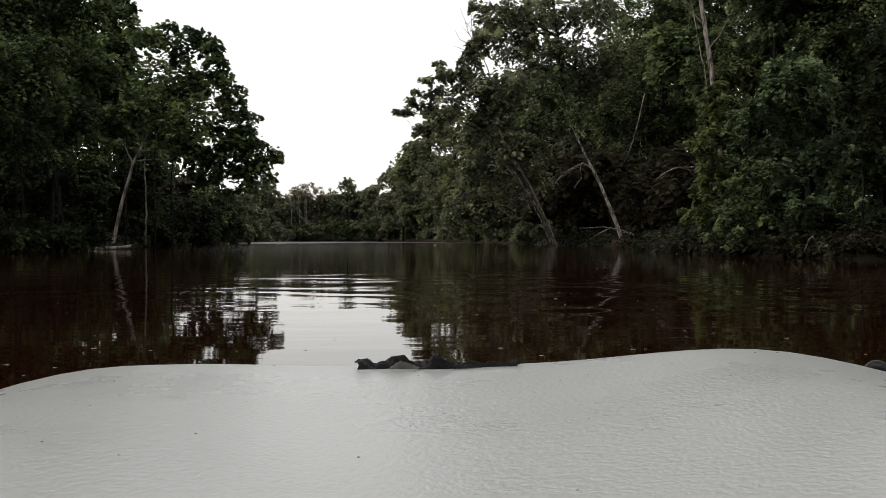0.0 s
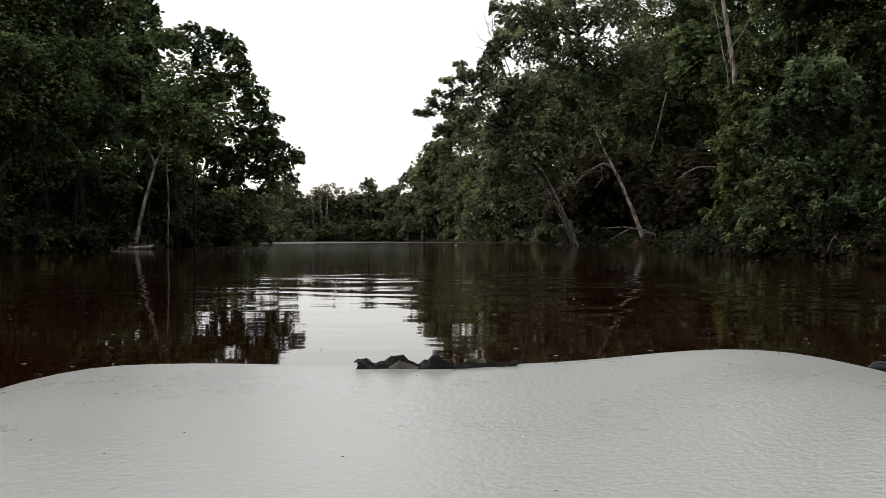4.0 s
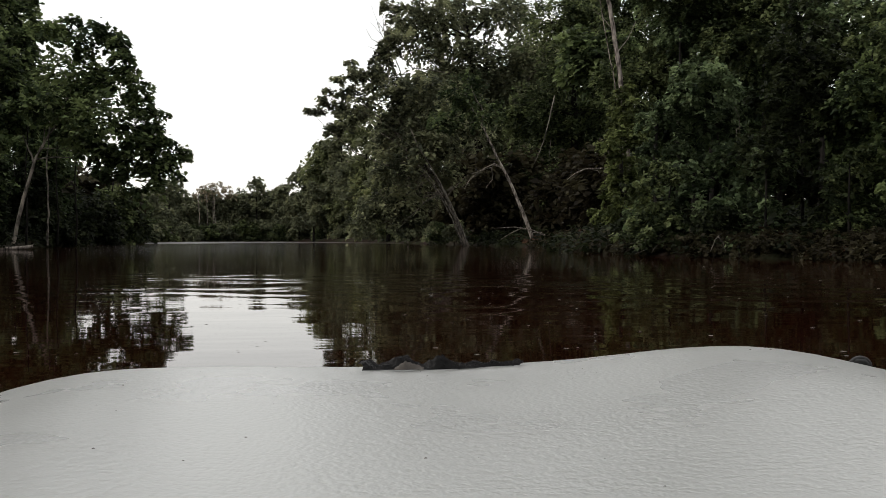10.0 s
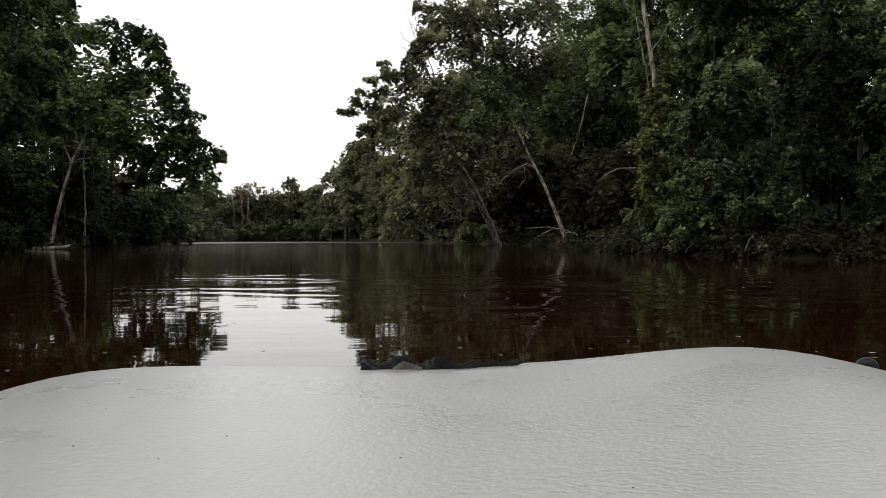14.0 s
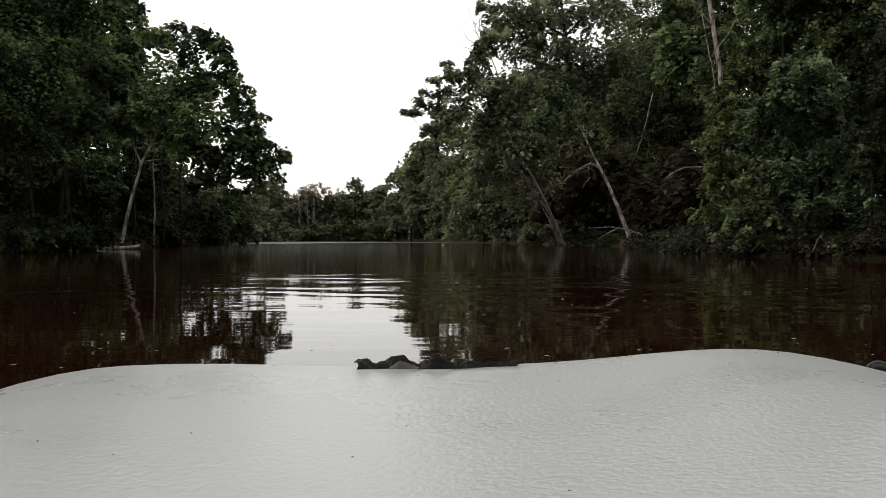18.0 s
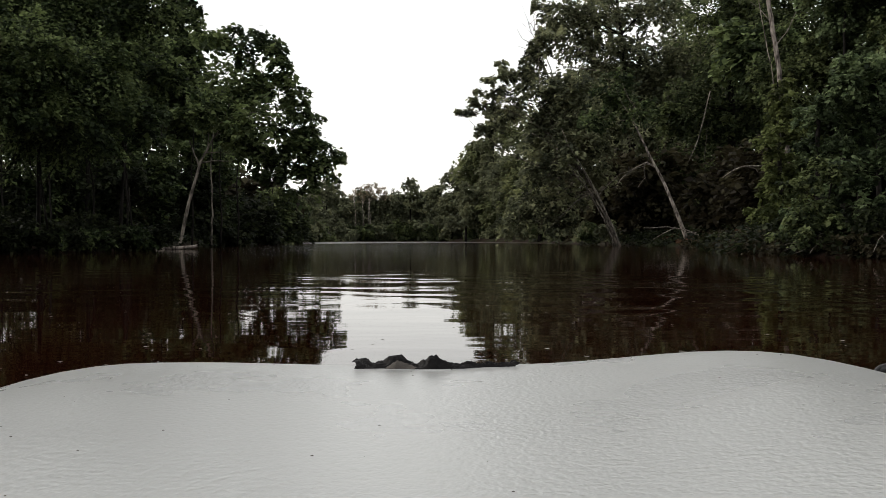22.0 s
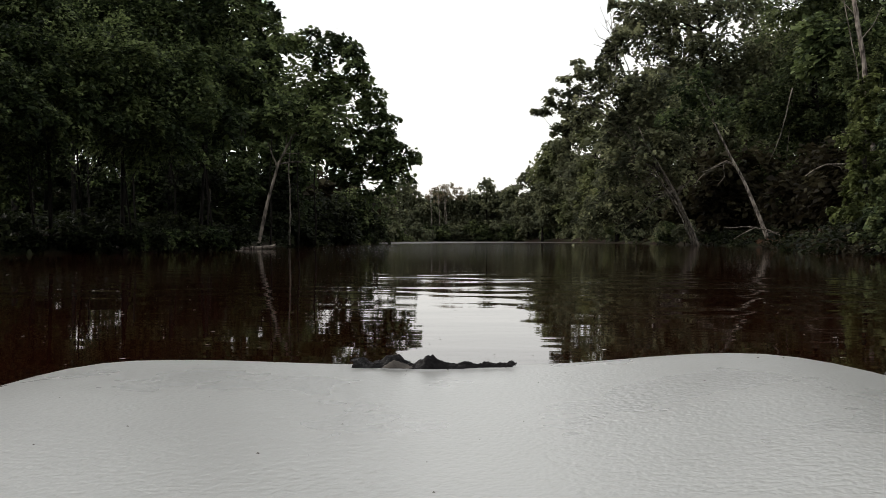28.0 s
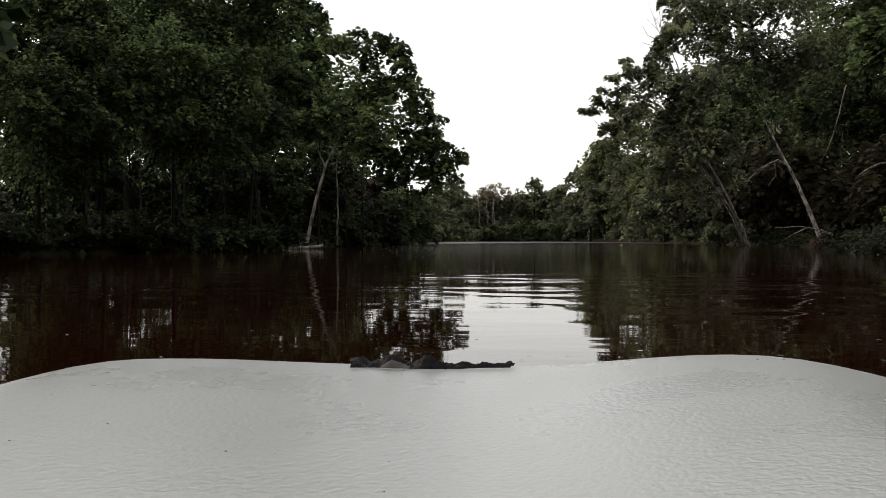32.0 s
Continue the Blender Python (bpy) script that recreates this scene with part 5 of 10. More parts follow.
tree(3.07, 83.94, 0, [(0, 0, -0.3), (0, 0, 2.3), (0.09, 0, 9.29)], 0.16,
     [(0.74, -0.14, 8.39, 1.07), (-0.14, -0.09, 3.88, 1.21), (1.14, 0.38, 7.22, 1.45), (-0.44, 0.71, 3.16, 1.46), (0, 0.05, 8.87, 1.44), (0.26, 0.74, 6.36, 1.5), (1.26, 0.1, 3.33, 1.12), (-0.44, -0.62, 4.69, 1.2), (0.21, 0.5, 6.72, 1.4), (0.51, -0.15, 6.53, 1.21), (-0.03, -0.72, 9.86, 0.83), (-0.54, 0.78, 9.18, 0.85)],
     0.29, "leafy green tree on the receding bank", leaves=LEAF_PALE, cover=1.2, limbs=4)
tree(-0.23, 104.00, 0, [(0, 0, -0.3), (0, 0, 2.78), (0.12, 0, 3.93)], 0.16,
     [(0.06, -0.75, 2.88, 1.49), (0.87, 0.12, 4.28, 1.73), (0, -0.03, 3.36, 1.44), (-1.05, 0.6, 2.91, 1.33), (0.4, -0.17, 3.87, 1.67), (-0.46, -0.46, 3.34, 1.44), (-0.63, -0.36, 3.46, 1.61), (-0.46, -0.48, 3.8, 1.49), (-1.21, 0.09, 2.78, 1.21), (0.06, -0.23, 3.24, 1.32), (0, 0.4, 4.76, 1.04), (-0.69, -0.42, 3.69, 1.03)],
     0.36, "leafy green tree on the receding bank", leaves=LEAF_FAR, cover=1.2, limbs=4)
tree(-2.68, 109.97, 0, [(0, 0, -0.3), (0, 0, 2.92), (0.12, 0, 2.31)], 0.16,
     [(1.83, -0.21, 2.13, 1.16), (1.65, -0.37, 1.7, 1.34), (-0.39, 0.76, 2.88, 1.11), (1.33, 0.57, 2.38, 1.53), (0.11, 0.56, 1.83, 1.47), (-0.92, 0.16, 2.62, 1.28), (0.49, -0.15, 2.49, 1.28), (0.62, -0.56, 1.51, 1.27), (0.91, 0.55, 2.75, 1.29), (-0.06, -0.02, 1.7, 1.22), (0.02, -0.74, 3.15, 1.09), (-0.71, -0.55, 2.06, 1.09)],
     0.37, "leafy green tree on the receding bank", leaves=LEAF_PALE, cover=1.2, limbs=4)
tree(2.35, 91.97, 0, [(0, 0, -0.3), (0, 0, 2.49), (0.1, 0, 3.51)], 0.16,
     [(1.6, -0.7, 2.93, 1.52), (0.01, 0.35, 4.14, 1.18), (1.2, 0.6, 4.05, 1.54), (1.05, -0.51, 4.05, 1.57), (0.32, 0.47, 2.25, 1.23), (1.01, -0.31, 3.96, 1.37), (-0.5, 0.3, 2.24, 1.74), (-1.11, 0.6, 2.41, 1.44), (0.31, 0.19, 3.21, 1.69), (-0.4, 0.49, 3.07, 1.59), (-0.01, -0.2, 4.22, 0.92), (-0.63, -0.77, 3.28, 0.91)],
     0.31, "leafy green tree on the receding bank", leaves=LEAF_FAR, cover=1.2, limbs=4)
tree(0.33, 100.00, 0, [(0, 0, -0.3), (0, 0, 2.68), (0.11, 0, 6.84)], 0.16,
     [(2, -0.01, 5.51, 1.61), (-0.44, 0.14, 6.74, 1.28), (0.22, -0.51, 7.64, 1.21), (1.88, -0.2, 5.45, 1.22), (0.72, -0.3, 1.35, 1.38), (1.04, -0.77, 5.09, 1.38), (0, -0.3, 3.67, 1.49), (0.44, -0.19, 5.67, 1.27), (0.28, -0.04, 4.96, 1.5), (-0.72, 0.33, 5.25, 1.28), (0, -0.16, 7.61, 1), (-0.67, 0.77, 6.67, 1.01)],
     0.34, "leafy green tree on the receding bank", leaves=LEAF_PALE, cover=1.2, limbs=4)
tree(2.71, 79.95, 0, [(0, 0, -0.3), (0, 0, 2.21), (0.09, 0, 4.42)], 0.16,
     [(0.95, 0.47, 3.65, 1.43), (1.41, 0.62, 2.58, 1.25), (1.7, 0.23, 2.57, 1.51), (0.59, 0.25, 1.59, 1.16), (-0.88, 0.08, 3.63, 1.07), (1.26, 0.43, 4.18, 1.34), (0.7, -0.25, 2.29, 1.15), (0.49, 0.13, 4.88, 1.07), (0.23, 0.28, 3.59, 1.38), (0.05, 0.03, 3.23, 1.46), (-0.01, -0.35, 5.02, 0.79), (-0.55, -0.66, 4.21, 0.79)],
     0.26, "leafy green tree on the receding bank", leaves=LEAF_FAR, cover=1.2, limbs=4)
tree(4.11, 69.88, 0, [(0, 0, -0.3), (0, 0, 1.97), (0.08, 0, 2.74)], 0.16,
     [(0.95, -0.72, 1.37, 1.15), (0.99, -0.3, 1.57, 1), (0.78, 0.08, 2.05, 1.16), (0.65, 0.38, 1.86, 0.97), (-0.45, 0.37, 1.7, 1.17), (0.33, -0.33, 2.58, 1.04), (0.43, 0.66, 2.53, 0.9), (-0.64, -0.33, 2.92, 1.23), (-0.68, 0.38, 2.21, 1.09), (0.15, -0.7, 1.8, 1.04), (0.02, 0.4, 3.3, 0.7), (-0.45, 0.3, 2.6, 0.7)],
     0.23, "leafy green tree on the receding bank", leaves=LEAF_PALE, cover=1.2, limbs=4)
tree(5.11, 44.71, 0, [(0, 0, -0.3), (-1.11, 0.11, 2.36), (-2.47, 0.21, 4.24), (-4.71, 0.29, 6.24)], 0.10,
     [(-4.1, 0.6, 7.5, 0.4), (-3.4, 0.5, 8.6, 0.45), (-3.0, 0.4, 9.3, 0.45), (-3.8, 0.3, 9.0, 0.3), (-7.0, 0.8, 5.9, 0.17), (-6.55, 0.6, 6.45, 0.20), (-5.8, 0.7, 7.3, 0.26), (-5.2, 0.6, 8.0, 0.27), (-6.68, 0.99, 5.95, 0.19), (-6.1, 0.92, 6.25, 0.30), (-5.41, 0.59, 6.78, 0.41), (-6.27, 0.82, 6.81, 0.17), (-4.71, 0.67, 7.62, 0.41), (-4.96, 0.47, 6.14, 0.80), (-5.45, -0.18, 5.46, 0.49), (-5.91, 0.31, 5.07, 0.37), (-3.89, 0.91, 8.17, 0.66), (-5.33, -0.13, 7.5, 0.27), (-3.69, 1.03, 6.97, 1.07), (-3.16, 0.32, 5.12, 1.15), (-2.23, 0.03, 6.58, 1.24), (-1.78, -0.63, 4.41, 1.12), (-3.1, 0.07, 3.35, 0.94), (-0.79, -0.43, 5.41, 1.23), (-1.21, 0.37, 3.13, 0.85), (-2.56, 0.86, 2.02, 1.06), (-3.82, 0.93, 1.77, 0.96), (-4.71, 0.47, 1, 0.75), (-2.73, 0.05, 0.87, 0.65)],
     0.19, "broadleaf tree leaning from the bank with trailing boughs", tiers=True, leaves=LEAF_GREY, limbs=10, bare=9, cover=1.45, bark=BARK_GREY)
thin_topped_tree = tree(6.96, 55.57, 0, [(0, 0, -0.3), (-0.3, 0.04, 7.18), (-0.91, 0.11, 13.36)], 0.25,
     [(-4.17, -0.26, 12.35, 1.23), (-3.19, 0.61, 10.99, 1.25), (-4.76, 0.48, 11.52, 0.47), (-1.8, 0.54, 12.69, 1.71), (-0.33, -0.16, 10.23, 1.54), (1.45, 0.42, 12.66, 1.55), (2.62, -0.86, 10.25, 1.67), (-1.55, -0.14, 9.15, 1.38), (1.45, -0.58, 8.63, 1.59), (0.63, 0.11, 6.41, 1.54)],
     0.23, "tall broadleaf tree with a thin top", leaves=LEAF_GREY, limbs=9, cover=1.5, bare=5)
tree(10.73, 48.84, 0, [(0, 0, -0.3), (0, 0, 6.34), (-0.26, 0.06, 11.77)], 0.25,
     [(-0.65, 0.79, 11.12, 1.65), (-0.11, -0.52, 8.29, 1.61), (-1.53, 0.53, 6.41, 1.51), (0.22, 0.39, 5.16, 1.37), (-2.04, -0.04, 3.76, 1.22), (-0.66, -0.57, 2.79, 1.2), (1.43, -0.23, 10.09, 1.62), (1.66, 0.15, 6.36, 1.36)],
     0.19, "tall dark broadleaf tree up the bank", tiers=True, cover=1.7, leaves=LEAF_OLIVE, limbs=6, bare=6)
leaning_trunk = tree(6.73, 37.91, 0, [(0, 0, -0.3), (-0.04, 0.01, 0.34), (-0.61, 0.1, 1.84), (-1.32, 0.21, 3.32), (-1.94, 0.29, 4.71)], 0.10,
     [(-2.61, 0.98, 5.97, 0.75), (-1.89, 0.66, 5.07, 0.75), (-3.21, 0.3, 4.71, 0.59)],
     0.15, "leaning bare grey trunk rooted at the water's edge", bark=BARK_PALE, limbs=3, cover=0.96)
# Same brown-black leaf, painting the shaded void behind the bank trunks.
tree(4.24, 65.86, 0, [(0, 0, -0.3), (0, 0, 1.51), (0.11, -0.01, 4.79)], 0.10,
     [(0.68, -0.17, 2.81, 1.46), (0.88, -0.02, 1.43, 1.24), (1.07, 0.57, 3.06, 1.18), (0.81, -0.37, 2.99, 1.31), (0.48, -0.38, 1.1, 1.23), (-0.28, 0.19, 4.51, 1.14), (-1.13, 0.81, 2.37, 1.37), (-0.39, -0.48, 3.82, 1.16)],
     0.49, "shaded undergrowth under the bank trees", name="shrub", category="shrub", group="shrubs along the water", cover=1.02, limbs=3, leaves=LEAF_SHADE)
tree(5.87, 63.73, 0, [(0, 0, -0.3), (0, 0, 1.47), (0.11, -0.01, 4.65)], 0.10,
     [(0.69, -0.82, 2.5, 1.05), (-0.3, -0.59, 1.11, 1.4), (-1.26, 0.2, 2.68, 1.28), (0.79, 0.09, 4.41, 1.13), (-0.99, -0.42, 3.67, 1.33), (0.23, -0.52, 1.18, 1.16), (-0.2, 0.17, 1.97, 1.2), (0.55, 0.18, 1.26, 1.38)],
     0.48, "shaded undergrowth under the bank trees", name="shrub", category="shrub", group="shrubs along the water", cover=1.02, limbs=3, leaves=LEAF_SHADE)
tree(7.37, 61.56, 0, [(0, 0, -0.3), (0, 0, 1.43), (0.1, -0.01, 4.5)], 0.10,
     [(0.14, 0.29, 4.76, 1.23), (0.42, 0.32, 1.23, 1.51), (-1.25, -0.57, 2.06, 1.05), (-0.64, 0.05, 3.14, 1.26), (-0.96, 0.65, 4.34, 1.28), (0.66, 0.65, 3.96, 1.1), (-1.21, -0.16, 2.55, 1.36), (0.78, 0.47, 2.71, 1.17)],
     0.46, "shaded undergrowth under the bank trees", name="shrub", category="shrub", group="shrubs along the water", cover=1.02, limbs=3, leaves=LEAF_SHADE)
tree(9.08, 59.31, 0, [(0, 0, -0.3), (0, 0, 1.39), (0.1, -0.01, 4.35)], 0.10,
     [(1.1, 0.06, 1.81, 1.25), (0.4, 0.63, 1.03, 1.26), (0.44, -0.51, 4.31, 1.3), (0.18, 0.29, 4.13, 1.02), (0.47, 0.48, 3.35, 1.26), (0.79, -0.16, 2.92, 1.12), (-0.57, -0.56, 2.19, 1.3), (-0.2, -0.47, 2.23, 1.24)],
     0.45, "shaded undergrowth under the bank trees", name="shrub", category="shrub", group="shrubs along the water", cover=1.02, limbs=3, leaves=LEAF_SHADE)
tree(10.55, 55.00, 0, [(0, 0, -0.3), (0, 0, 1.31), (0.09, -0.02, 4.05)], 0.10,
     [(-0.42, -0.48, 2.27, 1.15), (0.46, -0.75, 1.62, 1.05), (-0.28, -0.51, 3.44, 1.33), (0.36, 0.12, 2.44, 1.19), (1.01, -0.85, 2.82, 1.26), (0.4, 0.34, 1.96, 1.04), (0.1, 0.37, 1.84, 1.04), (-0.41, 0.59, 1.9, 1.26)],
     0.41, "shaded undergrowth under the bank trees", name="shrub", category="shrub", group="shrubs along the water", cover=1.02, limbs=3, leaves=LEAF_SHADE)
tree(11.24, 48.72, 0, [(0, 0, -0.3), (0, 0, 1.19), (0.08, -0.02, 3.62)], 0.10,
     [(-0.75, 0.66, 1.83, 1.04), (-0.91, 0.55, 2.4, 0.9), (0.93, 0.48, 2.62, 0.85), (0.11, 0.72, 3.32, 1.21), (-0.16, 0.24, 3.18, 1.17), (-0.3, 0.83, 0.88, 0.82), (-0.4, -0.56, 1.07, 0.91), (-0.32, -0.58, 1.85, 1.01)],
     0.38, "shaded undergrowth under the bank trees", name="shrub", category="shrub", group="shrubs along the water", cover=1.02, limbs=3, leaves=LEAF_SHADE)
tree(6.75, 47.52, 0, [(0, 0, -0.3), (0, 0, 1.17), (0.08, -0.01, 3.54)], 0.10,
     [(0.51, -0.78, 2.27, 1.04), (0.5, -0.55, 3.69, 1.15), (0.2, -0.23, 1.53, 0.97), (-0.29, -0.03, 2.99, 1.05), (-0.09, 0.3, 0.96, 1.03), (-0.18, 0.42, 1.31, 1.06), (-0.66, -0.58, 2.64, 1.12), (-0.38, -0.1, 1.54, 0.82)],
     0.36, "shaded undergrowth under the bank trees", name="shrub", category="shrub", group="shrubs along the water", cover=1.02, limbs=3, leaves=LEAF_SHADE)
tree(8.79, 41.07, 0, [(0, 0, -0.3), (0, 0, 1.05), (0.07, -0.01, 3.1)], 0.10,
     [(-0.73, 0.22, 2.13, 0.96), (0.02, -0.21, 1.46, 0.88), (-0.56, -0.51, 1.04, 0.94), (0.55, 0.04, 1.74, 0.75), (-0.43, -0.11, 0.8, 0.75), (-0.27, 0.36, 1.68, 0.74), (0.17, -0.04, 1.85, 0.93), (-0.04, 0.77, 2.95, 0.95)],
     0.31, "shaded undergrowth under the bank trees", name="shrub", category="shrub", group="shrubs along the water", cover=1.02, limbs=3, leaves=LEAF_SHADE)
tree(6.96, 26.09, 0, [(0, 0, -0.3), (-0.04, 0.01, 2.8), (-0.07, 0.02, 4.25)], 0.07,
     [(0.14, 0.7, 3.39, 0.45), (-0.31, -0.63, 2.67, 0.48), (0.18, 0.38, 2.18, 0.53), (0, 0.37, 1.59, 0.56), (-0.02, -0.33, 3.63, 0.37), (0.14, -0.67, 2.95, 0.39), (0.03, -0.04, 4.1, 0.23), (0.07, -0.26, 1.06, 0.57), (0.51, 0.25, 1.8, 0.44), (-0.18, 0.74, 0.87, 0.45)],
     0.12, "vine-covered tree standing at the shore", tiers=True, sub=5, cover=1.7, leaves=LEAF_VINE, limbs=3)
tree(6.67, 18.32, 0, [(0, 0, -0.3), (0.09, -0.03, 1.55), (-0.09, 0.03, 2.88)], 0.036,
     [(-0.51, -0.02, 3.07, 0.56), (-0.2, -0.28, 3.13, 0.6), (-0.83, 0.28, 2.55, 0.5), (-0.26, 0.43, 2.46, 0.62), (0.43, 0.33, 2.71, 0.57), (-0.98, 0.45, 1.89, 0.35), (-0.6, -0.14, 1.64, 0.5), (0, -0.28, 1.73, 0.55), (0.74, 0.32, 1.99, 0.52), (-0.72, 0.28, 1.1, 0.43), (-0.33, -0.64, 0.92, 0.49), (-1.24, 0.27, 0.8, 0.37), (0.37, -0.59, 1.02, 0.45), (-0.84, 0.56, 0.49, 0.38), (-0.58, -0.52, 0.33, 0.3), (-1.54, 0.11, 0.43, 0.29)],
     0.100, "broad drooping green tree over the water", tiers=True, sub=5, leaves=LEAF_COOL, limbs=8, bare=2)
# Leaves darkened and thinned here to read as a shaded hollow.
tree(7.42, 16.40, 0, [(0, 0, -0.3), (0, 0, 1.87), (-0.08, 0.03, 3.7)], 0.036,
     [(-0.36, -0.55, 2.99, 0.57), (0.31, -0.18, 2.96, 0.54), (0.37, 0.69, 3.48, 0.61), (0.41, -0.12, 3.28, 0.53), (-0.03, -0.19, 3.82, 0.43), (0.06, 0.73, 3.74, 0.46), (-0.23, -0.61, 3.01, 0.57), (0.19, -0.34, 1.26, 0.52), (-0.1, 0.59, 2.66, 0.46), (-0.01, -0.87, 2.23, 0.53), (-0.18, 0.54, 2.25, 0.49), (-0.65, 0.04, 1.69, 0.54), (-0.66, -0.56, 1.49, 0.55), (-0.11, -0.39, 2.3, 0.47)],
     0.088, "leafy green tree crowding the shore", tiers=True, sub=5, leaves=LEAF_SHADED_GREEN, cover=0.8, limbs=6, bare=3)
tree(7.96, 15.02, 0, [(0, 0, -0.3), (0, 0, 1.74), (-0.07, 0.03, 3.41)], 0.036,
     [(0.27, -0.23, 3.47, 0.53), (0.23, -0.34, 3.43, 0.52), (0.24, -0.1, 2.56, 0.53), (-0.59, -0.5, 2.5, 0.47), (-0.44, -0.28, 0.64, 0.52), (0.23, 0.74, 0.82, 0.45), (0.31, -0.27, 1.04, 0.54), (-0.18, 0.04, 1.39, 0.47), (0.12, -0.82, 1.88, 0.53), (-0.22, -0.29, 2.58, 0.47), (0.48, 0.57, 2.26, 0.54), (-0.33, 0.51, 2.53, 0.53), (-0.17, 0.1, 1.28, 0.45), (-0.01, -0.81, 1.03, 0.47)],
     0.088, "leafy green tree beside the water", tiers=True, sub=5, leaves=LEAF_DEEP, limbs=6)
tree(8.20, 13.74, 0, [(0, 0, -0.3), (0, 0, 1.62), (-0.06, 0.03, 3.15)], 0.036,
     [(-0.13, -0.12, 1.21, 0.39), (0.38, 0.29, 2.73, 0.43), (0.22, -0.25, 2.33, 0.44), (0.25, 0.02, 1.41, 0.44), (0.54, 0.43, 1.69, 0.46), (0.25, 0.12, 3.24, 0.41), (-0.23, 0.39, 3.14, 0.49), (-0.48, -0.58, 2.18, 0.37), (-0.25, -0.74, 0.99, 0.4), (0.4, 0.26, 2.21, 0.47), (-0.08, -0.11, 1.24, 0.51), (0.32, 0.5, 2.34, 0.39), (0.16, 0.51, 1.38, 0.52), (0.62, 0.4, 1.85, 0.47)],
     0.075, "leafy green tree over the bank", tiers=True, sub=5, leaves=LEAF_OLIVE, limbs=6)
tree(9.27, 30.63, 0, [(0, 0, -0.3), (0, 0, 4.09), (0.08, -0.02, 7.48)], 0.09,
     [(-0.85, 0.04, 5.52, 1.05), (0.47, 0.69, 6.45, 0.96), (0.46, 0.29, 5.7, 1.01), (0.9, 0.37, 6.87, 1.07), (-0.53, -0.43, 5.06, 1.14), (0.66, 0.26, 5.34, 1.01), (0.24, -0.2, 5.45, 0.93), (-0.7, 0.99, 7.35, 1.03)],
     0.12, "tall dark broadleaf tree filling the upper bank", tiers=True, leaves=LEAF_OLIVE, sub=4, limbs=5)
tree(10.46, 29.18, 0, [(0, 0, -0.3), (0, 0, 3.91), (0.07, -0.03, 7.14)], 0.09,
     [(-0.34, 0.96, 6.89, 1.05), (-0.78, -0.21, 6.68, 0.98), (-0.11, -0.09, 5.58, 0.95), (0.58, -0.61, 6.97, 1.05), (0.75, -0.33, 6.91, 1.12), (-0.5, -0.19, 6.73, 0.8), (-0.84, 0.57, 7.03, 1.14), (0.01, -0.64, 5.78, 0.93)],
     0.12, "tall dark broadleaf tree filling the upper bank", tiers=True, leaves=LEAF_COOL, sub=4, limbs=5)
tree(11.47, 27.72, 0, [(0, 0, -0.3), (0, 0, 3.73), (0.07, -0.03, 6.8)], 0.09,
     [(-0.18, -0.5, 6.04, 0.98), (-0.84, 0.26, 6.24, 0.88), (-0.73, -0.44, 5.6, 1.03), (-0.18, -0.13, 7.2, 0.96), (-0.24, 0.78, 7.05, 1.06), (0.21, 0.58, 6.34, 0.86), (0.08, -0.56, 6.84, 0.95), (0.21, -0.93, 4.91, 0.83)],
     0.12, "tall dark broadleaf tree filling the upper bank", tiers=True, leaves=LEAF_OLIVE, sub=4, limbs=5)
tree(12.44, 26.20, 0, [(0, 0, -0.3), (0, 0, 3.54), (0.06, -0.03, 6.44)], 0.09,
     [(-0.3, 0.72, 6.51, 1.03), (-0.18, 0.89, 7.45, 0.83), (0.22, 0.07, 6.45, 0.82), (-0.53, -0.39, 5.21, 0.72), (-0.16, -0.39, 5.75, 0.84), (-0.2, 0.84, 5.8, 0.78), (-0.12, 0.83, 7.3, 1.02), (0.22, -0.94, 6.08, 0.95)],
     0.11, "tall dark broadleaf tree filling the upper bank", tiers=True, leaves=LEAF_COOL, sub=4, limbs=5)
tree(13.33, 24.62, 0, [(0, 0, -0.3), (0, 0, 3.35), (0.05, -0.03, 6.07)], 0.09,
     [(-0.5, -0.3, 5.02, 0.88), (0.07, -0.17, 4.48, 0.9), (-0.41, -0.2, 4.73, 0.85), (0.27, 0.32, 5.38, 0.71), (0.34, -0.42, 6.29, 0.86), (0.17, 0.41, 6.08, 0.81), (-0.43, -0.4, 5.5, 0.79), (-0.47, 0.28, 5, 0.91)],
     0.11, "tall dark broadleaf tree filling the upper bank", tiers=True, leaves=LEAF_OLIVE, sub=4, limbs=5)
tree(14.02, 23.07, 0, [(0, 0, -0.3), (0, 0, 3.15), (0.05, -0.03, 5.71)], 0.09,
     [(0.89, 0.34, 5.21, 0.87), (0.79, -0.11, 5.1, 0.8), (0.03, -0.79, 4.63, 0.77), (-0.59, -0.37, 4.96, 0.76), (0.32, 0.07, 4.64, 0.73), (0.19, -0.35, 6.03, 0.73), (0.21, -0.38, 6.25, 0.68), (-0.41, 0.2, 5.59, 0.85)],
     0.11, "tall dark broadleaf tree filling the upper bank", tiers=True, leaves=LEAF_COOL, sub=4, limbs=5)
tree(9.27, 28.53, 0, [(0, 0, -0.3), (0, 0, 3.83), (0.07, -0.02, 6.99)], 0.09,
     [(-0.64, 0.34, 7.97, 0.93), (1.1, 0.41, 7.73, 0.88), (-0.67, -0.22, 7.95, 0.89), (-0.23, 0.19, 7.24, 0.83), (-0.85, -0.13, 8.21, 1.04), (0.72, -0.17, 7.57, 1.13), (0.1, 0.36, 8.97, 1.07), (-0.28, -0.53, 8.33, 1.04)],
     0.12, "tall dark broadleaf tree filling the upper bank", tiers=True, leaves=LEAF_OLIVE, sub=4, limbs=5)
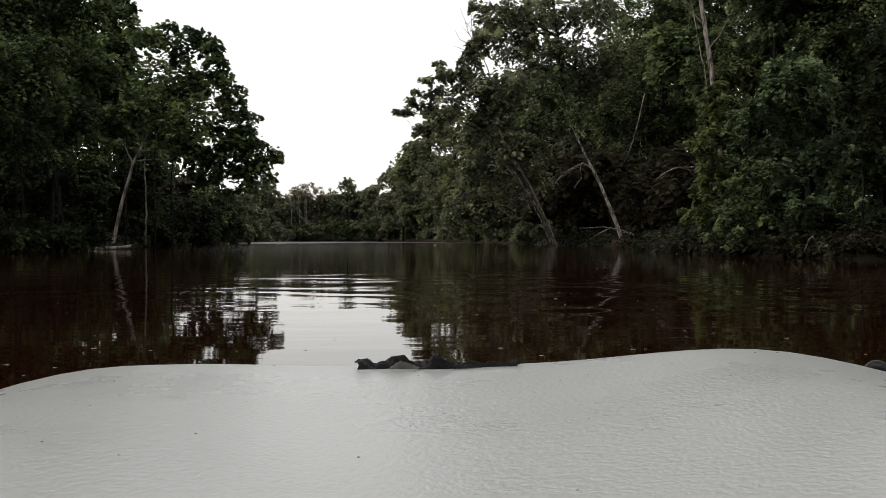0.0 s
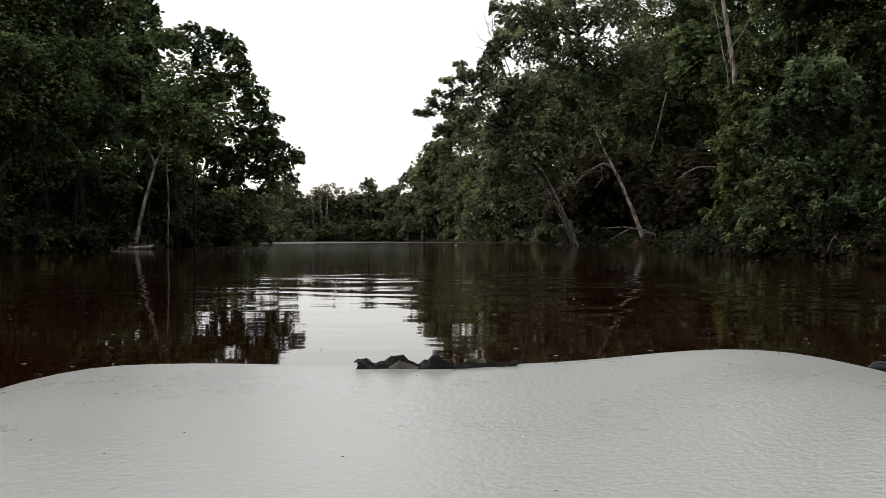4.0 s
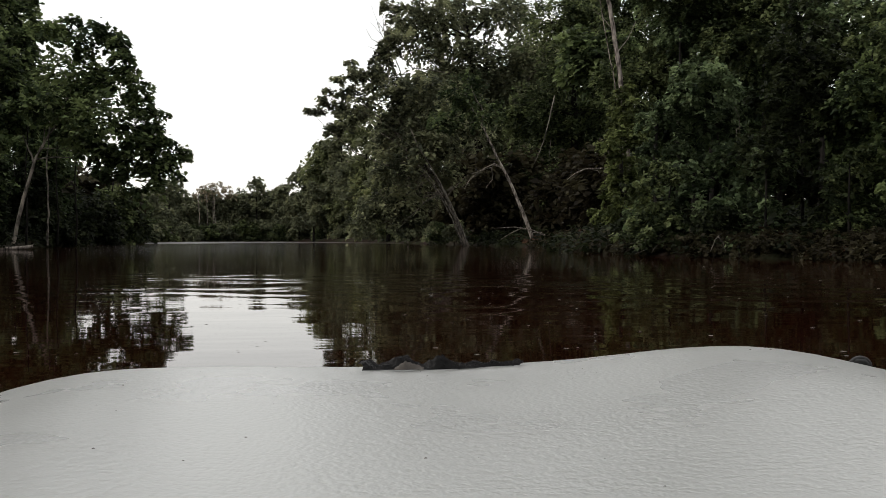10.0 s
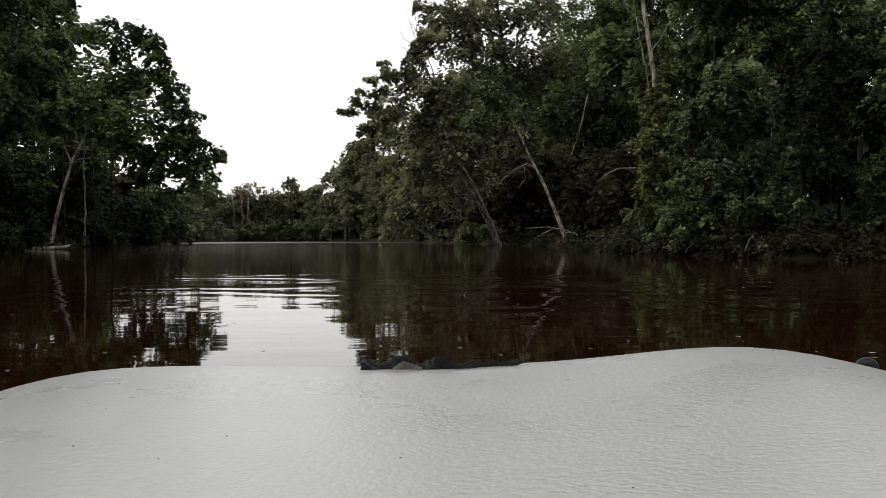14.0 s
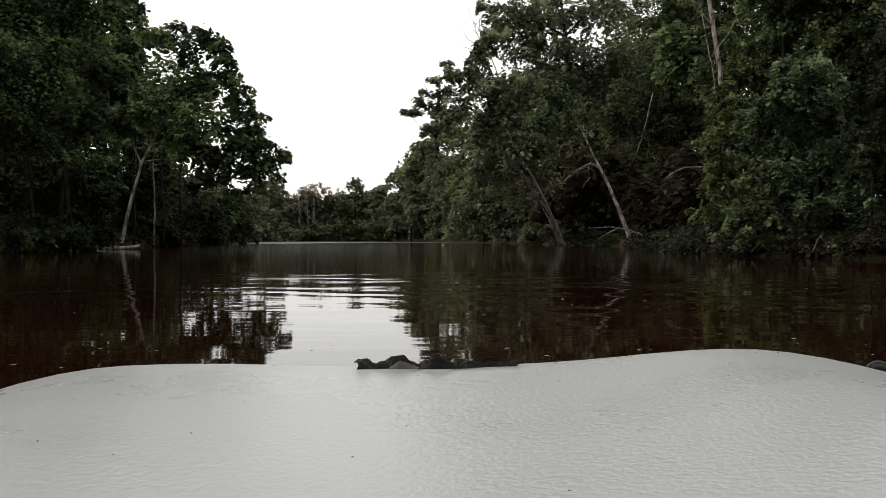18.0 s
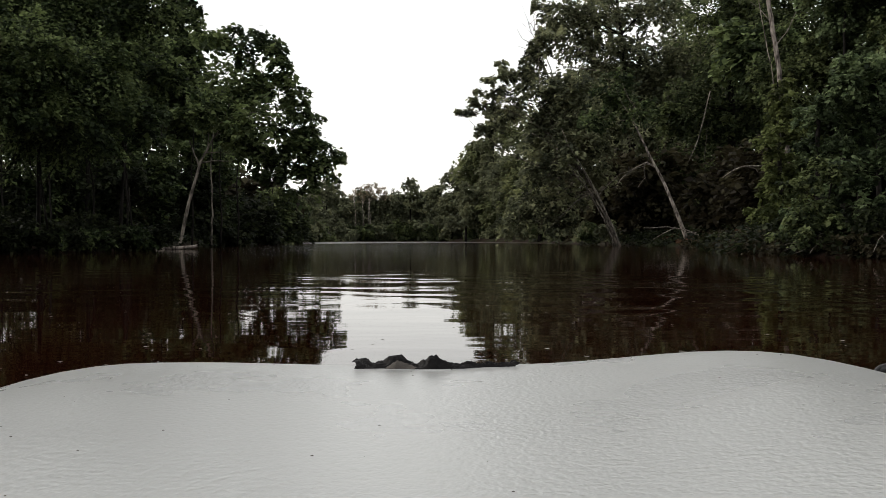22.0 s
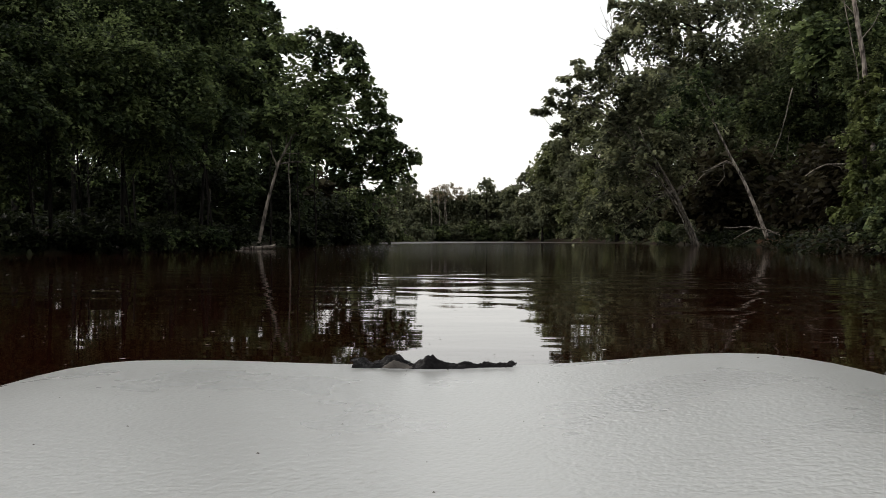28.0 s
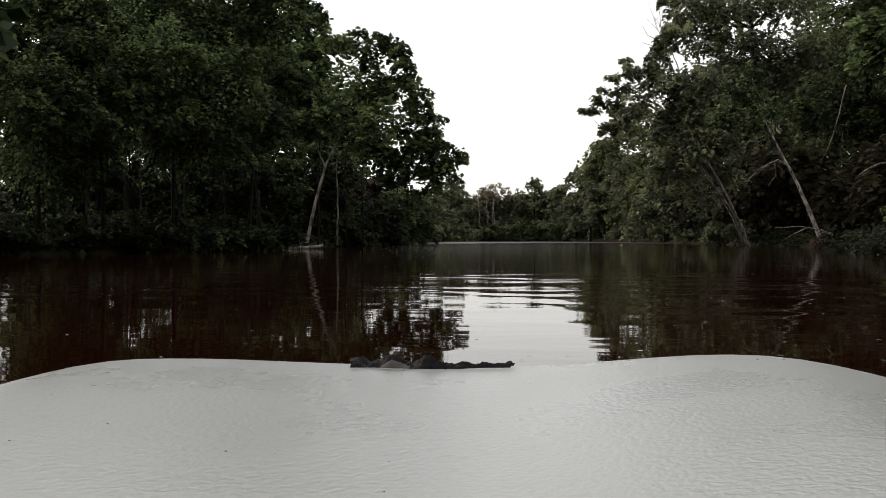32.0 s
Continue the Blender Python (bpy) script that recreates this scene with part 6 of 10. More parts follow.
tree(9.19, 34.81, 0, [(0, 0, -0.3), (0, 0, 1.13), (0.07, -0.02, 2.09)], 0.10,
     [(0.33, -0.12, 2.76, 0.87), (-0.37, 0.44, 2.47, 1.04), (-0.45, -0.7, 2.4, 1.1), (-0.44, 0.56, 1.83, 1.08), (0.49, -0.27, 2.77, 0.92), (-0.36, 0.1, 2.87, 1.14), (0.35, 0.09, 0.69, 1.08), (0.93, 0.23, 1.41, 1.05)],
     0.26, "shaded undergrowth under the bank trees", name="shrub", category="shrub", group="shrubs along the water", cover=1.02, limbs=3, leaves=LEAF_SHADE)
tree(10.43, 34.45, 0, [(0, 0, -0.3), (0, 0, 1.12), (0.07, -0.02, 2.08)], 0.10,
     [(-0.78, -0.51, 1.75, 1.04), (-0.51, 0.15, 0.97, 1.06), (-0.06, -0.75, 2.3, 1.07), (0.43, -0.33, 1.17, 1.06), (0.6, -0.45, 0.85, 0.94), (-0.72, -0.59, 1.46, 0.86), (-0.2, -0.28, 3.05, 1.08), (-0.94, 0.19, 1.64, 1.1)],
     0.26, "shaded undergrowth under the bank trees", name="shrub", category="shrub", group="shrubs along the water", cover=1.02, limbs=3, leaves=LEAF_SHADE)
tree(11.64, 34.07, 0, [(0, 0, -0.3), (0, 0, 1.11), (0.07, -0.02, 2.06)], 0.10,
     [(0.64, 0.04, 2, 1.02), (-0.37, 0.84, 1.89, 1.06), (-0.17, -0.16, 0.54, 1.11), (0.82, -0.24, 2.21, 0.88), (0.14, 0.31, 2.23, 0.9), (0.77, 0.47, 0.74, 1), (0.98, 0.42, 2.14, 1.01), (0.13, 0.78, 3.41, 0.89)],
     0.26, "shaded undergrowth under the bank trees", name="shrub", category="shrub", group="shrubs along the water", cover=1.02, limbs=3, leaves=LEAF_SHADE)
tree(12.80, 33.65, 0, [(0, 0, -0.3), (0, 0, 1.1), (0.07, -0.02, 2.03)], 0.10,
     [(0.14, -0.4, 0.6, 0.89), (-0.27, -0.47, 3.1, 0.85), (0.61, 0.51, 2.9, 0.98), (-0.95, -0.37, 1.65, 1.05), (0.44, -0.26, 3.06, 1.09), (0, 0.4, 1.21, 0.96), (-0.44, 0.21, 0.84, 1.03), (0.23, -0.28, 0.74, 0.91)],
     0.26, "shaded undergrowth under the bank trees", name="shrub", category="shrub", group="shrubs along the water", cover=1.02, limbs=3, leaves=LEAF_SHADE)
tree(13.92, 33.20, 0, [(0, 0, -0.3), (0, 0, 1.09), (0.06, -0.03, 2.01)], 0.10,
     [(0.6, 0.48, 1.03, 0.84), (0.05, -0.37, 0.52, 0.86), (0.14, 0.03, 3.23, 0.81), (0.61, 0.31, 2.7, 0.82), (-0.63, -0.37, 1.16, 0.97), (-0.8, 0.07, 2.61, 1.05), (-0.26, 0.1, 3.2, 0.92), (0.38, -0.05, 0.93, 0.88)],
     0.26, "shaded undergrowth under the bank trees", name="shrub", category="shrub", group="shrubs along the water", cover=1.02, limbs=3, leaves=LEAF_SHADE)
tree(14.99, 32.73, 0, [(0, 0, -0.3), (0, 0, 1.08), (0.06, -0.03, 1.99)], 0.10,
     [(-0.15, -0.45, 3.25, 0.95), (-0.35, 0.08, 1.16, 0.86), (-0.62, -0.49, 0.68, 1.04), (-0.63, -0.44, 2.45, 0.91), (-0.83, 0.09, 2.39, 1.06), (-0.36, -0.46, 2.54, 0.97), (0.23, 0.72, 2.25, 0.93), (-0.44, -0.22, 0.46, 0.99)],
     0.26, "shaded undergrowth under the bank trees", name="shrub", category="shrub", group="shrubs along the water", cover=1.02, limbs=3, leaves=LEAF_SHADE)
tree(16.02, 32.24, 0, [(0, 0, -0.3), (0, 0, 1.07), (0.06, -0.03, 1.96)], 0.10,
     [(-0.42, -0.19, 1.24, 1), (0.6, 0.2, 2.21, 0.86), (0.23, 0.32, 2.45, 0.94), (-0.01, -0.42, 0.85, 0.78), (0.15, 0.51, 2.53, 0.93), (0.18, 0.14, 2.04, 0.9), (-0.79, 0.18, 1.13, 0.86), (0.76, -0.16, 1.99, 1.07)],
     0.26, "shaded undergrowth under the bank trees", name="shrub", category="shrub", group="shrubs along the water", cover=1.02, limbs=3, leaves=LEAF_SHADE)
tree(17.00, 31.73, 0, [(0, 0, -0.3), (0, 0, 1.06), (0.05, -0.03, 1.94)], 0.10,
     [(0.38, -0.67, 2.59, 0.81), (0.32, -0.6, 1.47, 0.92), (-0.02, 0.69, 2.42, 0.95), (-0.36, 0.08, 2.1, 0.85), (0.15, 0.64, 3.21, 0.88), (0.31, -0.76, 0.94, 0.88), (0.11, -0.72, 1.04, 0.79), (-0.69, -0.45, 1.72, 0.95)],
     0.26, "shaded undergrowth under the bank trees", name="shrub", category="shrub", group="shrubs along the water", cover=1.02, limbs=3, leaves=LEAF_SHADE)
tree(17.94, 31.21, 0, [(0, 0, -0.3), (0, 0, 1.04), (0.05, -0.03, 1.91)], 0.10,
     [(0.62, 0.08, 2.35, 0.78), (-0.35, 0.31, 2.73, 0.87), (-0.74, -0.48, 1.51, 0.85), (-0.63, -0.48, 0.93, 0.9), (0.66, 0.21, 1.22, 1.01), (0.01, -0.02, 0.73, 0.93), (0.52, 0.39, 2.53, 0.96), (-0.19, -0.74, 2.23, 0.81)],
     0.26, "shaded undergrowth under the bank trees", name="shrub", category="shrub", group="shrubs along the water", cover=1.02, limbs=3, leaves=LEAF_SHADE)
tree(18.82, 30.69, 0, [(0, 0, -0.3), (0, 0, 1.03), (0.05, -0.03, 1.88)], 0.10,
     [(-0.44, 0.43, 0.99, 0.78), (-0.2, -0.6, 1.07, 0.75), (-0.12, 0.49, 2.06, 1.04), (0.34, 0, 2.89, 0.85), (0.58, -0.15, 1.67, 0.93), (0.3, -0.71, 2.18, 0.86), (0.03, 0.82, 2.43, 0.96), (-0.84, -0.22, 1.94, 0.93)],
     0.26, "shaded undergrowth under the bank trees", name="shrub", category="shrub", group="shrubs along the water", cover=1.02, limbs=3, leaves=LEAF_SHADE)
# Every other shrub takes the darkened leaf, for the hollow's shade.
tree(5.94, 21.18, 0, [(0, 0, -0.3), (0, 0, 0.22), (0.03, -0.01, 0.39)], 0.03,
     [(-0.36, -0.62, 0.54, 0.21), (-0.11, 0.34, 0.26, 0.26), (-0.3, -0.59, 0.49, 0.25), (-0.28, -0.64, 0.38, 0.23), (0.25, -0.14, 0.32, 0.27), (-0.25, 0.31, 0.48, 0.3), (0.07, 0.63, 0.22, 0.29), (0.28, 0.29, 0.49, 0.26)],
     0.09, "low green shrub hanging over the water", name="shrub", category="shrub", group="shrubs along the water", limbs=3, leaves=LEAF_SHADED_GREEN)
tree(5.83, 18.08, 0, [(0, 0, -0.3), (0, 0, 0.23), (0.03, -0.01, 0.38)], 0.03,
     [(-0.41, -0.59, 0.23, 0.16), (-0.08, 0.26, 0.27, 0.18), (0.16, 0.53, 0.18, 0.15), (-0.1, -0.61, 0.29, 0.16), (-0.16, 0.48, 0.31, 0.2), (-0.2, -0.34, 0.21, 0.19), (0.02, -0.34, 0.2, 0.19), (-0.11, -0.8, 0.29, 0.17)],
     0.07, "low green shrub hanging over the water", name="shrub", category="shrub", group="shrubs along the water", limbs=3, leaves=LEAF_COOL)
tree(6.32, 16.85, 0, [(0, 0, -0.3), (0, 0, 0.23), (0.02, -0.01, 0.37)], 0.03,
     [(0.34, 0.31, 0.58, 0.3), (-0.11, 0.07, 0.49, 0.23), (0.07, 0.66, 0.38, 0.32), (-0.16, 0, 0.23, 0.23), (-0.23, -0.5, 0.57, 0.24), (0.02, -0.49, 0.27, 0.29), (-0.36, -0.27, 0.61, 0.32), (0.07, 0.74, 0.3, 0.26)],
     0.07, "low green shrub hanging over the water", name="shrub", category="shrub", group="shrubs along the water", limbs=3, leaves=LEAF_SHADED_GREEN)
tree(6.84, 16.11, 0, [(0, 0, -0.3), (0, 0, 0.24), (0.02, -0.01, 0.37)], 0.03,
     [(0.04, -0.53, 0.24, 0.12), (-0.03, -0.7, 0.26, 0.13), (-0.24, -0.15, 0.26, 0.14), (-0.21, -0.64, 0.33, 0.13), (-0.24, -0.03, 0.27, 0.15), (0.19, 0.13, 0.22, 0.14), (0.29, 0.14, 0.29, 0.16), (-0.25, -0.46, 0.17, 0.13)],
     0.07, "low green shrub hanging over the water", name="shrub", category="shrub", group="shrubs along the water", limbs=3, leaves=LEAF_COOL)
tree(7.29, 15.36, 0, [(0, 0, -0.3), (0, 0, 0.24), (0.02, -0.01, 0.37)], 0.03,
     [(-0.15, -0.57, 0.32, 0.26), (-0.11, 0.04, 0.42, 0.26), (0.07, 0.3, 0.27, 0.22), (-0.04, -0.08, 0.52, 0.21), (0.11, 0.08, 0.49, 0.23), (0.34, 0.57, 0.31, 0.26), (-0.04, -0.61, 0.51, 0.21), (-0.15, -0.34, 0.62, 0.19)],
     0.07, "low green shrub hanging over the water", name="shrub", category="shrub", group="shrubs along the water", limbs=3, leaves=LEAF_SHADED_GREEN)
tree(7.60, 14.64, 0, [(0, 0, -0.3), (0, 0, 0.24), (0.02, -0.01, 0.36)], 0.03,
     [(0.06, -0.04, 0.22, 0.15), (0.01, 0.06, 0.24, 0.16), (0.22, 0.61, 0.32, 0.16), (-0.02, 0.11, 0.36, 0.17), (0.28, 0.15, 0.31, 0.18), (-0.17, -0.06, 0.28, 0.17), (0.2, 0.41, 0.24, 0.13), (0.05, 0.58, 0.31, 0.14)],
     0.06, "low green shrub hanging over the water", name="shrub", category="shrub", group="shrubs along the water", limbs=3, leaves=LEAF_COOL)
tree(7.85, 13.94, 0, [(0, 0, -0.3), (0, 0, 0.25), (0.02, -0.01, 0.36)], 0.03,
     [(-0.28, -0.22, 0.42, 0.21), (-0.3, -0.55, 0.64, 0.25), (-0.3, -0.27, 0.35, 0.26), (0.06, -0.3, 0.45, 0.2), (0.35, 0.52, 0.58, 0.28), (-0.31, -0.26, 0.62, 0.24), (0.23, 0.11, 0.55, 0.27), (0.21, 0.14, 0.46, 0.25)],
     0.06, "low green shrub hanging over the water", name="shrub", category="shrub", group="shrubs along the water", limbs=3, leaves=LEAF_SHADED_GREEN)
tree(8.31, 13.67, 0, [(0, 0, -0.3), (0, 0, 0.25), (0.02, -0.01, 0.36)], 0.03,
     [(0.31, 0.67, 0.38, 0.18), (-0.43, -0.46, 0.33, 0.12), (0.12, 0.43, 0.26, 0.14), (-0.19, -0.19, 0.28, 0.18), (-0.34, -0.54, 0.43, 0.18), (0.06, 0.21, 0.43, 0.12), (0.23, 0.5, 0.27, 0.14), (-0.03, 0.17, 0.27, 0.18)],
     0.06, "low green shrub hanging over the water", name="shrub", category="shrub", group="shrubs along the water", limbs=3, leaves=LEAF_COOL)
snag(7.62, 27.98, 0, [([(0.14, -0.04, 0.19), (0.03, -0.01, 2.21), (-0.1, 0.03, 3.92), (-0.19, 0.05, 4.86), (-0.33, 0.09, 5.8), (-0.42, 0.11, 6.42), (-0.57, 0.15, 7.21), (-0.69, 0.18, 8.47)], 0.070, 0.055), ([(-0.04, 0.01, 2.21), (-0.25, 0.07, 3.92), (-0.39, 0.1, 5.02), (-0.63, 0.16, 6.28), (-0.8, 0.21, 7.38), (-1.01, 0.26, 8.49)], 0.016, 0.009), ([(-0.29, 0.08, 5.51), (0.01, 0, 5.9), (0.22, -0.06, 6.39)], 0.014, 0.006), ([(-0.38, 0.1, 6.14), (-0.69, 0.18, 6.56), (-0.92, 0.23, 6.76)], 0.012, 0.005)], "tall bleached dead trunk standing above the green trees")
snag(4.33, 44.39, 0, [([(0.68, -0.07, -0.07), (0.15, -0.01, 1.24), (-0.49, -0.56, 2.44), (-1.11, -1.01, 3.45), (-1.65, -1.27, 4.25), (-1.94, -1.26, 4.97)], 0.062, 0.014), ([(0.44, -0.04, -0.07), (-0.3, -0.57, 1.54), (-1.02, -1.12, 2.82), (-1.61, -1.28, 3.43)], 0.034, 0.014), ([(0.15, -0.01, 1.11), (-0.61, 0.06, 2.35), (-1.47, 0.12, 3.34), (-2.21, 0.16, 4.33), (-3.2, 0.2, 4.95)], 0.034, 0.014), ([(-0.24, 0.02, 2.22), (0.61, -0.06, 3.08), (1.7, -0.2, 3.44)], 0.026, 0.010)], "pale broken trunk leaning from the water's edge", bark=BARK_GREY)
snag(2.11, 49.96, 0, [([(0.55, -0.03, 0.11), (0.55, -0.03, 3.71), (0.28, -0.01, 7.31), (-0.28, 0.01, 9.25), (-0.97, 0.03, 10.92)], 0.040, 0.012), ([(-0.42, 0.02, 9.67), (-1.25, 0.04, 10.09), (-1.5, 0.04, 10.59)], 0.020, 0.008), ([(-0.61, 0.02, 10.22), (-0.69, 0.02, 11.19), (-0.55, 0.02, 11.47)], 0.018, 0.008), ([(-0.28, 0.01, 9.25), (-1.25, 0.04, 9.67), (-1.52, 0.04, 9.76)], 0.018, 0.008), ([(-0.5, 0.02, 9.95), (-1.05, 0.03, 10.64), (-1.33, 0.04, 10.92)], 0.012, 0.005), ([(-0.83, 0.03, 10.64), (-1.11, 0.03, 11.33), (-1.25, 0.04, 11.75)], 0.012, 0.005), ([(-0.66, 0.02, 10.36), (-0.11, 0, 10.91), (0.06, 0, 11.41)], 0.012, 0.005), ([(-0.22, 0.01, 9.11), (0.33, -0.02, 9.8), (0.66, -0.03, 10.63)], 0.016, 0.006), ([(0.06, 0, 8.14), (-0.61, 0.02, 8.48), (-1.16, 0.04, 8.42)], 0.014, 0.006), ([(-0.89, 0.03, 10.78), (-0.42, 0.02, 11.25), (-0.33, 0.01, 11.8)], 0.010, 0.004)], "bare dead twigs above the leafy crown", name="dead_branch", category="branch", main="stem")
snag(7.64, 33.13, 0, [([(0.66, -0.16, 2.62), (0, 0, 2.62), (-0.35, 0.08, 2.47), (-0.61, 0.14, 2.27)], 0.028, 0.010), ([(0.09, -0.02, 2.61), (0.38, -0.09, 2.55), (0.49, -0.12, 2.33)], 0.014, 0.006)], "pale bare branch jutting from the undergrowth", name="dead_branch", category="branch", main="stem")
snag(7.85, 39.22, 0, [([(-0.04, 0.01, 5.91), (-0.21, 0.04, 5.16), (-0.42, 0.08, 4.29), (-0.69, 0.13, 3.53), (-0.82, 0.16, 3.25)], 0.022, 0.010)], "hanging dead bough among the leaves", name="dead_branch", category="branch", main="stem", bark=BARK_GREY)
snag(5.95, 37.53, 0, [([(1.21, -0.21, 0.36), (0.71, -0.12, 0.61), (0, 0, 0.74), (-0.82, 0.12, 0.7)], 0.032, 0.010), ([(0.3, -0.05, 0.72), (-0.2, 0.03, 0.47), (-0.51, 0.08, 0.28)], 0.020, 0.008), ([(0.61, -0.1, 0.53), (1.01, -0.17, 0.53), (1.31, -0.23, 0.26)], 0.022, 0.010)], "fallen bleached branch lying on the bank", name="fallen_branch", category="branch", main="stem")
snag(5.98, 20.13, 0, [([(0.36, -0.11, 0.5), (0.05, -0.02, 0.22), (-0.31, 0.09, 0.02)], 0.025, 0.008), ([(0.2, -0.06, 0.33), (-0.1, 0.03, 0.17), (-0.47, 0.13, 0)], 0.020, 0.006), ([(0.1, -0.03, 0.24), (-0.21, 0.06, 0.05), (-0.62, 0.17, -0.03)], 0.020, 0.006)], "grey drowned twigs trailing into the water", name="fallen_branch", category="branch", main="stem", bark=BARK_GREY)
snag(6.07, 16.95, 0, [([(0.08, -0.03, 0.52), (-0.04, 0.01, 0.28), (-0.15, 0.05, 0.03)], 0.020, 0.010), ([(0.02, -0.01, 0.38), (0.12, -0.05, 0.19), (0.08, -0.03, 0)], 0.015, 0.008)], "thin dead stems dipping into the river", name="fallen_branch", category="branch", main="stem", bark=BARK_GREY)
snag(6.42, 15.74, 0, [([(0.3, -0.12, 0.28), (0.07, -0.03, 0.24), (-0.11, 0.05, 0.06)], 0.020, 0.010), ([(0.19, -0.08, 0.26), (0.3, -0.12, 0.11), (0.33, -0.14, 0.02)], 0.015, 0.008)], "thin dead roots dipping into the river", name="fallen_branch", category="branch", main="stem", bark=BARK_GREY)
snag(-9.22, 28.4, 0, [([(0.50, 0.10, 0.10), (0.22, 0.05, 0.06), (-0.2, -0.04, 0.03), (-0.62, -0.12, 0)], 0.038, 0.060), ([(0.42, 0.09, 0.10), (0.49, 0.1, 0.14), (0.53, 0.1, 0.16)], 0.02, 0.006)], "bleached log lying half in the water", name="log", category="log", main="stem")
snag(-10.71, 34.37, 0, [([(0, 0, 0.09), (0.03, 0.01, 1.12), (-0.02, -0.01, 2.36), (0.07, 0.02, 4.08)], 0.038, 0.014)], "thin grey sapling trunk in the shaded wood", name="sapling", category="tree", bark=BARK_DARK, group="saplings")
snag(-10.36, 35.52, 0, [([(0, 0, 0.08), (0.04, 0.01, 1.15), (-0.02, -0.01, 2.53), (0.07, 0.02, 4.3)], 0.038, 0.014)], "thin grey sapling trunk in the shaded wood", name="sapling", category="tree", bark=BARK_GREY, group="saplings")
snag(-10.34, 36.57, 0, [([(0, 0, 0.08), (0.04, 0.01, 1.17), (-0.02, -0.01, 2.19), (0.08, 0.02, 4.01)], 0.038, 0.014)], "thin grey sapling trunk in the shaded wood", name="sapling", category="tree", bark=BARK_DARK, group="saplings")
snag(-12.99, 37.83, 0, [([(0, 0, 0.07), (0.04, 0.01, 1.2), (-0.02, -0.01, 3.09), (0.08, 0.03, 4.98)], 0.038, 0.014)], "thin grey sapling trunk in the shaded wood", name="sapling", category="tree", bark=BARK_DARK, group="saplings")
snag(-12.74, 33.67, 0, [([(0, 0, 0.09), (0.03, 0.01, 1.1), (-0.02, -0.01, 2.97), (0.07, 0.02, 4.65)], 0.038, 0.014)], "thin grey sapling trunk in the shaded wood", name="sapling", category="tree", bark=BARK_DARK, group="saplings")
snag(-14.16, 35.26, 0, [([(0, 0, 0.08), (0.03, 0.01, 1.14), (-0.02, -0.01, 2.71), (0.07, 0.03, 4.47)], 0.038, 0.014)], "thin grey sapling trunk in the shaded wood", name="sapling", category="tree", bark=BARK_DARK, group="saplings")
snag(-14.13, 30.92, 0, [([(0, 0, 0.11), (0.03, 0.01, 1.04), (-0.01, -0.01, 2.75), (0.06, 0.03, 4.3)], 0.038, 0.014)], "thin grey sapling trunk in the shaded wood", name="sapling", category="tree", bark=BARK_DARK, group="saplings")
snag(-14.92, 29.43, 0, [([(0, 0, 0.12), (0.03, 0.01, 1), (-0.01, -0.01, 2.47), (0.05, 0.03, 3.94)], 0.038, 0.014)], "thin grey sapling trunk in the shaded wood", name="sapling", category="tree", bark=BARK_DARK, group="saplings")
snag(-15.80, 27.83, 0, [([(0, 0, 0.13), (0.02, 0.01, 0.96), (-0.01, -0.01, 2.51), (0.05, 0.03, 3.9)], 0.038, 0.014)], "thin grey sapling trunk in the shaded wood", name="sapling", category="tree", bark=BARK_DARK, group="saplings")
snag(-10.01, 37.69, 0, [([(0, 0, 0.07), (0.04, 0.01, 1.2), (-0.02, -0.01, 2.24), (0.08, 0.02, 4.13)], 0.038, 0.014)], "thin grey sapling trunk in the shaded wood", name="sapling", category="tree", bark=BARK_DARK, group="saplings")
tree(7.00, 71.66, 0, [(0, 0, -0.3), (0, 0, 5.19), (0.2, -0.02, 8.76)], 0.20,
     [(0.55, -0.78, 11.23, 1.73), (-0.01, 0.76, 6.41, 1.65), (0.37, -0.22, 10.28, 1.74), (0.14, 0.21, 9.31, 1.59), (-0.96, 0.45, 7.9, 2.04), (1.29, -0.52, 7.91, 1.58), (0.5, -0.2, 7.99, 1.98), (-1.44, -0.15, 6.8, 1.63)],
     0.54, "tall shaded tree standing back from the bank", leaves=LEAF_GREY, limbs=4)
tree(9.84, 69.30, 0, [(0, 0, -0.3), (0, 0, 5.03), (0.19, -0.03, 8.87)], 0.20,
     [(-1.14, -0.5, 10.45, 1.45), (0.31, -0.75, 10.26, 1.56), (-0.22, 0.38, 10.5, 1.97), (-1.27, 0.02, 8.45, 1.31), (0.12, 0.58, 10.22, 1.63), (-0.73, -0.61, 10.44, 1.94), (-1.02, -0.18, 7.85, 1.38), (0.67, -0.62, 8.61, 1.68)],
     0.52, "tall shaded tree standing back from the bank", leaves=LEAF_OLIVE, limbs=4)
tree(12.09, 64.88, 0, [(0, 0, -0.3), (0, 0, 4.73), (0.17, -0.03, 10.12)], 0.20,
     [(-0.72, 0.85, 10.29, 1.46), (0.64, 0.35, 12.17, 1.34), (1.48, 0.36, 11.73, 1.27), (-0.73, 0.14, 11.41, 1.26), (-0.77, -0.5, 8.23, 1.29), (-0.72, -0.01, 8.22, 1.37), (0.95, -0.63, 11.38, 1.6), (0.41, -0.85, 9.82, 1.6)],
     0.49, "tall shaded tree standing back from the bank", leaves=LEAF_DEEP, limbs=4)
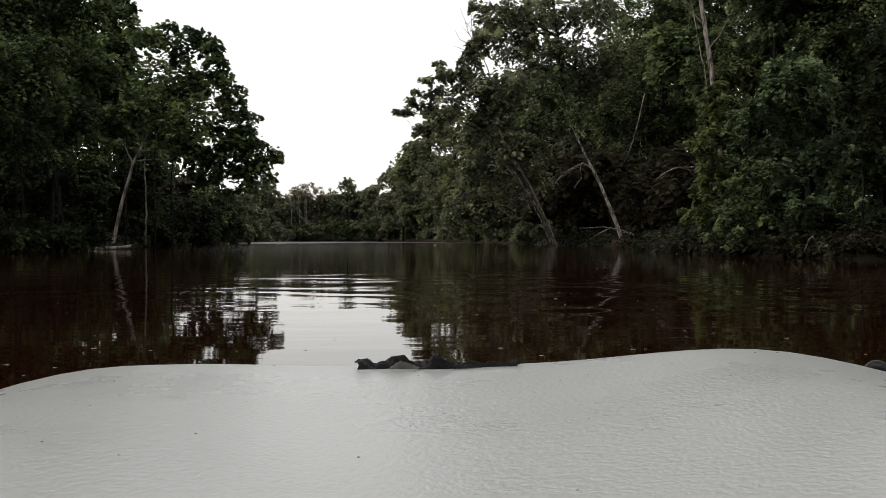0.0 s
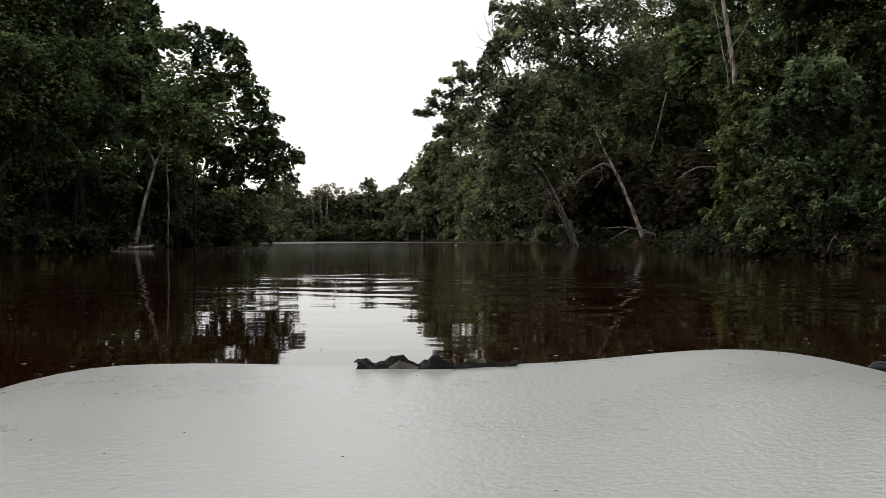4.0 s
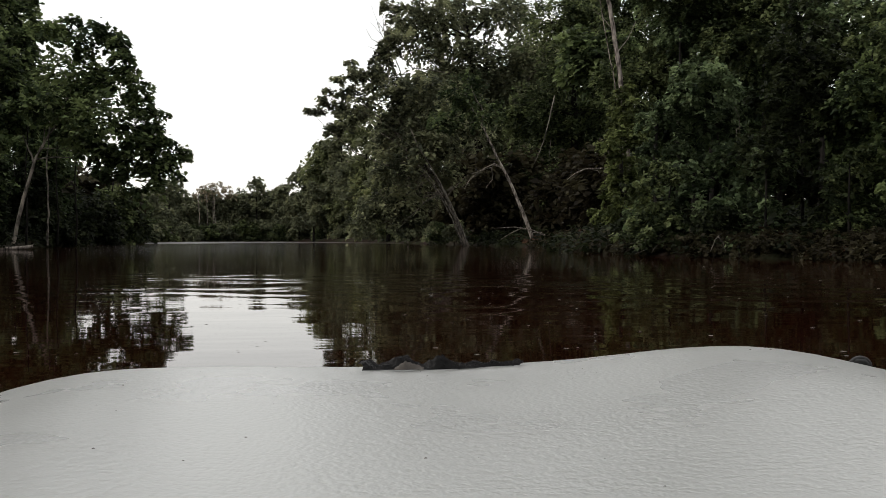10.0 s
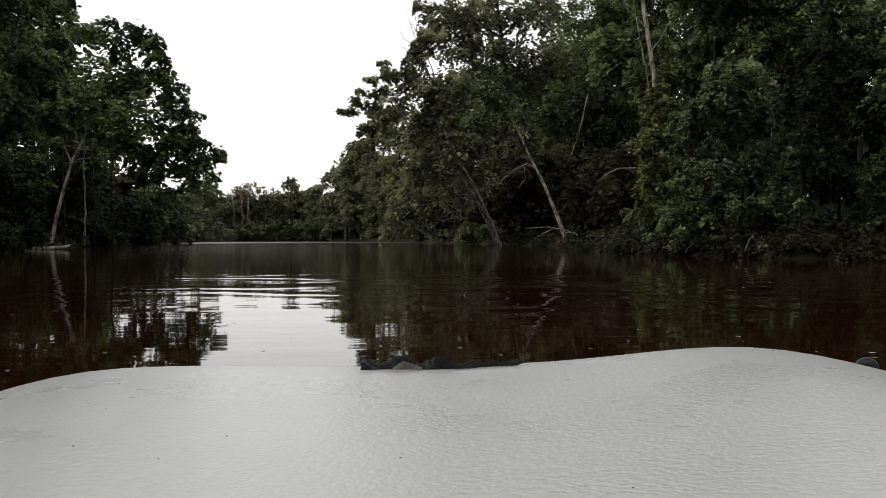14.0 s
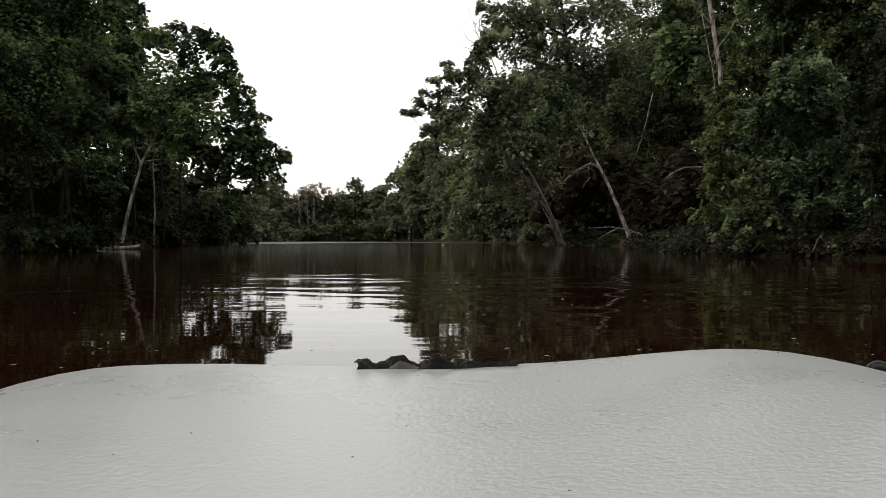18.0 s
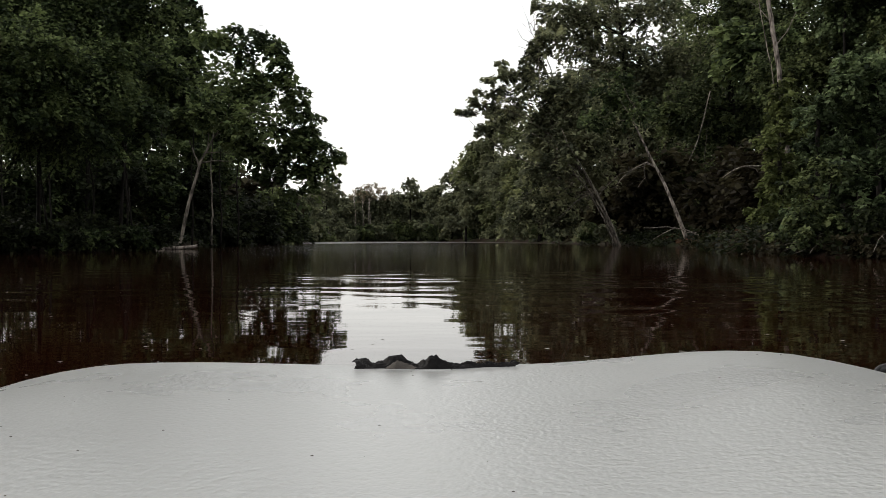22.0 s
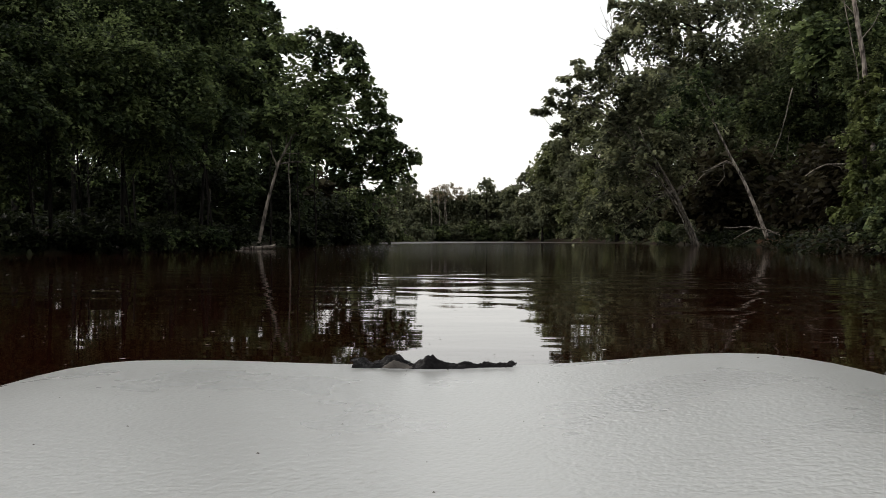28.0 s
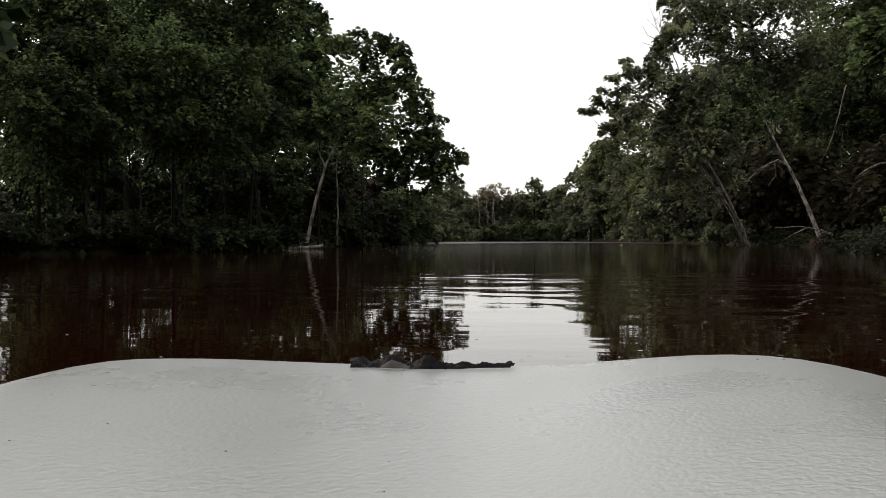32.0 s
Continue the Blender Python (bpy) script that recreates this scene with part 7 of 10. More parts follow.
tree(13.94, 60.41, 0, [(0, 0, -0.3), (0, 0, 4.42), (0.16, -0.04, 12.12)], 0.20,
     [(0.53, -0.02, 10.88, 1.24), (-0.68, -0.19, 10.05, 1.14), (0.2, -0.69, 13.88, 1.16), (1.27, -0.29, 11.7, 1.67), (-1.17, 0.97, 11.33, 1.67), (1.56, 0.35, 12.33, 1.38), (0.02, -0.06, 13.92, 1.44), (0.42, -0.75, 13.3, 1.52)],
     0.46, "tall shaded tree standing back from the bank", leaves=LEAF_OLIVE, limbs=4)
tree(4.75, 73.85, 0, [(0, 0, -0.3), (0, 0, 5.34), (0.2, -0.01, 8.2)], 0.20,
     [(-1.66, 0.52, 7.77, 2.02), (-0.04, -0.62, 9.44, 1.5), (-0.04, 0.06, 10.59, 1.84), (1.61, -0.79, 8.36, 1.58), (-0.2, 0.79, 7.71, 2.03), (-1.35, 0.14, 7.07, 1.52), (1.29, -0.2, 9.08, 1.43), (-0.31, -0.35, 10.65, 1.47)],
     0.55, "tall shaded tree standing back from the bank", leaves=LEAF_GREY, limbs=4)
tree(8.33, 69.50, 0, [(0, 0, -0.3), (0, 0, 5.04), (0.19, -0.02, 6.58)], 0.20,
     [(1.15, -0.06, 4.57, 1.5), (-0.26, 0.79, 8.1, 1.87), (-0.39, -0.07, 7.19, 1.96), (0.7, -0.56, 7.99, 1.68), (-0.3, 0.06, 8.9, 1.89), (2.06, 0.4, 7.12, 1.47), (1.11, -0.33, 6.36, 1.46), (0.18, 0.19, 8.96, 2.01)],
     0.52, "tall shaded tree standing back from the bank", leaves=LEAF_GREY, limbs=4)
tree(11.04, 65.07, 0, [(0, 0, -0.3), (0, 0, 4.74), (0.18, -0.03, 7.62)], 0.20,
     [(0.18, 0.65, 9.49, 1.49), (-0.92, -0.13, 6.93, 1.37), (-1.55, 0.75, 8.04, 1.75), (-1.69, 0.31, 6.54, 1.34), (1.6, -0.88, 7.6, 1.74), (0.92, -0.89, 6.1, 1.67), (1.14, 0.51, 9.43, 1.27), (-0.61, 0.04, 8.1, 1.81)],
     0.49, "tall shaded tree standing back from the bank", leaves=LEAF_DEEP, limbs=4)
tree(12.87, 58.60, 0, [(0, 0, -0.3), (0, 0, 4.3), (0.15, -0.03, 7.54)], 0.20,
     [(-1.36, 0.19, 7.38, 1.66), (-0.74, 0.84, 7.55, 1.32), (1.29, -0.18, 8.24, 1.62), (-1, 0.21, 6.17, 1.66), (1.03, -0.59, 6.06, 1.61), (0.74, 0.23, 7.77, 1.21), (0.87, -0.6, 8.21, 1.25), (-0.57, 0.07, 8.66, 1.33)],
     0.45, "tall shaded tree standing back from the bank", leaves=LEAF_OLIVE, limbs=4)
tree(10.79, 42.66, 0, [(0, 0, -0.3), (0, 0, 3.21), (0.11, -0.03, 7.46)], 0.20,
     [(-0.87, 0.64, 7.94, 1.03), (0.64, 0.01, 6.85, 0.83), (-0.63, -0.45, 8.17, 1.17), (-1.07, -0.23, 7.99, 0.94), (-0.99, 0.56, 8.21, 0.98), (0.91, 0.14, 8.68, 0.95), (-0.27, -0.59, 8.05, 1.19), (0.22, 0.77, 7.91, 1.11)],
     0.33, "tall shaded tree standing back from the bank", leaves=LEAF_DEEP, limbs=4)
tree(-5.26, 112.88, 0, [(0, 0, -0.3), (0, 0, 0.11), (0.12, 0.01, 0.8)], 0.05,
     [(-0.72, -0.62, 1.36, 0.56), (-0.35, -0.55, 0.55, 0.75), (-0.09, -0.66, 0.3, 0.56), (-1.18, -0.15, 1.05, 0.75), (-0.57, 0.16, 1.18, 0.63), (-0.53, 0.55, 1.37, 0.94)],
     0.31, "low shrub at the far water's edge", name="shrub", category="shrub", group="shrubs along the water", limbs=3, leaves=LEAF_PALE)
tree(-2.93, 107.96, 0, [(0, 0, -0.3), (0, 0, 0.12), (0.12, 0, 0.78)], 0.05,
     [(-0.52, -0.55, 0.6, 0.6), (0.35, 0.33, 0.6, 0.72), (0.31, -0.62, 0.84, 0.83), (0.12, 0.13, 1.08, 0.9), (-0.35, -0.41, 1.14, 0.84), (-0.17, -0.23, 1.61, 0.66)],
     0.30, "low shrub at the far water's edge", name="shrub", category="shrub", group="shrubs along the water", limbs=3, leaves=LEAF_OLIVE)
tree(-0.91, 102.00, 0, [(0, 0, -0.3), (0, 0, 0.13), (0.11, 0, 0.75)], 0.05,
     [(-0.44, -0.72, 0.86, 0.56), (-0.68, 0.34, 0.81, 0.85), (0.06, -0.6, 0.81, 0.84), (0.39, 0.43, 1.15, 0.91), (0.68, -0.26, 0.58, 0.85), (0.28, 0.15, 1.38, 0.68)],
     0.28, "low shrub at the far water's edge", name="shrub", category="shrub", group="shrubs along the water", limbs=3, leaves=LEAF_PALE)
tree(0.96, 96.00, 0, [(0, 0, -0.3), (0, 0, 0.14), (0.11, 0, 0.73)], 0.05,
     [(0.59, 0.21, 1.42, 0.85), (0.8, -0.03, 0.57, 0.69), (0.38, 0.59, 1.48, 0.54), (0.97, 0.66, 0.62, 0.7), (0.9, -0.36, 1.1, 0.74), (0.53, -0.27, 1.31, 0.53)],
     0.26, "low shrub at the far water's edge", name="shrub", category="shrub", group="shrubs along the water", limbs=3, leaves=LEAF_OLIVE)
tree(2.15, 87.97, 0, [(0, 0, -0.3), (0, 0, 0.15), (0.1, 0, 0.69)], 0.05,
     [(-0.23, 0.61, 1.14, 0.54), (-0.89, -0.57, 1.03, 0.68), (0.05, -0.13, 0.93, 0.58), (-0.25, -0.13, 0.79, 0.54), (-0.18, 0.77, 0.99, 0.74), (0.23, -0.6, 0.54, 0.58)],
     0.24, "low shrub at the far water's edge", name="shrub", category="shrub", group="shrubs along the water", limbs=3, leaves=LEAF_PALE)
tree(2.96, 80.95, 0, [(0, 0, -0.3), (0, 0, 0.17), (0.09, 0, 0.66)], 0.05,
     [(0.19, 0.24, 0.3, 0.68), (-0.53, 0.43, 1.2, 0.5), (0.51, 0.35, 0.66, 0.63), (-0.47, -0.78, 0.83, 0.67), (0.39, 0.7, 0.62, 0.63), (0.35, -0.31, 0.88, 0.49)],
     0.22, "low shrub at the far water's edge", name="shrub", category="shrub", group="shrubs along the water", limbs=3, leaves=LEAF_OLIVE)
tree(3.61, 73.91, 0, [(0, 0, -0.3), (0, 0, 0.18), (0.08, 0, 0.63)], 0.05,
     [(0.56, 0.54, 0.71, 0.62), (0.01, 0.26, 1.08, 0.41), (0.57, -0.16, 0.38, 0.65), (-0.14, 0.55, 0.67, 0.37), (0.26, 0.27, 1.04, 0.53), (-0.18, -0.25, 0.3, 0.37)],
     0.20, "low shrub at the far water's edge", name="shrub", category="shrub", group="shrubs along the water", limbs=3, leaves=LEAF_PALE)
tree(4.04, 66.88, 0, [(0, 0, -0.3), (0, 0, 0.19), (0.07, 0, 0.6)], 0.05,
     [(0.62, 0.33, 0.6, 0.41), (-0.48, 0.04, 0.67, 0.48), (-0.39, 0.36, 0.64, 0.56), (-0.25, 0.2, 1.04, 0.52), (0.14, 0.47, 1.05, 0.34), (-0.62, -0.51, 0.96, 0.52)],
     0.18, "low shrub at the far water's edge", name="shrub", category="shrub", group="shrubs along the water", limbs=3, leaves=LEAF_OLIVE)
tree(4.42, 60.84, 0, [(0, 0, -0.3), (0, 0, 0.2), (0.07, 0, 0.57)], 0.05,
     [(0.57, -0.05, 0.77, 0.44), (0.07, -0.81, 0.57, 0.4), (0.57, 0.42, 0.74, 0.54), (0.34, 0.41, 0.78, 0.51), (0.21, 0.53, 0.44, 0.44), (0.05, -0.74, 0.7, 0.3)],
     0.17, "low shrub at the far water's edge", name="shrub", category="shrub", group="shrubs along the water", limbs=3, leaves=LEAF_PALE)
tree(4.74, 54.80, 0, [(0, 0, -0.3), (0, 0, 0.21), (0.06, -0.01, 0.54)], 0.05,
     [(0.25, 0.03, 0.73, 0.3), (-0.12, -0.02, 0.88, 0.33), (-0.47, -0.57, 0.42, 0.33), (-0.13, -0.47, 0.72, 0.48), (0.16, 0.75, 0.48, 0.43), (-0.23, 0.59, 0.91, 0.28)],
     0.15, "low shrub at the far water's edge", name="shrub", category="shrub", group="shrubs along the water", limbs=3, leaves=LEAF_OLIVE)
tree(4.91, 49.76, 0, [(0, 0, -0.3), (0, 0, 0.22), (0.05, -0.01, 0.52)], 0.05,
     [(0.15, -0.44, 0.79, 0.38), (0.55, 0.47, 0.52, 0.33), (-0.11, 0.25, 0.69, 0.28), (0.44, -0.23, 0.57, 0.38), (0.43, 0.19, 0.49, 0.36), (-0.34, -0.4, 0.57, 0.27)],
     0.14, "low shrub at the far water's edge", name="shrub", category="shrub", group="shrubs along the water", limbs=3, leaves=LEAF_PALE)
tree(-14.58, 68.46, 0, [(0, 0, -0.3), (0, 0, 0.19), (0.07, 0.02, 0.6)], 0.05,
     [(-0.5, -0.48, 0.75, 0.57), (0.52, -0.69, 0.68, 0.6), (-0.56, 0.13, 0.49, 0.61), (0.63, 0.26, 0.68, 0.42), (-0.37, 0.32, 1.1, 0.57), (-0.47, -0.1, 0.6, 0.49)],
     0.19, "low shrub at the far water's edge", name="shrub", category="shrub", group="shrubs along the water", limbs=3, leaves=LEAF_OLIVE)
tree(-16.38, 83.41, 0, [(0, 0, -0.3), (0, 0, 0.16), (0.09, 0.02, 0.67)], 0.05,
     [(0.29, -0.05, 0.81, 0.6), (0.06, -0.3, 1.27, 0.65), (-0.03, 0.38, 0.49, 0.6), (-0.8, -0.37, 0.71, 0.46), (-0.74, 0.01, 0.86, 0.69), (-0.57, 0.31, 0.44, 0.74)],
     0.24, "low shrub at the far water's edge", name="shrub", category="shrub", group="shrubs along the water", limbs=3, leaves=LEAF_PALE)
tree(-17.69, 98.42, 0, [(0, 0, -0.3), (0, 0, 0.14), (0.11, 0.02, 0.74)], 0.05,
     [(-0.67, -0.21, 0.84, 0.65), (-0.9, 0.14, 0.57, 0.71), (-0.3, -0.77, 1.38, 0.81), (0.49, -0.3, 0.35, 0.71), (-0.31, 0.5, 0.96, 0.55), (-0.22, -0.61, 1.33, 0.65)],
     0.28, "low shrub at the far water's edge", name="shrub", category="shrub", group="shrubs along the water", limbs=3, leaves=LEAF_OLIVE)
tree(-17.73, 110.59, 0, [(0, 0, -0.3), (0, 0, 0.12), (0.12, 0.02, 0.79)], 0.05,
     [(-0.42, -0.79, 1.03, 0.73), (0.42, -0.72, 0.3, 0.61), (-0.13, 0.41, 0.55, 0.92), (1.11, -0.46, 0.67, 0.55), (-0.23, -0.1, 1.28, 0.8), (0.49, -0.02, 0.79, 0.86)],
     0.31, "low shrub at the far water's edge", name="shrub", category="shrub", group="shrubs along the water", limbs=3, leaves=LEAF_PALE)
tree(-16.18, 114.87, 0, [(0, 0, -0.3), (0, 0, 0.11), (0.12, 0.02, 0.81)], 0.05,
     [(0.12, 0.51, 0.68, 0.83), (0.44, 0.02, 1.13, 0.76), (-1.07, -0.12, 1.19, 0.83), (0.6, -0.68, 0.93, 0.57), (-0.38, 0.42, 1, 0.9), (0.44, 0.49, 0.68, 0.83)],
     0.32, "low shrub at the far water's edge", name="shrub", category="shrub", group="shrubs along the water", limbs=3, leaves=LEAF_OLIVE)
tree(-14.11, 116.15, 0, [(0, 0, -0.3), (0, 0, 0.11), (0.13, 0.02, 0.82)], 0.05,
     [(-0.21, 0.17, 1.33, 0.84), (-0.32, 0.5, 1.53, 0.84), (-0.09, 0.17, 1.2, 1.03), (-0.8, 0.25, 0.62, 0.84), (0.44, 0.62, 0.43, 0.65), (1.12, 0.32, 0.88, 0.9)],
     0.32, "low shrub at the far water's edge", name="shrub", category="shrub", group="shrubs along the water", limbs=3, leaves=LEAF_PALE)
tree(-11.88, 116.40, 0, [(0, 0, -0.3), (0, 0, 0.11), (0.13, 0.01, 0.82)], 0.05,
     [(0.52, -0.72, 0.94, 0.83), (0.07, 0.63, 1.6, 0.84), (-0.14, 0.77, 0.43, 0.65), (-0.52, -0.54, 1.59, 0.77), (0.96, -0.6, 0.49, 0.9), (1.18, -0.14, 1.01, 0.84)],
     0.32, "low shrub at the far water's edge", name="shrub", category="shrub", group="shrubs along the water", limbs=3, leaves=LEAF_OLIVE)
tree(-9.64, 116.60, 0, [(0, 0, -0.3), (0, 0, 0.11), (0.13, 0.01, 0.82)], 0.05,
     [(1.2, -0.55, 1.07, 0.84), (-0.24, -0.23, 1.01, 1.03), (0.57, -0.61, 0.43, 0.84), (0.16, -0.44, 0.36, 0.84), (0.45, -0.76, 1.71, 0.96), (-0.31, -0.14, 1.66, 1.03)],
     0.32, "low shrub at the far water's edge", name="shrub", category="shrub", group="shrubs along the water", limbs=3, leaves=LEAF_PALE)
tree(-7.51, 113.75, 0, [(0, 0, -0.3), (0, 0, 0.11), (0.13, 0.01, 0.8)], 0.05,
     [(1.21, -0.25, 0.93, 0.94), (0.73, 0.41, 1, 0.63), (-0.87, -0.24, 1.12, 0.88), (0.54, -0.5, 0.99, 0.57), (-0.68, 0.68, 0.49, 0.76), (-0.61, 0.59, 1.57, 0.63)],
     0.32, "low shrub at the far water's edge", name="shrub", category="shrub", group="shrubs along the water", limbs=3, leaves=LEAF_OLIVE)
tree(5.36, 17.71, 0, [(0, 0, -0.3), (0.13, -0.04, 0.72), (0.27, -0.08, 1.5)], 0.036,
     [(-0.19, 0.37, 1.23, 0.3), (-0.09, -0.45, 1.48, 0.33), (-0.13, -0.12, 0.82, 0.33), (-0.38, 0.03, 0.58, 0.26), (0.14, -0.19, 0.52, 0.33), (-0.39, -0.67, 0.28, 0.21), (-0.61, 0.1, 0.33, 0.18), (0.49, 0.3, 0.23, 0.2), (0.68, 0.11, 0.13, 0.16)],
     0.088, "young leafy tree bending down to the water", tiers=True, sub=5, leaves=LEAF_OLIVE, limbs=5)
tree(6.50, 15.71, 0, [(0, 0, -0.3), (0, 0, 0.67), (0, 0, 1.55)], 0.036,
     [(-0.01, 0.63, 1.23, 0.33), (0.26, 0.21, 1.47, 0.35), (0.16, 0.39, 0.77, 0.36), (-0.08, 0.67, 0.46, 0.27), (0.49, 0.52, 0.42, 0.31), (0.1, 0.46, 0.22, 0.18), (-0.5, 0.05, 0.19, 0.14)],
     0.088, "young leafy tree bending down to the water", tiers=True, sub=5, leaves=LEAF_COOL, limbs=5)
tree(7.18, 14.30, 0, [(0, 0, -0.3), (0, 0, 0.64), (0, 0, 1.43)], 0.036,
     [(-0.08, 0.32, 1.14, 0.32), (0.24, 0.16, 1.37, 0.35), (0.27, 0.55, 0.74, 0.36), (-0.11, 0.43, 0.41, 0.26), (0.15, -0.18, 0.4, 0.28), (-0.28, -0.41, 0.2, 0.15)],
     0.075, "young leafy tree bending down to the water", tiers=True, sub=5, leaves=LEAF_OLIVE, limbs=5)
# Added trees beside and behind the view, to block sky light off the deck.
tree(-13, 14, 0, [(0, 0, -0.3), (0.2, 0.1, 5.7), (0.3, 0, 9.7)], 0.18,
     [(-0.72, 0.74, 9.71, 1.2), (-2.41, -0.04, 3.18, 1.59), (-0.64, -0.57, 5.66, 1.69), (-2, 0.63, 3.81, 1.37), (1.3, 1.09, 10.19, 1.61), (0.22, -1.46, 8.71, 1.27), (-0.51, 1.94, 8.54, 1.5), (1.08, 0.66, 4.25, 1.4), (0.41, -1.07, 9.88, 1.82)],
     0.56, "tall leafy tree added around the boat to block sky light", cover=1.1, leaves=LEAF_DEEP, limbs=4)
tree(-12.5, 8, 0, [(0, 0, -0.3), (0.2, 0.1, 5.1), (0.3, 0, 8.6)], 0.18,
     [(-1.21, 1.16, 2.41, 1.5), (0.82, -0.55, 6.66, 1.28), (-2.12, -1.14, 3.74, 1.21), (1.53, 0.88, 2.37, 1.26), (-2.46, 0.05, 5.35, 1.48), (-0.61, -0.73, 6.54, 1.32), (-1.96, -1.59, 2.64, 1.59), (-0.83, -0.65, 4.23, 1.9), (1, -0.02, 7.47, 1.87)],
     0.56, "tall leafy tree added around the boat to block sky light", cover=1.1, leaves=LEAF_DEEP, limbs=4)
tree(-14, 1, 0, [(0, 0, -0.3), (0.2, 0.1, 5.4), (0.3, 0, 9.1)], 0.18,
     [(-0.66, -0.55, 5.22, 1.67), (-1.85, -1.17, 3.03, 1.44), (1.21, -1.39, 5.88, 1.48), (1.82, -0.17, 2.5, 1.76), (-0.74, 1.38, 4.02, 1.51), (-0.43, 0.84, 7.28, 1.27), (0.17, -0.81, 8.46, 1.77), (-2.07, 0.04, 4.3, 1.72), (-1.07, 0.55, 9.89, 1.48)],
     0.56, "tall leafy tree added around the boat to block sky light", cover=1.1, leaves=LEAF_DEEP, limbs=4)
tree(-13, -6, 0, [(0, 0, -0.3), (0.2, 0.1, 5.6), (0.3, 0, 9.5)], 0.18,
     [(0.92, -1.12, 7.86, 1.32), (0.69, -1.04, 2.86, 1.88), (1.17, 2.21, 10.45, 1.62), (0.89, 0.07, 4.14, 1.47), (-1.94, -1.63, 5.32, 1.3), (-0.95, -0.39, 3.15, 1.59), (-0.3, -0.85, 6.11, 1.69), (0.13, -1.47, 9.65, 1.32), (-0.48, -2.13, 9.59, 1.55)],
     0.56, "tall leafy tree added around the boat to block sky light", cover=1.1, leaves=LEAF_DEEP, limbs=4)
tree(-14, -14, 0, [(0, 0, -0.3), (0.2, 0.1, 5.1), (0.3, 0, 8.8)], 0.18,
     [(1.66, 0.52, 3.57, 1.64), (1.9, 1.11, 3.94, 1.21), (0.72, 1.44, 6.47, 1.47), (0.77, 1.47, 9.38, 1.57), (0.78, -0.3, 9.73, 1.82), (-1.67, -0.47, 6.3, 1.84), (1.79, 0.78, 6.34, 1.41), (-0.33, -2.06, 3.04, 1.69), (-1.6, 0.48, 7.05, 1.24)],
     0.56, "tall leafy tree added around the boat to block sky light", cover=1.1, leaves=LEAF_DEEP, limbs=4)
tree(-13.5, -23, 0, [(0, 0, -0.3), (0.2, 0.1, 5.9), (0.3, 0, 10.0)], 0.18,
     [(-1.66, 1.7, 4.59, 1.78), (-0.25, -1.9, 10.15, 1.23), (-1.56, -1.08, 8.44, 1.48), (1.02, 0.47, 7.84, 1.33), (1.31, 0.56, 6.65, 1.57), (2.16, 0.36, 5.48, 1.75), (2.51, 0.14, 7.69, 1.88), (2.29, -0.2, 3.51, 1.44), (0.26, 2.18, 4.25, 1.35)],
     0.56, "tall leafy tree added around the boat to block sky light", cover=1.1, leaves=LEAF_DEEP, limbs=4)
tree(-14, -33, 0, [(0, 0, -0.3), (0.2, 0.1, 5.2), (0.3, 0, 8.8)], 0.18,
     [(1.81, 1.7, 9.64, 1.46), (-0.1, -1.63, 6.21, 1.46), (-0.8, -0.9, 4.21, 1.56), (0.51, 1.49, 9.39, 1.22), (1.78, 1.35, 2.71, 1.38), (1.12, -1.51, 3.94, 1.24), (-0.21, 1.31, 8.31, 1.88), (0.54, -2.36, 9.29, 1.81), (2.22, -1.23, 2.99, 1.42)],
     0.56, "tall leafy tree added around the boat to block sky light", cover=1.1, leaves=LEAF_DEEP, limbs=4)
tree(11.5, 2, 0, [(0, 0, -0.3), (0.2, 0.1, 5.8), (0.3, 0, 9.8)], 0.18,
     [(1.69, 1.22, 4.94, 1.57), (0.72, 0.35, 10.3, 1.23), (0.64, 0.87, 3.35, 1.78), (1.96, -0.06, 5.87, 1.82), (-1.02, -0.04, 8.36, 1.45), (-0.17, 1.35, 5.78, 1.33), (-1.8, -1.53, 7.35, 1.21), (-0.33, -0.75, 6.57, 1.81), (-1.08, -2.18, 8.9, 1.39)],
     0.56, "tall leafy tree added around the boat to block sky light", cover=1.1, leaves=LEAF_DEEP, limbs=4)
tree(10.8, -5, 0, [(0, 0, -0.3), (0.2, 0.1, 5.2), (0.3, 0, 8.9)], 0.18,
     [(-1.92, 0.61, 4.06, 1.43), (-0.02, -1.41, 6.87, 1.58), (0.75, -0.36, 3.71, 1.74), (-0.47, -0.83, 3.32, 1.35), (-2.33, -0.64, 3.94, 1.34), (-0.61, -1.42, 8.74, 1.9), (1.91, -0.82, 6.07, 1.24), (0.53, -1.41, 5.83, 1.64), (1.75, -0.41, 9.28, 1.87)],
     0.56, "tall leafy tree added around the boat to block sky light", cover=1.1, leaves=LEAF_DEEP, limbs=4)
tree(12, -13, 0, [(0, 0, -0.3), (0.2, 0.1, 5.1), (0.3, 0, 8.7)], 0.18,
     [(-1.46, 1.9, 8, 1.88), (0.68, 1.61, 9.24, 1.58), (-1.23, -2.24, 3.55, 1.24), (1.11, -1.46, 3.76, 1.78), (-0.21, 0.99, 4.48, 1.23), (-1.82, 1.23, 5.65, 1.88), (1.06, 0.28, 3.33, 1.6), (0.62, 1.9, 6.17, 1.61), (1.24, -1.84, 9.16, 1.31)],
     0.56, "tall leafy tree added around the boat to block sky light", cover=1.1, leaves=LEAF_DEEP, limbs=4)
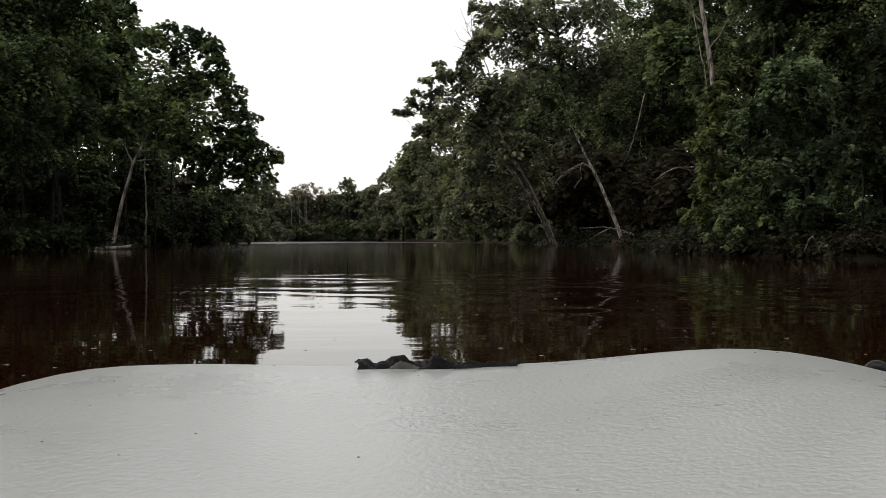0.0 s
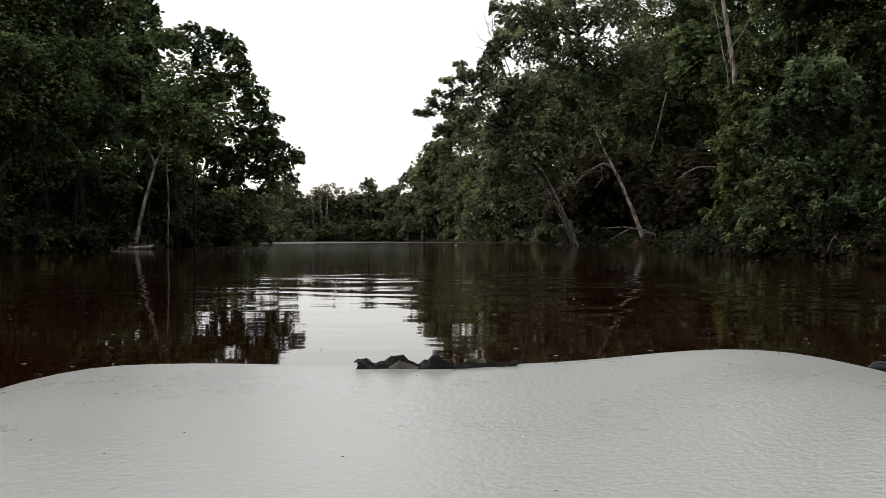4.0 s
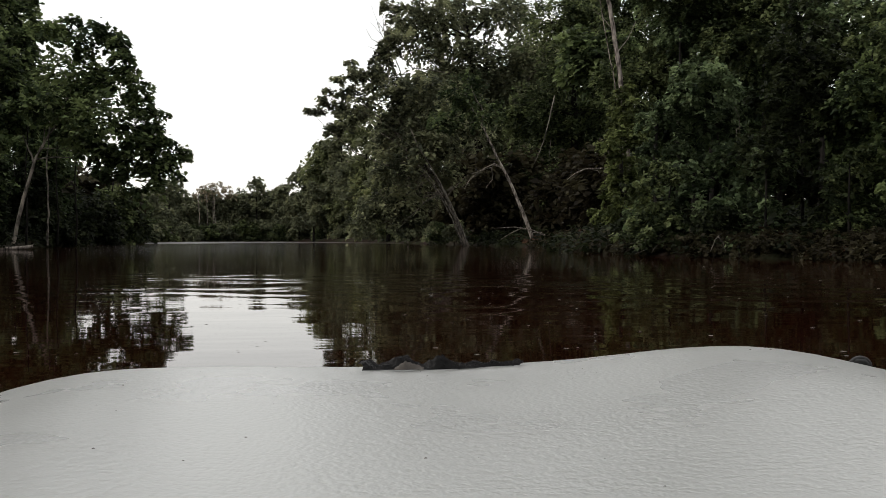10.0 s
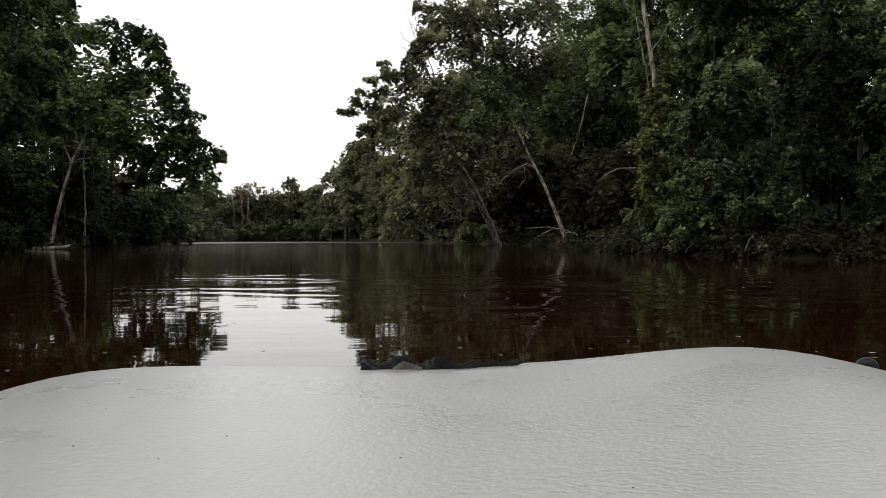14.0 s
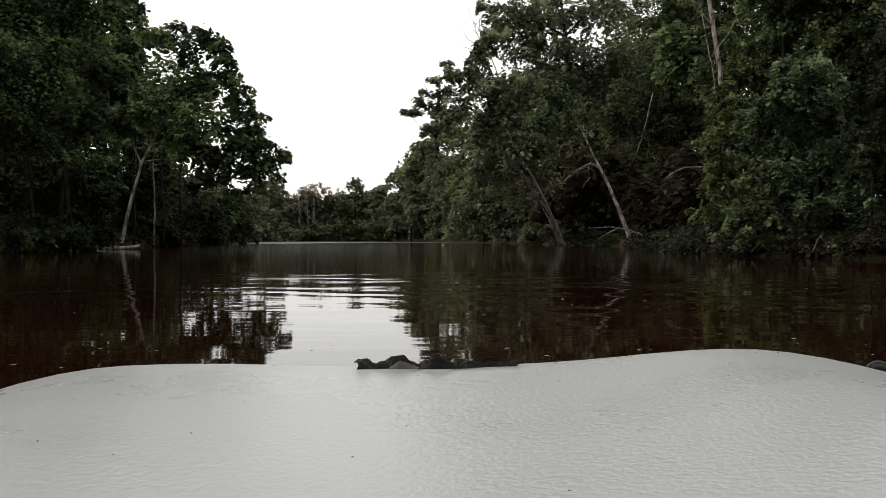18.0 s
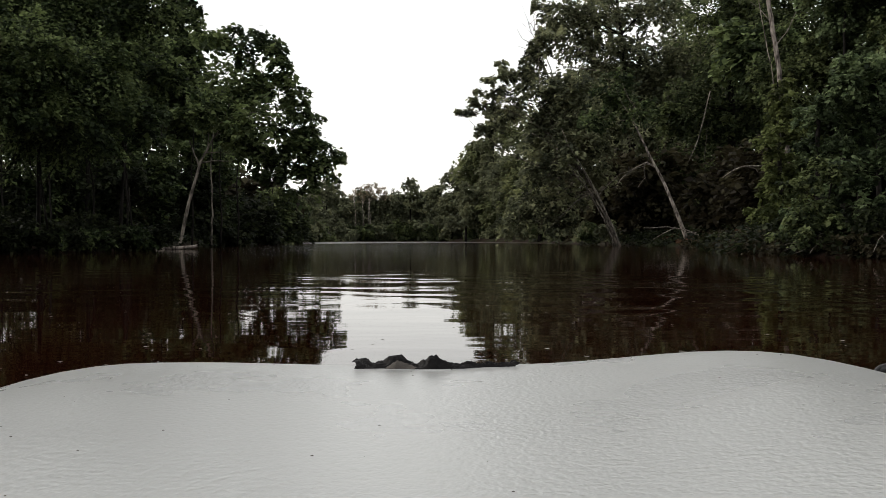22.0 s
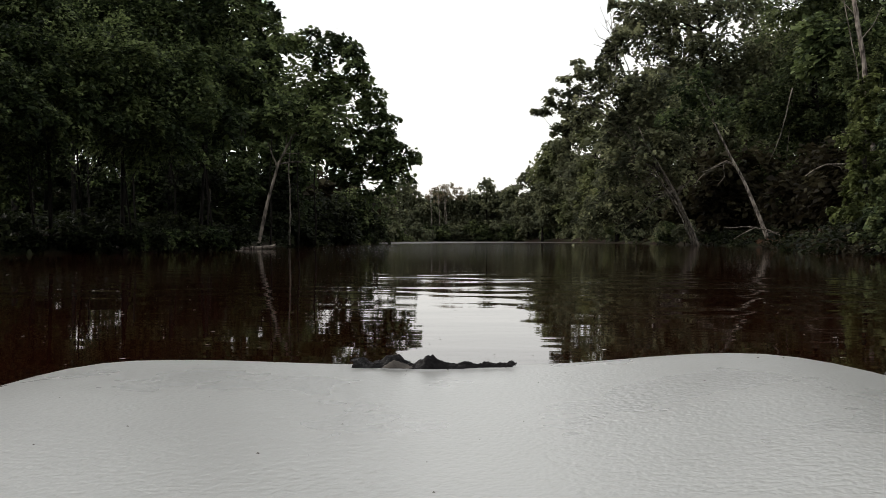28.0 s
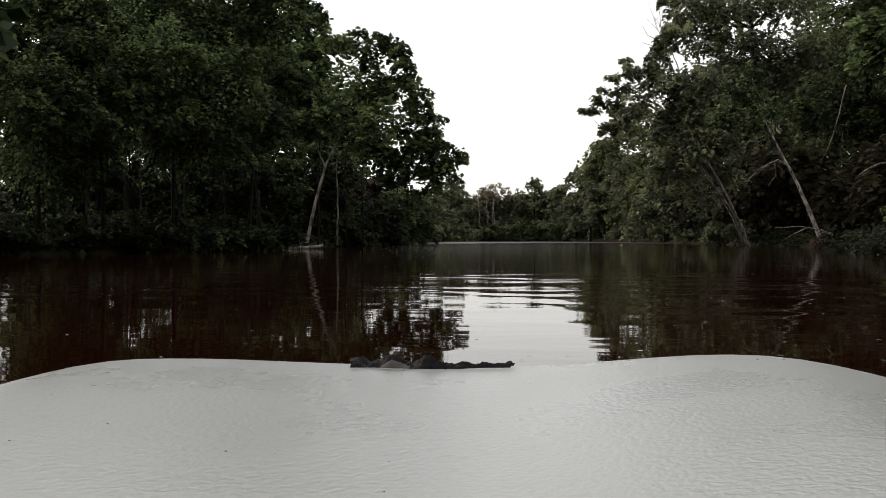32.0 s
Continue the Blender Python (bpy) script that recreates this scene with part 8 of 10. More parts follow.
tree(11.5, -22, 0, [(0, 0, -0.3), (0.2, 0.1, 5.6), (0.3, 0, 9.5)], 0.18,
     [(1.45, -0.37, 4.77, 1.54), (0.98, 2.11, 7.62, 1.27), (1.68, -0.39, 4.51, 1.63), (1.34, -0.44, 2.56, 1.34), (1.63, 0.63, 4.98, 1.8), (0.22, 0.78, 6.23, 1.29), (-0.44, 1.11, 3.9, 1.65), (1.34, -0.57, 7.64, 1.43), (1.54, -0.91, 2.69, 1.72)],
     0.56, "tall leafy tree added around the boat to block sky light", cover=1.1, leaves=LEAF_DEEP, limbs=4)
tree(12, -32, 0, [(0, 0, -0.3), (0.2, 0.1, 5.3), (0.3, 0, 9.0)], 0.18,
     [(0.78, 0.24, 8.86, 1.7), (-1.13, 1.4, 7.81, 1.25), (-0.57, -1.99, 9.65, 1.24), (-1.53, -0.75, 8.9, 1.45), (-1.27, -2.05, 5.04, 1.56), (0.66, -0.52, 9.9, 1.42), (-1.26, 0.35, 8.53, 1.57), (-0.02, -0.97, 9.17, 1.77), (-0.5, -1.07, 4.35, 1.52)],
     0.56, "tall leafy tree added around the boat to block sky light", cover=1.1, leaves=LEAF_DEEP, limbs=4)
tree(-3, -66, 0, [(0, 0, -0.3), (0.2, 0.1, 5.1), (0.3, 0, 8.7)], 0.18,
     [(1.46, -0.44, 9.34, 1.33), (-1.34, -1.79, 7.04, 1.5), (1.56, 0.19, 5.15, 1.86), (2.49, -0.42, 9.54, 1.32), (1.29, 0.24, 2.3, 1.28), (-1.01, -0.53, 6.79, 1.47), (-0.38, 2.52, 3.63, 1.82), (-1.96, -0.33, 3.31, 1.72), (0.87, -0.73, 5.76, 1.66)],
     0.56, "tall leafy tree added around the boat to block sky light", cover=1.1, leaves=LEAF_DEEP, limbs=4)
tree(5, -66, 0, [(0, 0, -0.3), (0.2, 0.1, 5.7), (0.3, 0, 9.7)], 0.18,
     [(0.02, -1.95, 5.13, 1.68), (0.23, -1.61, 7.44, 1.64), (-0.93, 0.14, 5.91, 1.74), (-0.15, -0.9, 6.5, 1.61), (-1.03, -0.21, 7.91, 1.69), (-2.43, -0.55, 7.33, 1.21), (-0.45, 2.01, 3.18, 1.88), (-0.69, -2.06, 3.93, 1.2), (1.19, -1.23, 6.2, 1.56)],
     0.56, "tall leafy tree added around the boat to block sky light", cover=1.1, leaves=LEAF_DEEP, limbs=4)
tree(-10, -64, 0, [(0, 0, -0.3), (0.2, 0.1, 6.2), (0.3, 0, 10.5)], 0.18,
     [(-1.52, 1.57, 4.16, 1.89), (-0.46, -1.28, 6.99, 1.82), (-0.94, 1.83, 10.87, 1.87), (-0.08, 2.23, 8.17, 1.77), (1.39, 0.65, 6.76, 1.77), (-0.82, 0.26, 4.59, 1.78), (1.35, -1.23, 3.42, 1.74), (0.87, -0.97, 7.04, 1.4), (2, 0.7, 4.13, 1.26)],
     0.56, "tall leafy tree added around the boat to block sky light", cover=1.1, leaves=LEAF_DEEP, limbs=4)
snag(5.82, 23.28, 0, [([(-0.07, 0.02, 0.39), (-0.02, 0, 0.25), (-0.03, 0.01, -0.02)], 0.022, 0.006), ([(-0.07, 0.02, 0.37), (0.02, 0, 0.14), (0.04, -0.01, -0.02)], 0.012, 0.006)], "pale dead roots and twigs dipping into the river", name="fallen_branch", category="branch", main="stem", bark=BARK_PALE)
snag(5.67, 21.26, 0, [([(-0.01, 0, 0.3), (-0.18, 0.05, 0.17), (-0.36, 0.09, -0.01)], 0.022, 0.006), ([(0.08, -0.02, 0.18), (-0.2, 0.05, 0.11), (-0.41, 0.1, -0.01)], 0.014, 0.006)], "pale dead roots and twigs dipping into the river", name="fallen_branch", category="branch", main="stem", bark=BARK_GREY)
snag(5.55, 19.21, 0, [([(-0.04, 0.01, 0.29), (-0.05, 0.01, 0.13), (-0.1, 0.03, -0.01)], 0.016, 0.006), ([(-0.07, 0.02, 0.17), (0.07, -0.02, 0.13), (0.14, -0.04, -0.01)], 0.013, 0.006), ([(-0.02, 0.01, 0.33), (-0.16, 0.04, 0.21), (-0.31, 0.09, -0.01)], 0.017, 0.006)], "pale dead roots and twigs dipping into the river", name="fallen_branch", category="branch", main="stem", bark=BARK_PALE)
snag(5.64, 18.14, 0, [([(0.04, -0.01, 0.2), (0.06, -0.02, 0.09), (0.12, -0.04, -0.01)], 0.014, 0.006), ([(-0.07, 0.02, 0.2), (0.06, -0.02, 0.13), (0.12, -0.04, -0.01)], 0.015, 0.006), ([(0.05, -0.02, 0.29), (-0.04, 0.01, 0.11), (-0.09, 0.03, -0.01)], 0.022, 0.006)], "pale dead roots and twigs dipping into the river", name="fallen_branch", category="branch", main="stem", bark=BARK_GREY)
snag(5.79, 17.36, 0, [([(-0.04, 0.01, 0.21), (0.11, -0.04, 0.11), (0.22, -0.08, 0)], 0.017, 0.006), ([(-0.04, 0.01, 0.17), (0.07, -0.02, 0.06), (0.14, -0.05, 0)], 0.018, 0.006)], "pale dead roots and twigs dipping into the river", name="fallen_branch", category="branch", main="stem", bark=BARK_PALE)
snag(6.21, 16.68, 0, [([(-0.03, 0.01, 0.2), (0.06, -0.02, 0.09), (0.12, -0.05, 0)], 0.021, 0.006), ([(-0.02, 0.01, 0.19), (-0.14, 0.05, 0.12), (-0.28, 0.1, 0)], 0.012, 0.006)], "pale dead roots and twigs dipping into the river", name="fallen_branch", category="branch", main="stem", bark=BARK_GREY)
snag(6.34, 16.20, 0, [([(0.02, -0.01, 0.3), (-0.08, 0.03, 0.12), (-0.16, 0.06, 0)], 0.014, 0.006), ([(-0.04, 0.02, 0.32), (-0.12, 0.05, 0.21), (-0.24, 0.09, 0)], 0.018, 0.006)], "pale dead roots and twigs dipping into the river", name="fallen_branch", category="branch", main="stem", bark=BARK_PALE)
snag(6.61, 15.66, 0, [([(0, 0, 0.32), (0.12, -0.05, 0.16), (0.24, -0.1, 0.01)], 0.021, 0.006), ([(0.01, -0.01, 0.28), (0, 0, 0.15), (-0.01, 0, 0.01)], 0.020, 0.006), ([(0.03, -0.01, 0.23), (-0.16, 0.07, 0.13), (-0.32, 0.13, 0)], 0.014, 0.006)], "pale dead roots and twigs dipping into the river", name="fallen_branch", category="branch", main="stem", bark=BARK_GREY)
snag(6.86, 15.34, 0, [([(-0.04, 0.02, 0.19), (-0.04, 0.02, 0.15), (-0.08, 0.04, 0.01)], 0.013, 0.006), ([(0.01, -0.01, 0.15), (0.12, -0.05, 0.12), (0.23, -0.11, 0.01)], 0.014, 0.006)], "pale dead roots and twigs dipping into the river", name="fallen_branch", category="branch", main="stem", bark=BARK_PALE)
snag(7.12, 15.00, 0, [([(0.01, 0, 0.24), (0.06, -0.03, 0.14), (0.12, -0.06, 0.01)], 0.019, 0.006), ([(-0.03, 0.02, 0.18), (0, 0, 0.1), (0, 0, 0.01)], 0.015, 0.006), ([(-0.01, 0.01, 0.2), (0.1, -0.05, 0.12), (0.19, -0.09, 0.01)], 0.015, 0.006)], "pale dead roots and twigs dipping into the river", name="fallen_branch", category="branch", main="stem", bark=BARK_GREY)
snag(7.25, 14.26, 0, [([(0.01, 0, 0.25), (0.12, -0.06, 0.17), (0.25, -0.13, 0.02)], 0.021, 0.006), ([(-0.04, 0.02, 0.21), (-0.11, 0.05, 0.13), (-0.22, 0.11, 0.02)], 0.015, 0.006)], "pale dead roots and twigs dipping into the river", name="fallen_branch", category="branch", main="stem", bark=BARK_PALE)
snag(7.52, 13.89, 0, [([(0.01, 0, 0.19), (0.1, -0.06, 0.09), (0.21, -0.11, 0.02)], 0.015, 0.006), ([(0, 0, 0.15), (0.12, -0.06, 0.08), (0.23, -0.13, 0.02)], 0.015, 0.006), ([(0.02, -0.01, 0.21), (0.01, -0.01, 0.15), (0.02, -0.01, 0.02)], 0.012, 0.006)], "pale dead roots and twigs dipping into the river", name="fallen_branch", category="branch", main="stem", bark=BARK_GREY)
snag(7.72, 13.44, 0, [([(-0.03, 0.01, 0.17), (-0.03, 0.02, 0.12), (-0.06, 0.03, 0.02)], 0.019, 0.006), ([(-0.04, 0.02, 0.26), (-0.03, 0.02, 0.17), (-0.07, 0.04, 0.02)], 0.018, 0.006), ([(0.04, -0.02, 0.22), (-0.01, 0, 0.15), (-0.01, 0.01, 0.03)], 0.014, 0.006)], "pale dead roots and twigs dipping into the river", name="fallen_branch", category="branch", main="stem", bark=BARK_PALE)
tree(-12.09, 19.57, 0, [(0, 0, -0.3), (-0.16, -0.1, 2.06), (-0.04, -0.02, 3.26)], 0.03,
     [(2.1, -3.4, 2.57, 0.3), (2.11, -2.81, 2.37, 0.28), (1.85, -3.56, 2.72, 0.3), (1.71, -2.47, 3.17, 0.34), (1.97, -3.48, 2.16, 0.21)],
     0.09, "thin tree reaching out over the shaded water", cover=1.1, limbs=5)
tree(-11.52, 20.48, 0, [(0, 0, -0.3), (-0.17, -0.1, 2.14), (-0.04, -0.02, 3.4)], 0.03,
     [(1.96, -3.49, 2.68, 0.32), (2.01, -2.89, 2.48, 0.29), (1.68, -3.65, 2.85, 0.32), (1.62, -2.53, 3.32, 0.36), (1.82, -3.57, 2.25, 0.23)],
     0.09, "thin tree reaching out over the shaded water", cover=1.1, limbs=5)
tree(-11.08, 21.85, 0, [(0, 0, -0.3), (-0.19, -0.1, 2.27), (-0.05, -0.02, 3.61)], 0.03,
     [(1.81, -3.57, 2.87, 0.34), (1.92, -2.96, 2.64, 0.31), (1.49, -3.73, 3.04, 0.34), (1.53, -2.59, 3.54, 0.38), (1.65, -3.65, 2.4, 0.24)],
     0.10, "thin tree reaching out over the shaded water", cover=1.1, limbs=5)
tree(-10.60, 23.19, 0, [(0, 0, -0.3), (-0.21, -0.1, 2.39), (-0.05, -0.02, 3.81)], 0.03,
     [(1.66, -3.64, 3.04, 0.37), (1.83, -3.02, 2.8, 0.34), (1.31, -3.8, 3.24, 0.37), (1.44, -2.64, 3.75, 0.41), (1.48, -3.72, 2.55, 0.26)],
     0.10, "thin tree reaching out over the shaded water", cover=1.1, limbs=5)
tree(-10.37, 25.47, 0, [(0, 0, -0.3), (-0.24, -0.1, 2.59), (-0.06, -0.02, 4.15)], 0.03,
     [(1.51, -3.7, 3.35, 0.41), (1.75, -3.07, 3.07, 0.37), (1.1, -3.88, 3.57, 0.41), (1.35, -2.69, 4.13, 0.45), (1.3, -3.79, 2.8, 0.29)],
     0.11, "thin tree reaching out over the shaded water", cover=1.1, limbs=5)
tree(-10.37, 28.15, 0, [(0, 0, -0.3), (-0.27, -0.1, 2.84), (-0.07, -0.03, 4.56)], 0.03,
     [(1.38, -3.75, 3.72, 0.46), (1.7, -3.11, 3.4, 0.42), (0.91, -3.93, 3.97, 0.46), (1.29, -2.72, 4.57, 0.51), (1.15, -3.84, 3.1, 0.32)],
     0.12, "thin tree reaching out over the shaded water", cover=1.1, limbs=5)
tree(9.35, 32.69, 0, [(0, 0, -0.3), (0, 0, 2.17), (0.08, -0.02, 3.8)], 0.12,
     [(0.01, -0.29, 3, 0.81), (-0.06, -0.4, 4.1, 0.84), (-0.34, 0.4, 3.79, 0.64), (0.14, 0.41, 3.46, 0.7), (0.09, -0.54, 3.63, 0.82), (0.75, -0.17, 3.62, 0.67), (0.64, 0.38, 4.61, 0.66), (0.11, -0.25, 3.99, 0.85)],
     0.25, "shaded tree standing back in the wood", limbs=4, cover=1.3)
tree(11.78, 31.89, 0, [(0, 0, -0.3), (0, 0, 2.12), (0.08, -0.03, 3.98)], 0.12,
     [(-0.44, -0.53, 3.15, 0.7), (0.37, 0.04, 4.48, 0.85), (-0.7, 0.02, 4.37, 0.9), (-0.46, -0.44, 4.71, 0.73), (-0.37, -0.23, 3.37, 0.81), (0.25, -0.94, 4.18, 0.82), (-0.5, -0.41, 3.98, 0.75), (0.3, -0.24, 4.34, 0.91)],
     0.25, "shaded tree standing back in the wood", limbs=4, cover=1.3)
tree(13.05, 30.31, 0, [(0, 0, -0.3), (0, 0, 2.03), (0.07, -0.03, 3.96)], 0.12,
     [(-0.43, -0.5, 2.96, 0.71), (-0.55, -0.63, 2.98, 0.69), (0.59, -0.17, 3.91, 0.82), (0.61, 0.53, 3.28, 0.63), (0.02, 0.57, 4.7, 0.63), (0.42, -0.49, 3.74, 0.78), (0.41, 0.56, 4.2, 0.79), (-0.09, -0.7, 4.21, 0.8)],
     0.24, "shaded tree standing back in the wood", limbs=4, cover=1.3)
tree(14.05, 28.75, 0, [(0, 0, -0.3), (0, 0, 1.94), (0.06, -0.03, 3.61)], 0.12,
     [(-0.01, -0.62, 3.44, 0.55), (-0.45, -0.66, 3.37, 0.78), (0.09, -0.83, 3.89, 0.76), (0.43, -0.03, 4.31, 0.57), (0.13, 0.39, 3.4, 0.79), (-0.44, 0.17, 3.97, 0.83), (-0.13, 0.6, 4.14, 0.75), (0.11, -0.14, 3.43, 0.81)],
     0.24, "shaded tree standing back in the wood", limbs=4, cover=1.3)
tree(14.76, 27.26, 0, [(0, 0, -0.3), (0, 0, 1.86), (0.06, -0.03, 3.44)], 0.12,
     [(0.37, 0.56, 3.31, 0.59), (-0.18, 0.29, 3.69, 0.61), (-0.34, 0.25, 3.87, 0.76), (-0.42, -0.37, 2.76, 0.69), (0.38, -0.34, 3.64, 0.73), (-0.05, -0.08, 3.68, 0.65), (0.6, 0.26, 3.83, 0.75), (-0.31, -0.32, 2.72, 0.67)],
     0.23, "shaded tree standing back in the wood", limbs=4, cover=1.3)
tree(10.67, 31.23, 0, [(0, 0, -0.3), (0, 0, 2.08), (0.08, -0.03, 4.33)], 0.12,
     [(0.24, -0.43, 4.28, 0.77), (0.55, 0.34, 4.01, 0.75), (0.1, -0.76, 3.87, 0.88), (0.62, -0.16, 4.35, 0.83), (-0.33, -0.36, 4.44, 0.65), (0.41, 0.14, 4.49, 0.64), (-0.42, 0.3, 4.36, 0.89), (-0.5, -0.52, 4.25, 0.61)],
     0.24, "shaded tree standing back in the wood", limbs=4, cover=1.3)
tree(12.18, 30.67, 0, [(0, 0, -0.3), (0, 0, 2.05), (0.07, -0.03, 5.11)], 0.12,
     [(-0.03, 0.41, 4.88, 0.59), (0.32, -0.29, 4.41, 0.72), (-0.58, -0.08, 4.47, 0.64), (0.03, 0.6, 6.11, 0.85), (-0.35, 0.61, 5.8, 0.82), (0.48, -0.52, 5.03, 0.77), (-0.01, 0.31, 5.42, 0.6), (-0.61, -0.41, 4.98, 0.79)],
     0.24, "shaded tree standing back in the wood", limbs=4, cover=1.3)
tree(13.00, 31.42, 0, [(0, 0, -0.3), (0, 0, 2.09), (0.07, -0.03, 5.75)], 0.12,
     [(0.53, -0.19, 6.1, 0.62), (-0.21, -0.64, 5.13, 0.72), (0.37, 0.09, 5.05, 0.77), (-0.04, 0.73, 6.04, 0.71), (0.19, 0.16, 6.2, 0.68), (-0.31, -0.67, 5.33, 0.84), (-0.34, 0.16, 6.04, 0.84), (-0.38, 0.1, 5.65, 0.68)],
     0.25, "shaded tree standing back in the wood", limbs=4, cover=1.3)
tree(10.61, 34.40, 0, [(0, 0, -0.3), (0, 0, 2.27), (0.09, -0.03, 3.22)], 0.12,
     [(0.16, -0.15, 3.47, 0.84), (0.4, -0.71, 2.45, 0.92), (0.61, -0.57, 3.25, 0.86), (-0.53, 0.08, 2.94, 0.9), (-0.7, -0.51, 3.04, 0.83), (0.4, 0.17, 2.72, 1), (-0.43, -0.3, 2.93, 0.76), (-0.52, -0.19, 2.65, 0.72)],
     0.26, "shaded tree standing back in the wood", limbs=4, cover=1.3)
tree(11.20, 38.40, 0, [(0, 0, -0.3), (0, 0, 2.49), (0.1, -0.03, 2.28)], 0.12,
     [(0.39, -0.8, 1.95, 1.06), (0.4, -0.45, 2.22, 0.91), (-0.51, 0.86, 2.37, 0.87), (-0.25, -0.27, 2.1, 0.97), (-0.12, -0.64, 2.67, 0.92), (-0.36, -0.15, 1.66, 0.83), (-0.3, 0.83, 1.52, 0.74), (-0.85, -0.45, 2.93, 0.8)],
     0.30, "shaded tree standing back in the wood", limbs=4, cover=1.3)
tree(-15.43, 36.90, 0, [(0, 0, -0.3), (0, 0, 2.41), (0.09, 0.04, 7.74)], 0.12,
     [(0.43, -0.1, 7.73, 0.88), (0.6, -0.26, 7.31, 0.79), (0.28, 0.43, 6.8, 0.93), (-0.3, -0.2, 8, 1.06), (-0.4, -0.87, 7.08, 1.02), (-0.35, 0.48, 9.01, 0.85), (0.3, -0.17, 7.65, 1), (0.61, 0.57, 8.3, 0.91)],
     0.30, "shaded tree standing back in the wood", limbs=4, cover=1.3)
tree(-15.61, 41.14, 0, [(0, 0, -0.3), (0, 0, 2.65), (0.1, 0.04, 7.91)], 0.12,
     [(0.17, -0.02, 8.67, 0.87), (-0.91, 0.28, 8.73, 1.03), (1.08, -0.35, 8.06, 1.13), (-0.06, -0.49, 9.03, 0.83), (0.9, -0.03, 8.07, 1), (-0.47, -0.59, 8.64, 0.97), (-0.3, 0.44, 9.2, 0.81), (-0.36, -0.13, 7.33, 0.77)],
     0.33, "shaded tree standing back in the wood", limbs=4, cover=1.3)
tree(-14.83, 43.54, 0, [(0, 0, -0.3), (0, 0, 2.79), (0.11, 0.04, 7.87)], 0.12,
     [(-0.54, -0.45, 6.75, 0.84), (0.34, 0.13, 8.51, 0.85), (-0.31, 0.48, 6.97, 1.1), (-0.51, -0.06, 8.74, 0.89), (0.68, 0.14, 7.84, 1.26), (0.62, 0.47, 8.82, 1.1), (0.71, 0.43, 7.18, 0.95), (0.33, -0.05, 6.98, 1.06)],
     0.34, "shaded tree standing back in the wood", limbs=4, cover=1.3)
tree(-16.11, 34.42, 0, [(0, 0, -0.3), (0, 0, 2.27), (0.08, 0.04, 7.62)], 0.12,
     [(0.73, 0.2, 7.35, 0.94), (0.13, -0.59, 7.2, 0.77), (0.1, -0.06, 8.09, 0.99), (-0.27, 0.54, 8.5, 0.83), (0.49, -0.11, 8.39, 0.68), (-0.42, -0.44, 7.24, 0.66), (-0.2, 0.09, 7.97, 0.88), (-0.31, 0.01, 7.31, 0.97)],
     0.29, "shaded tree standing back in the wood", limbs=4, cover=1.3)
tree(-16.70, 31.89, 0, [(0, 0, -0.3), (0, 0, 2.12), (0.07, 0.04, 6.91)], 0.12,
     [(0.59, -0.28, 6.23, 0.6), (-0.38, -0.3, 6.55, 0.67), (-0.15, 0.35, 7.38, 0.66), (0.07, -0.79, 6.13, 0.71), (0.37, -0.51, 7.09, 0.89), (-0.33, 0.29, 6.62, 0.77), (-0.19, 0.63, 7.48, 0.92), (-0.22, -0.9, 6.37, 0.72)],
     0.26, "shaded tree standing back in the wood", limbs=4, cover=1.3)
tree(-17.28, 29.28, 0, [(0, 0, -0.3), (0, 0, 1.97), (0.06, 0.04, 6.53)], 0.12,
     [(0.08, -0.73, 5.67, 0.71), (-0.18, 0.13, 5.73, 0.83), (0.36, -0.19, 6.12, 0.79), (-0.55, -0.04, 7.1, 0.63), (0.8, -0.4, 7.04, 0.78), (0.57, 0.25, 6.69, 0.79), (0.32, -0.44, 6.3, 0.77), (0.24, -0.17, 7.37, 0.63)],
     0.25, "shaded tree standing back in the wood", limbs=4, cover=1.3)
# Waterline shrubs in the painted-shade leaf, for the dark hollows there.
tree(5.87, 15.21, 0, [(0, 0, -0.3), (0, 0, 0.16), (0.02, -0.01, 0.24)], 0.02,
     [(0.15, 0.27, 0.21, 0.13), (0.07, -0.01, 0.29, 0.1), (0.35, 0.47, 0.24, 0.09), (0.24, 0.49, 0.2, 0.1), (0.11, 0.16, 0.27, 0.12), (0.12, 0.55, 0.27, 0.1)],
     0.06, "small shrub rooted at the water line, coloured as shade", name="shrub", category="shrub", group="shrubs along the water", limbs=3, leaves=LEAF_SHADE)
tree(6.12, 15.04, 0, [(0, 0, -0.3), (0, 0, 0.16), (0.02, -0.01, 0.24)], 0.02,
     [(-0.19, -0.48, 0.29, 0.08), (-0.09, -0.01, 0.25, 0.11), (0, -0.31, 0.24, 0.07), (0.14, 0.16, 0.17, 0.08), (-0.26, -0.56, 0.23, 0.1), (0.13, 0.61, 0.18, 0.14)],
     0.06, "small shrub rooted at the water line, coloured as shade", name="shrub", category="shrub", group="shrubs along the water", limbs=3, leaves=LEAF_SHADE)
tree(6.37, 14.87, 0, [(0, 0, -0.3), (0, 0, 0.16), (0.02, -0.01, 0.24)], 0.02,
     [(-0.07, -0.2, 0.31, 0.08), (0.29, 0.37, 0.28, 0.14), (0.24, 0.67, 0.32, 0.14), (0.36, 0.61, 0.27, 0.09), (0.06, -0.22, 0.24, 0.14), (0.3, 0.49, 0.31, 0.13)],
     0.06, "small shrub rooted at the water line, coloured as shade", name="shrub", category="shrub", group="shrubs along the water", limbs=3, leaves=LEAF_SHADE)
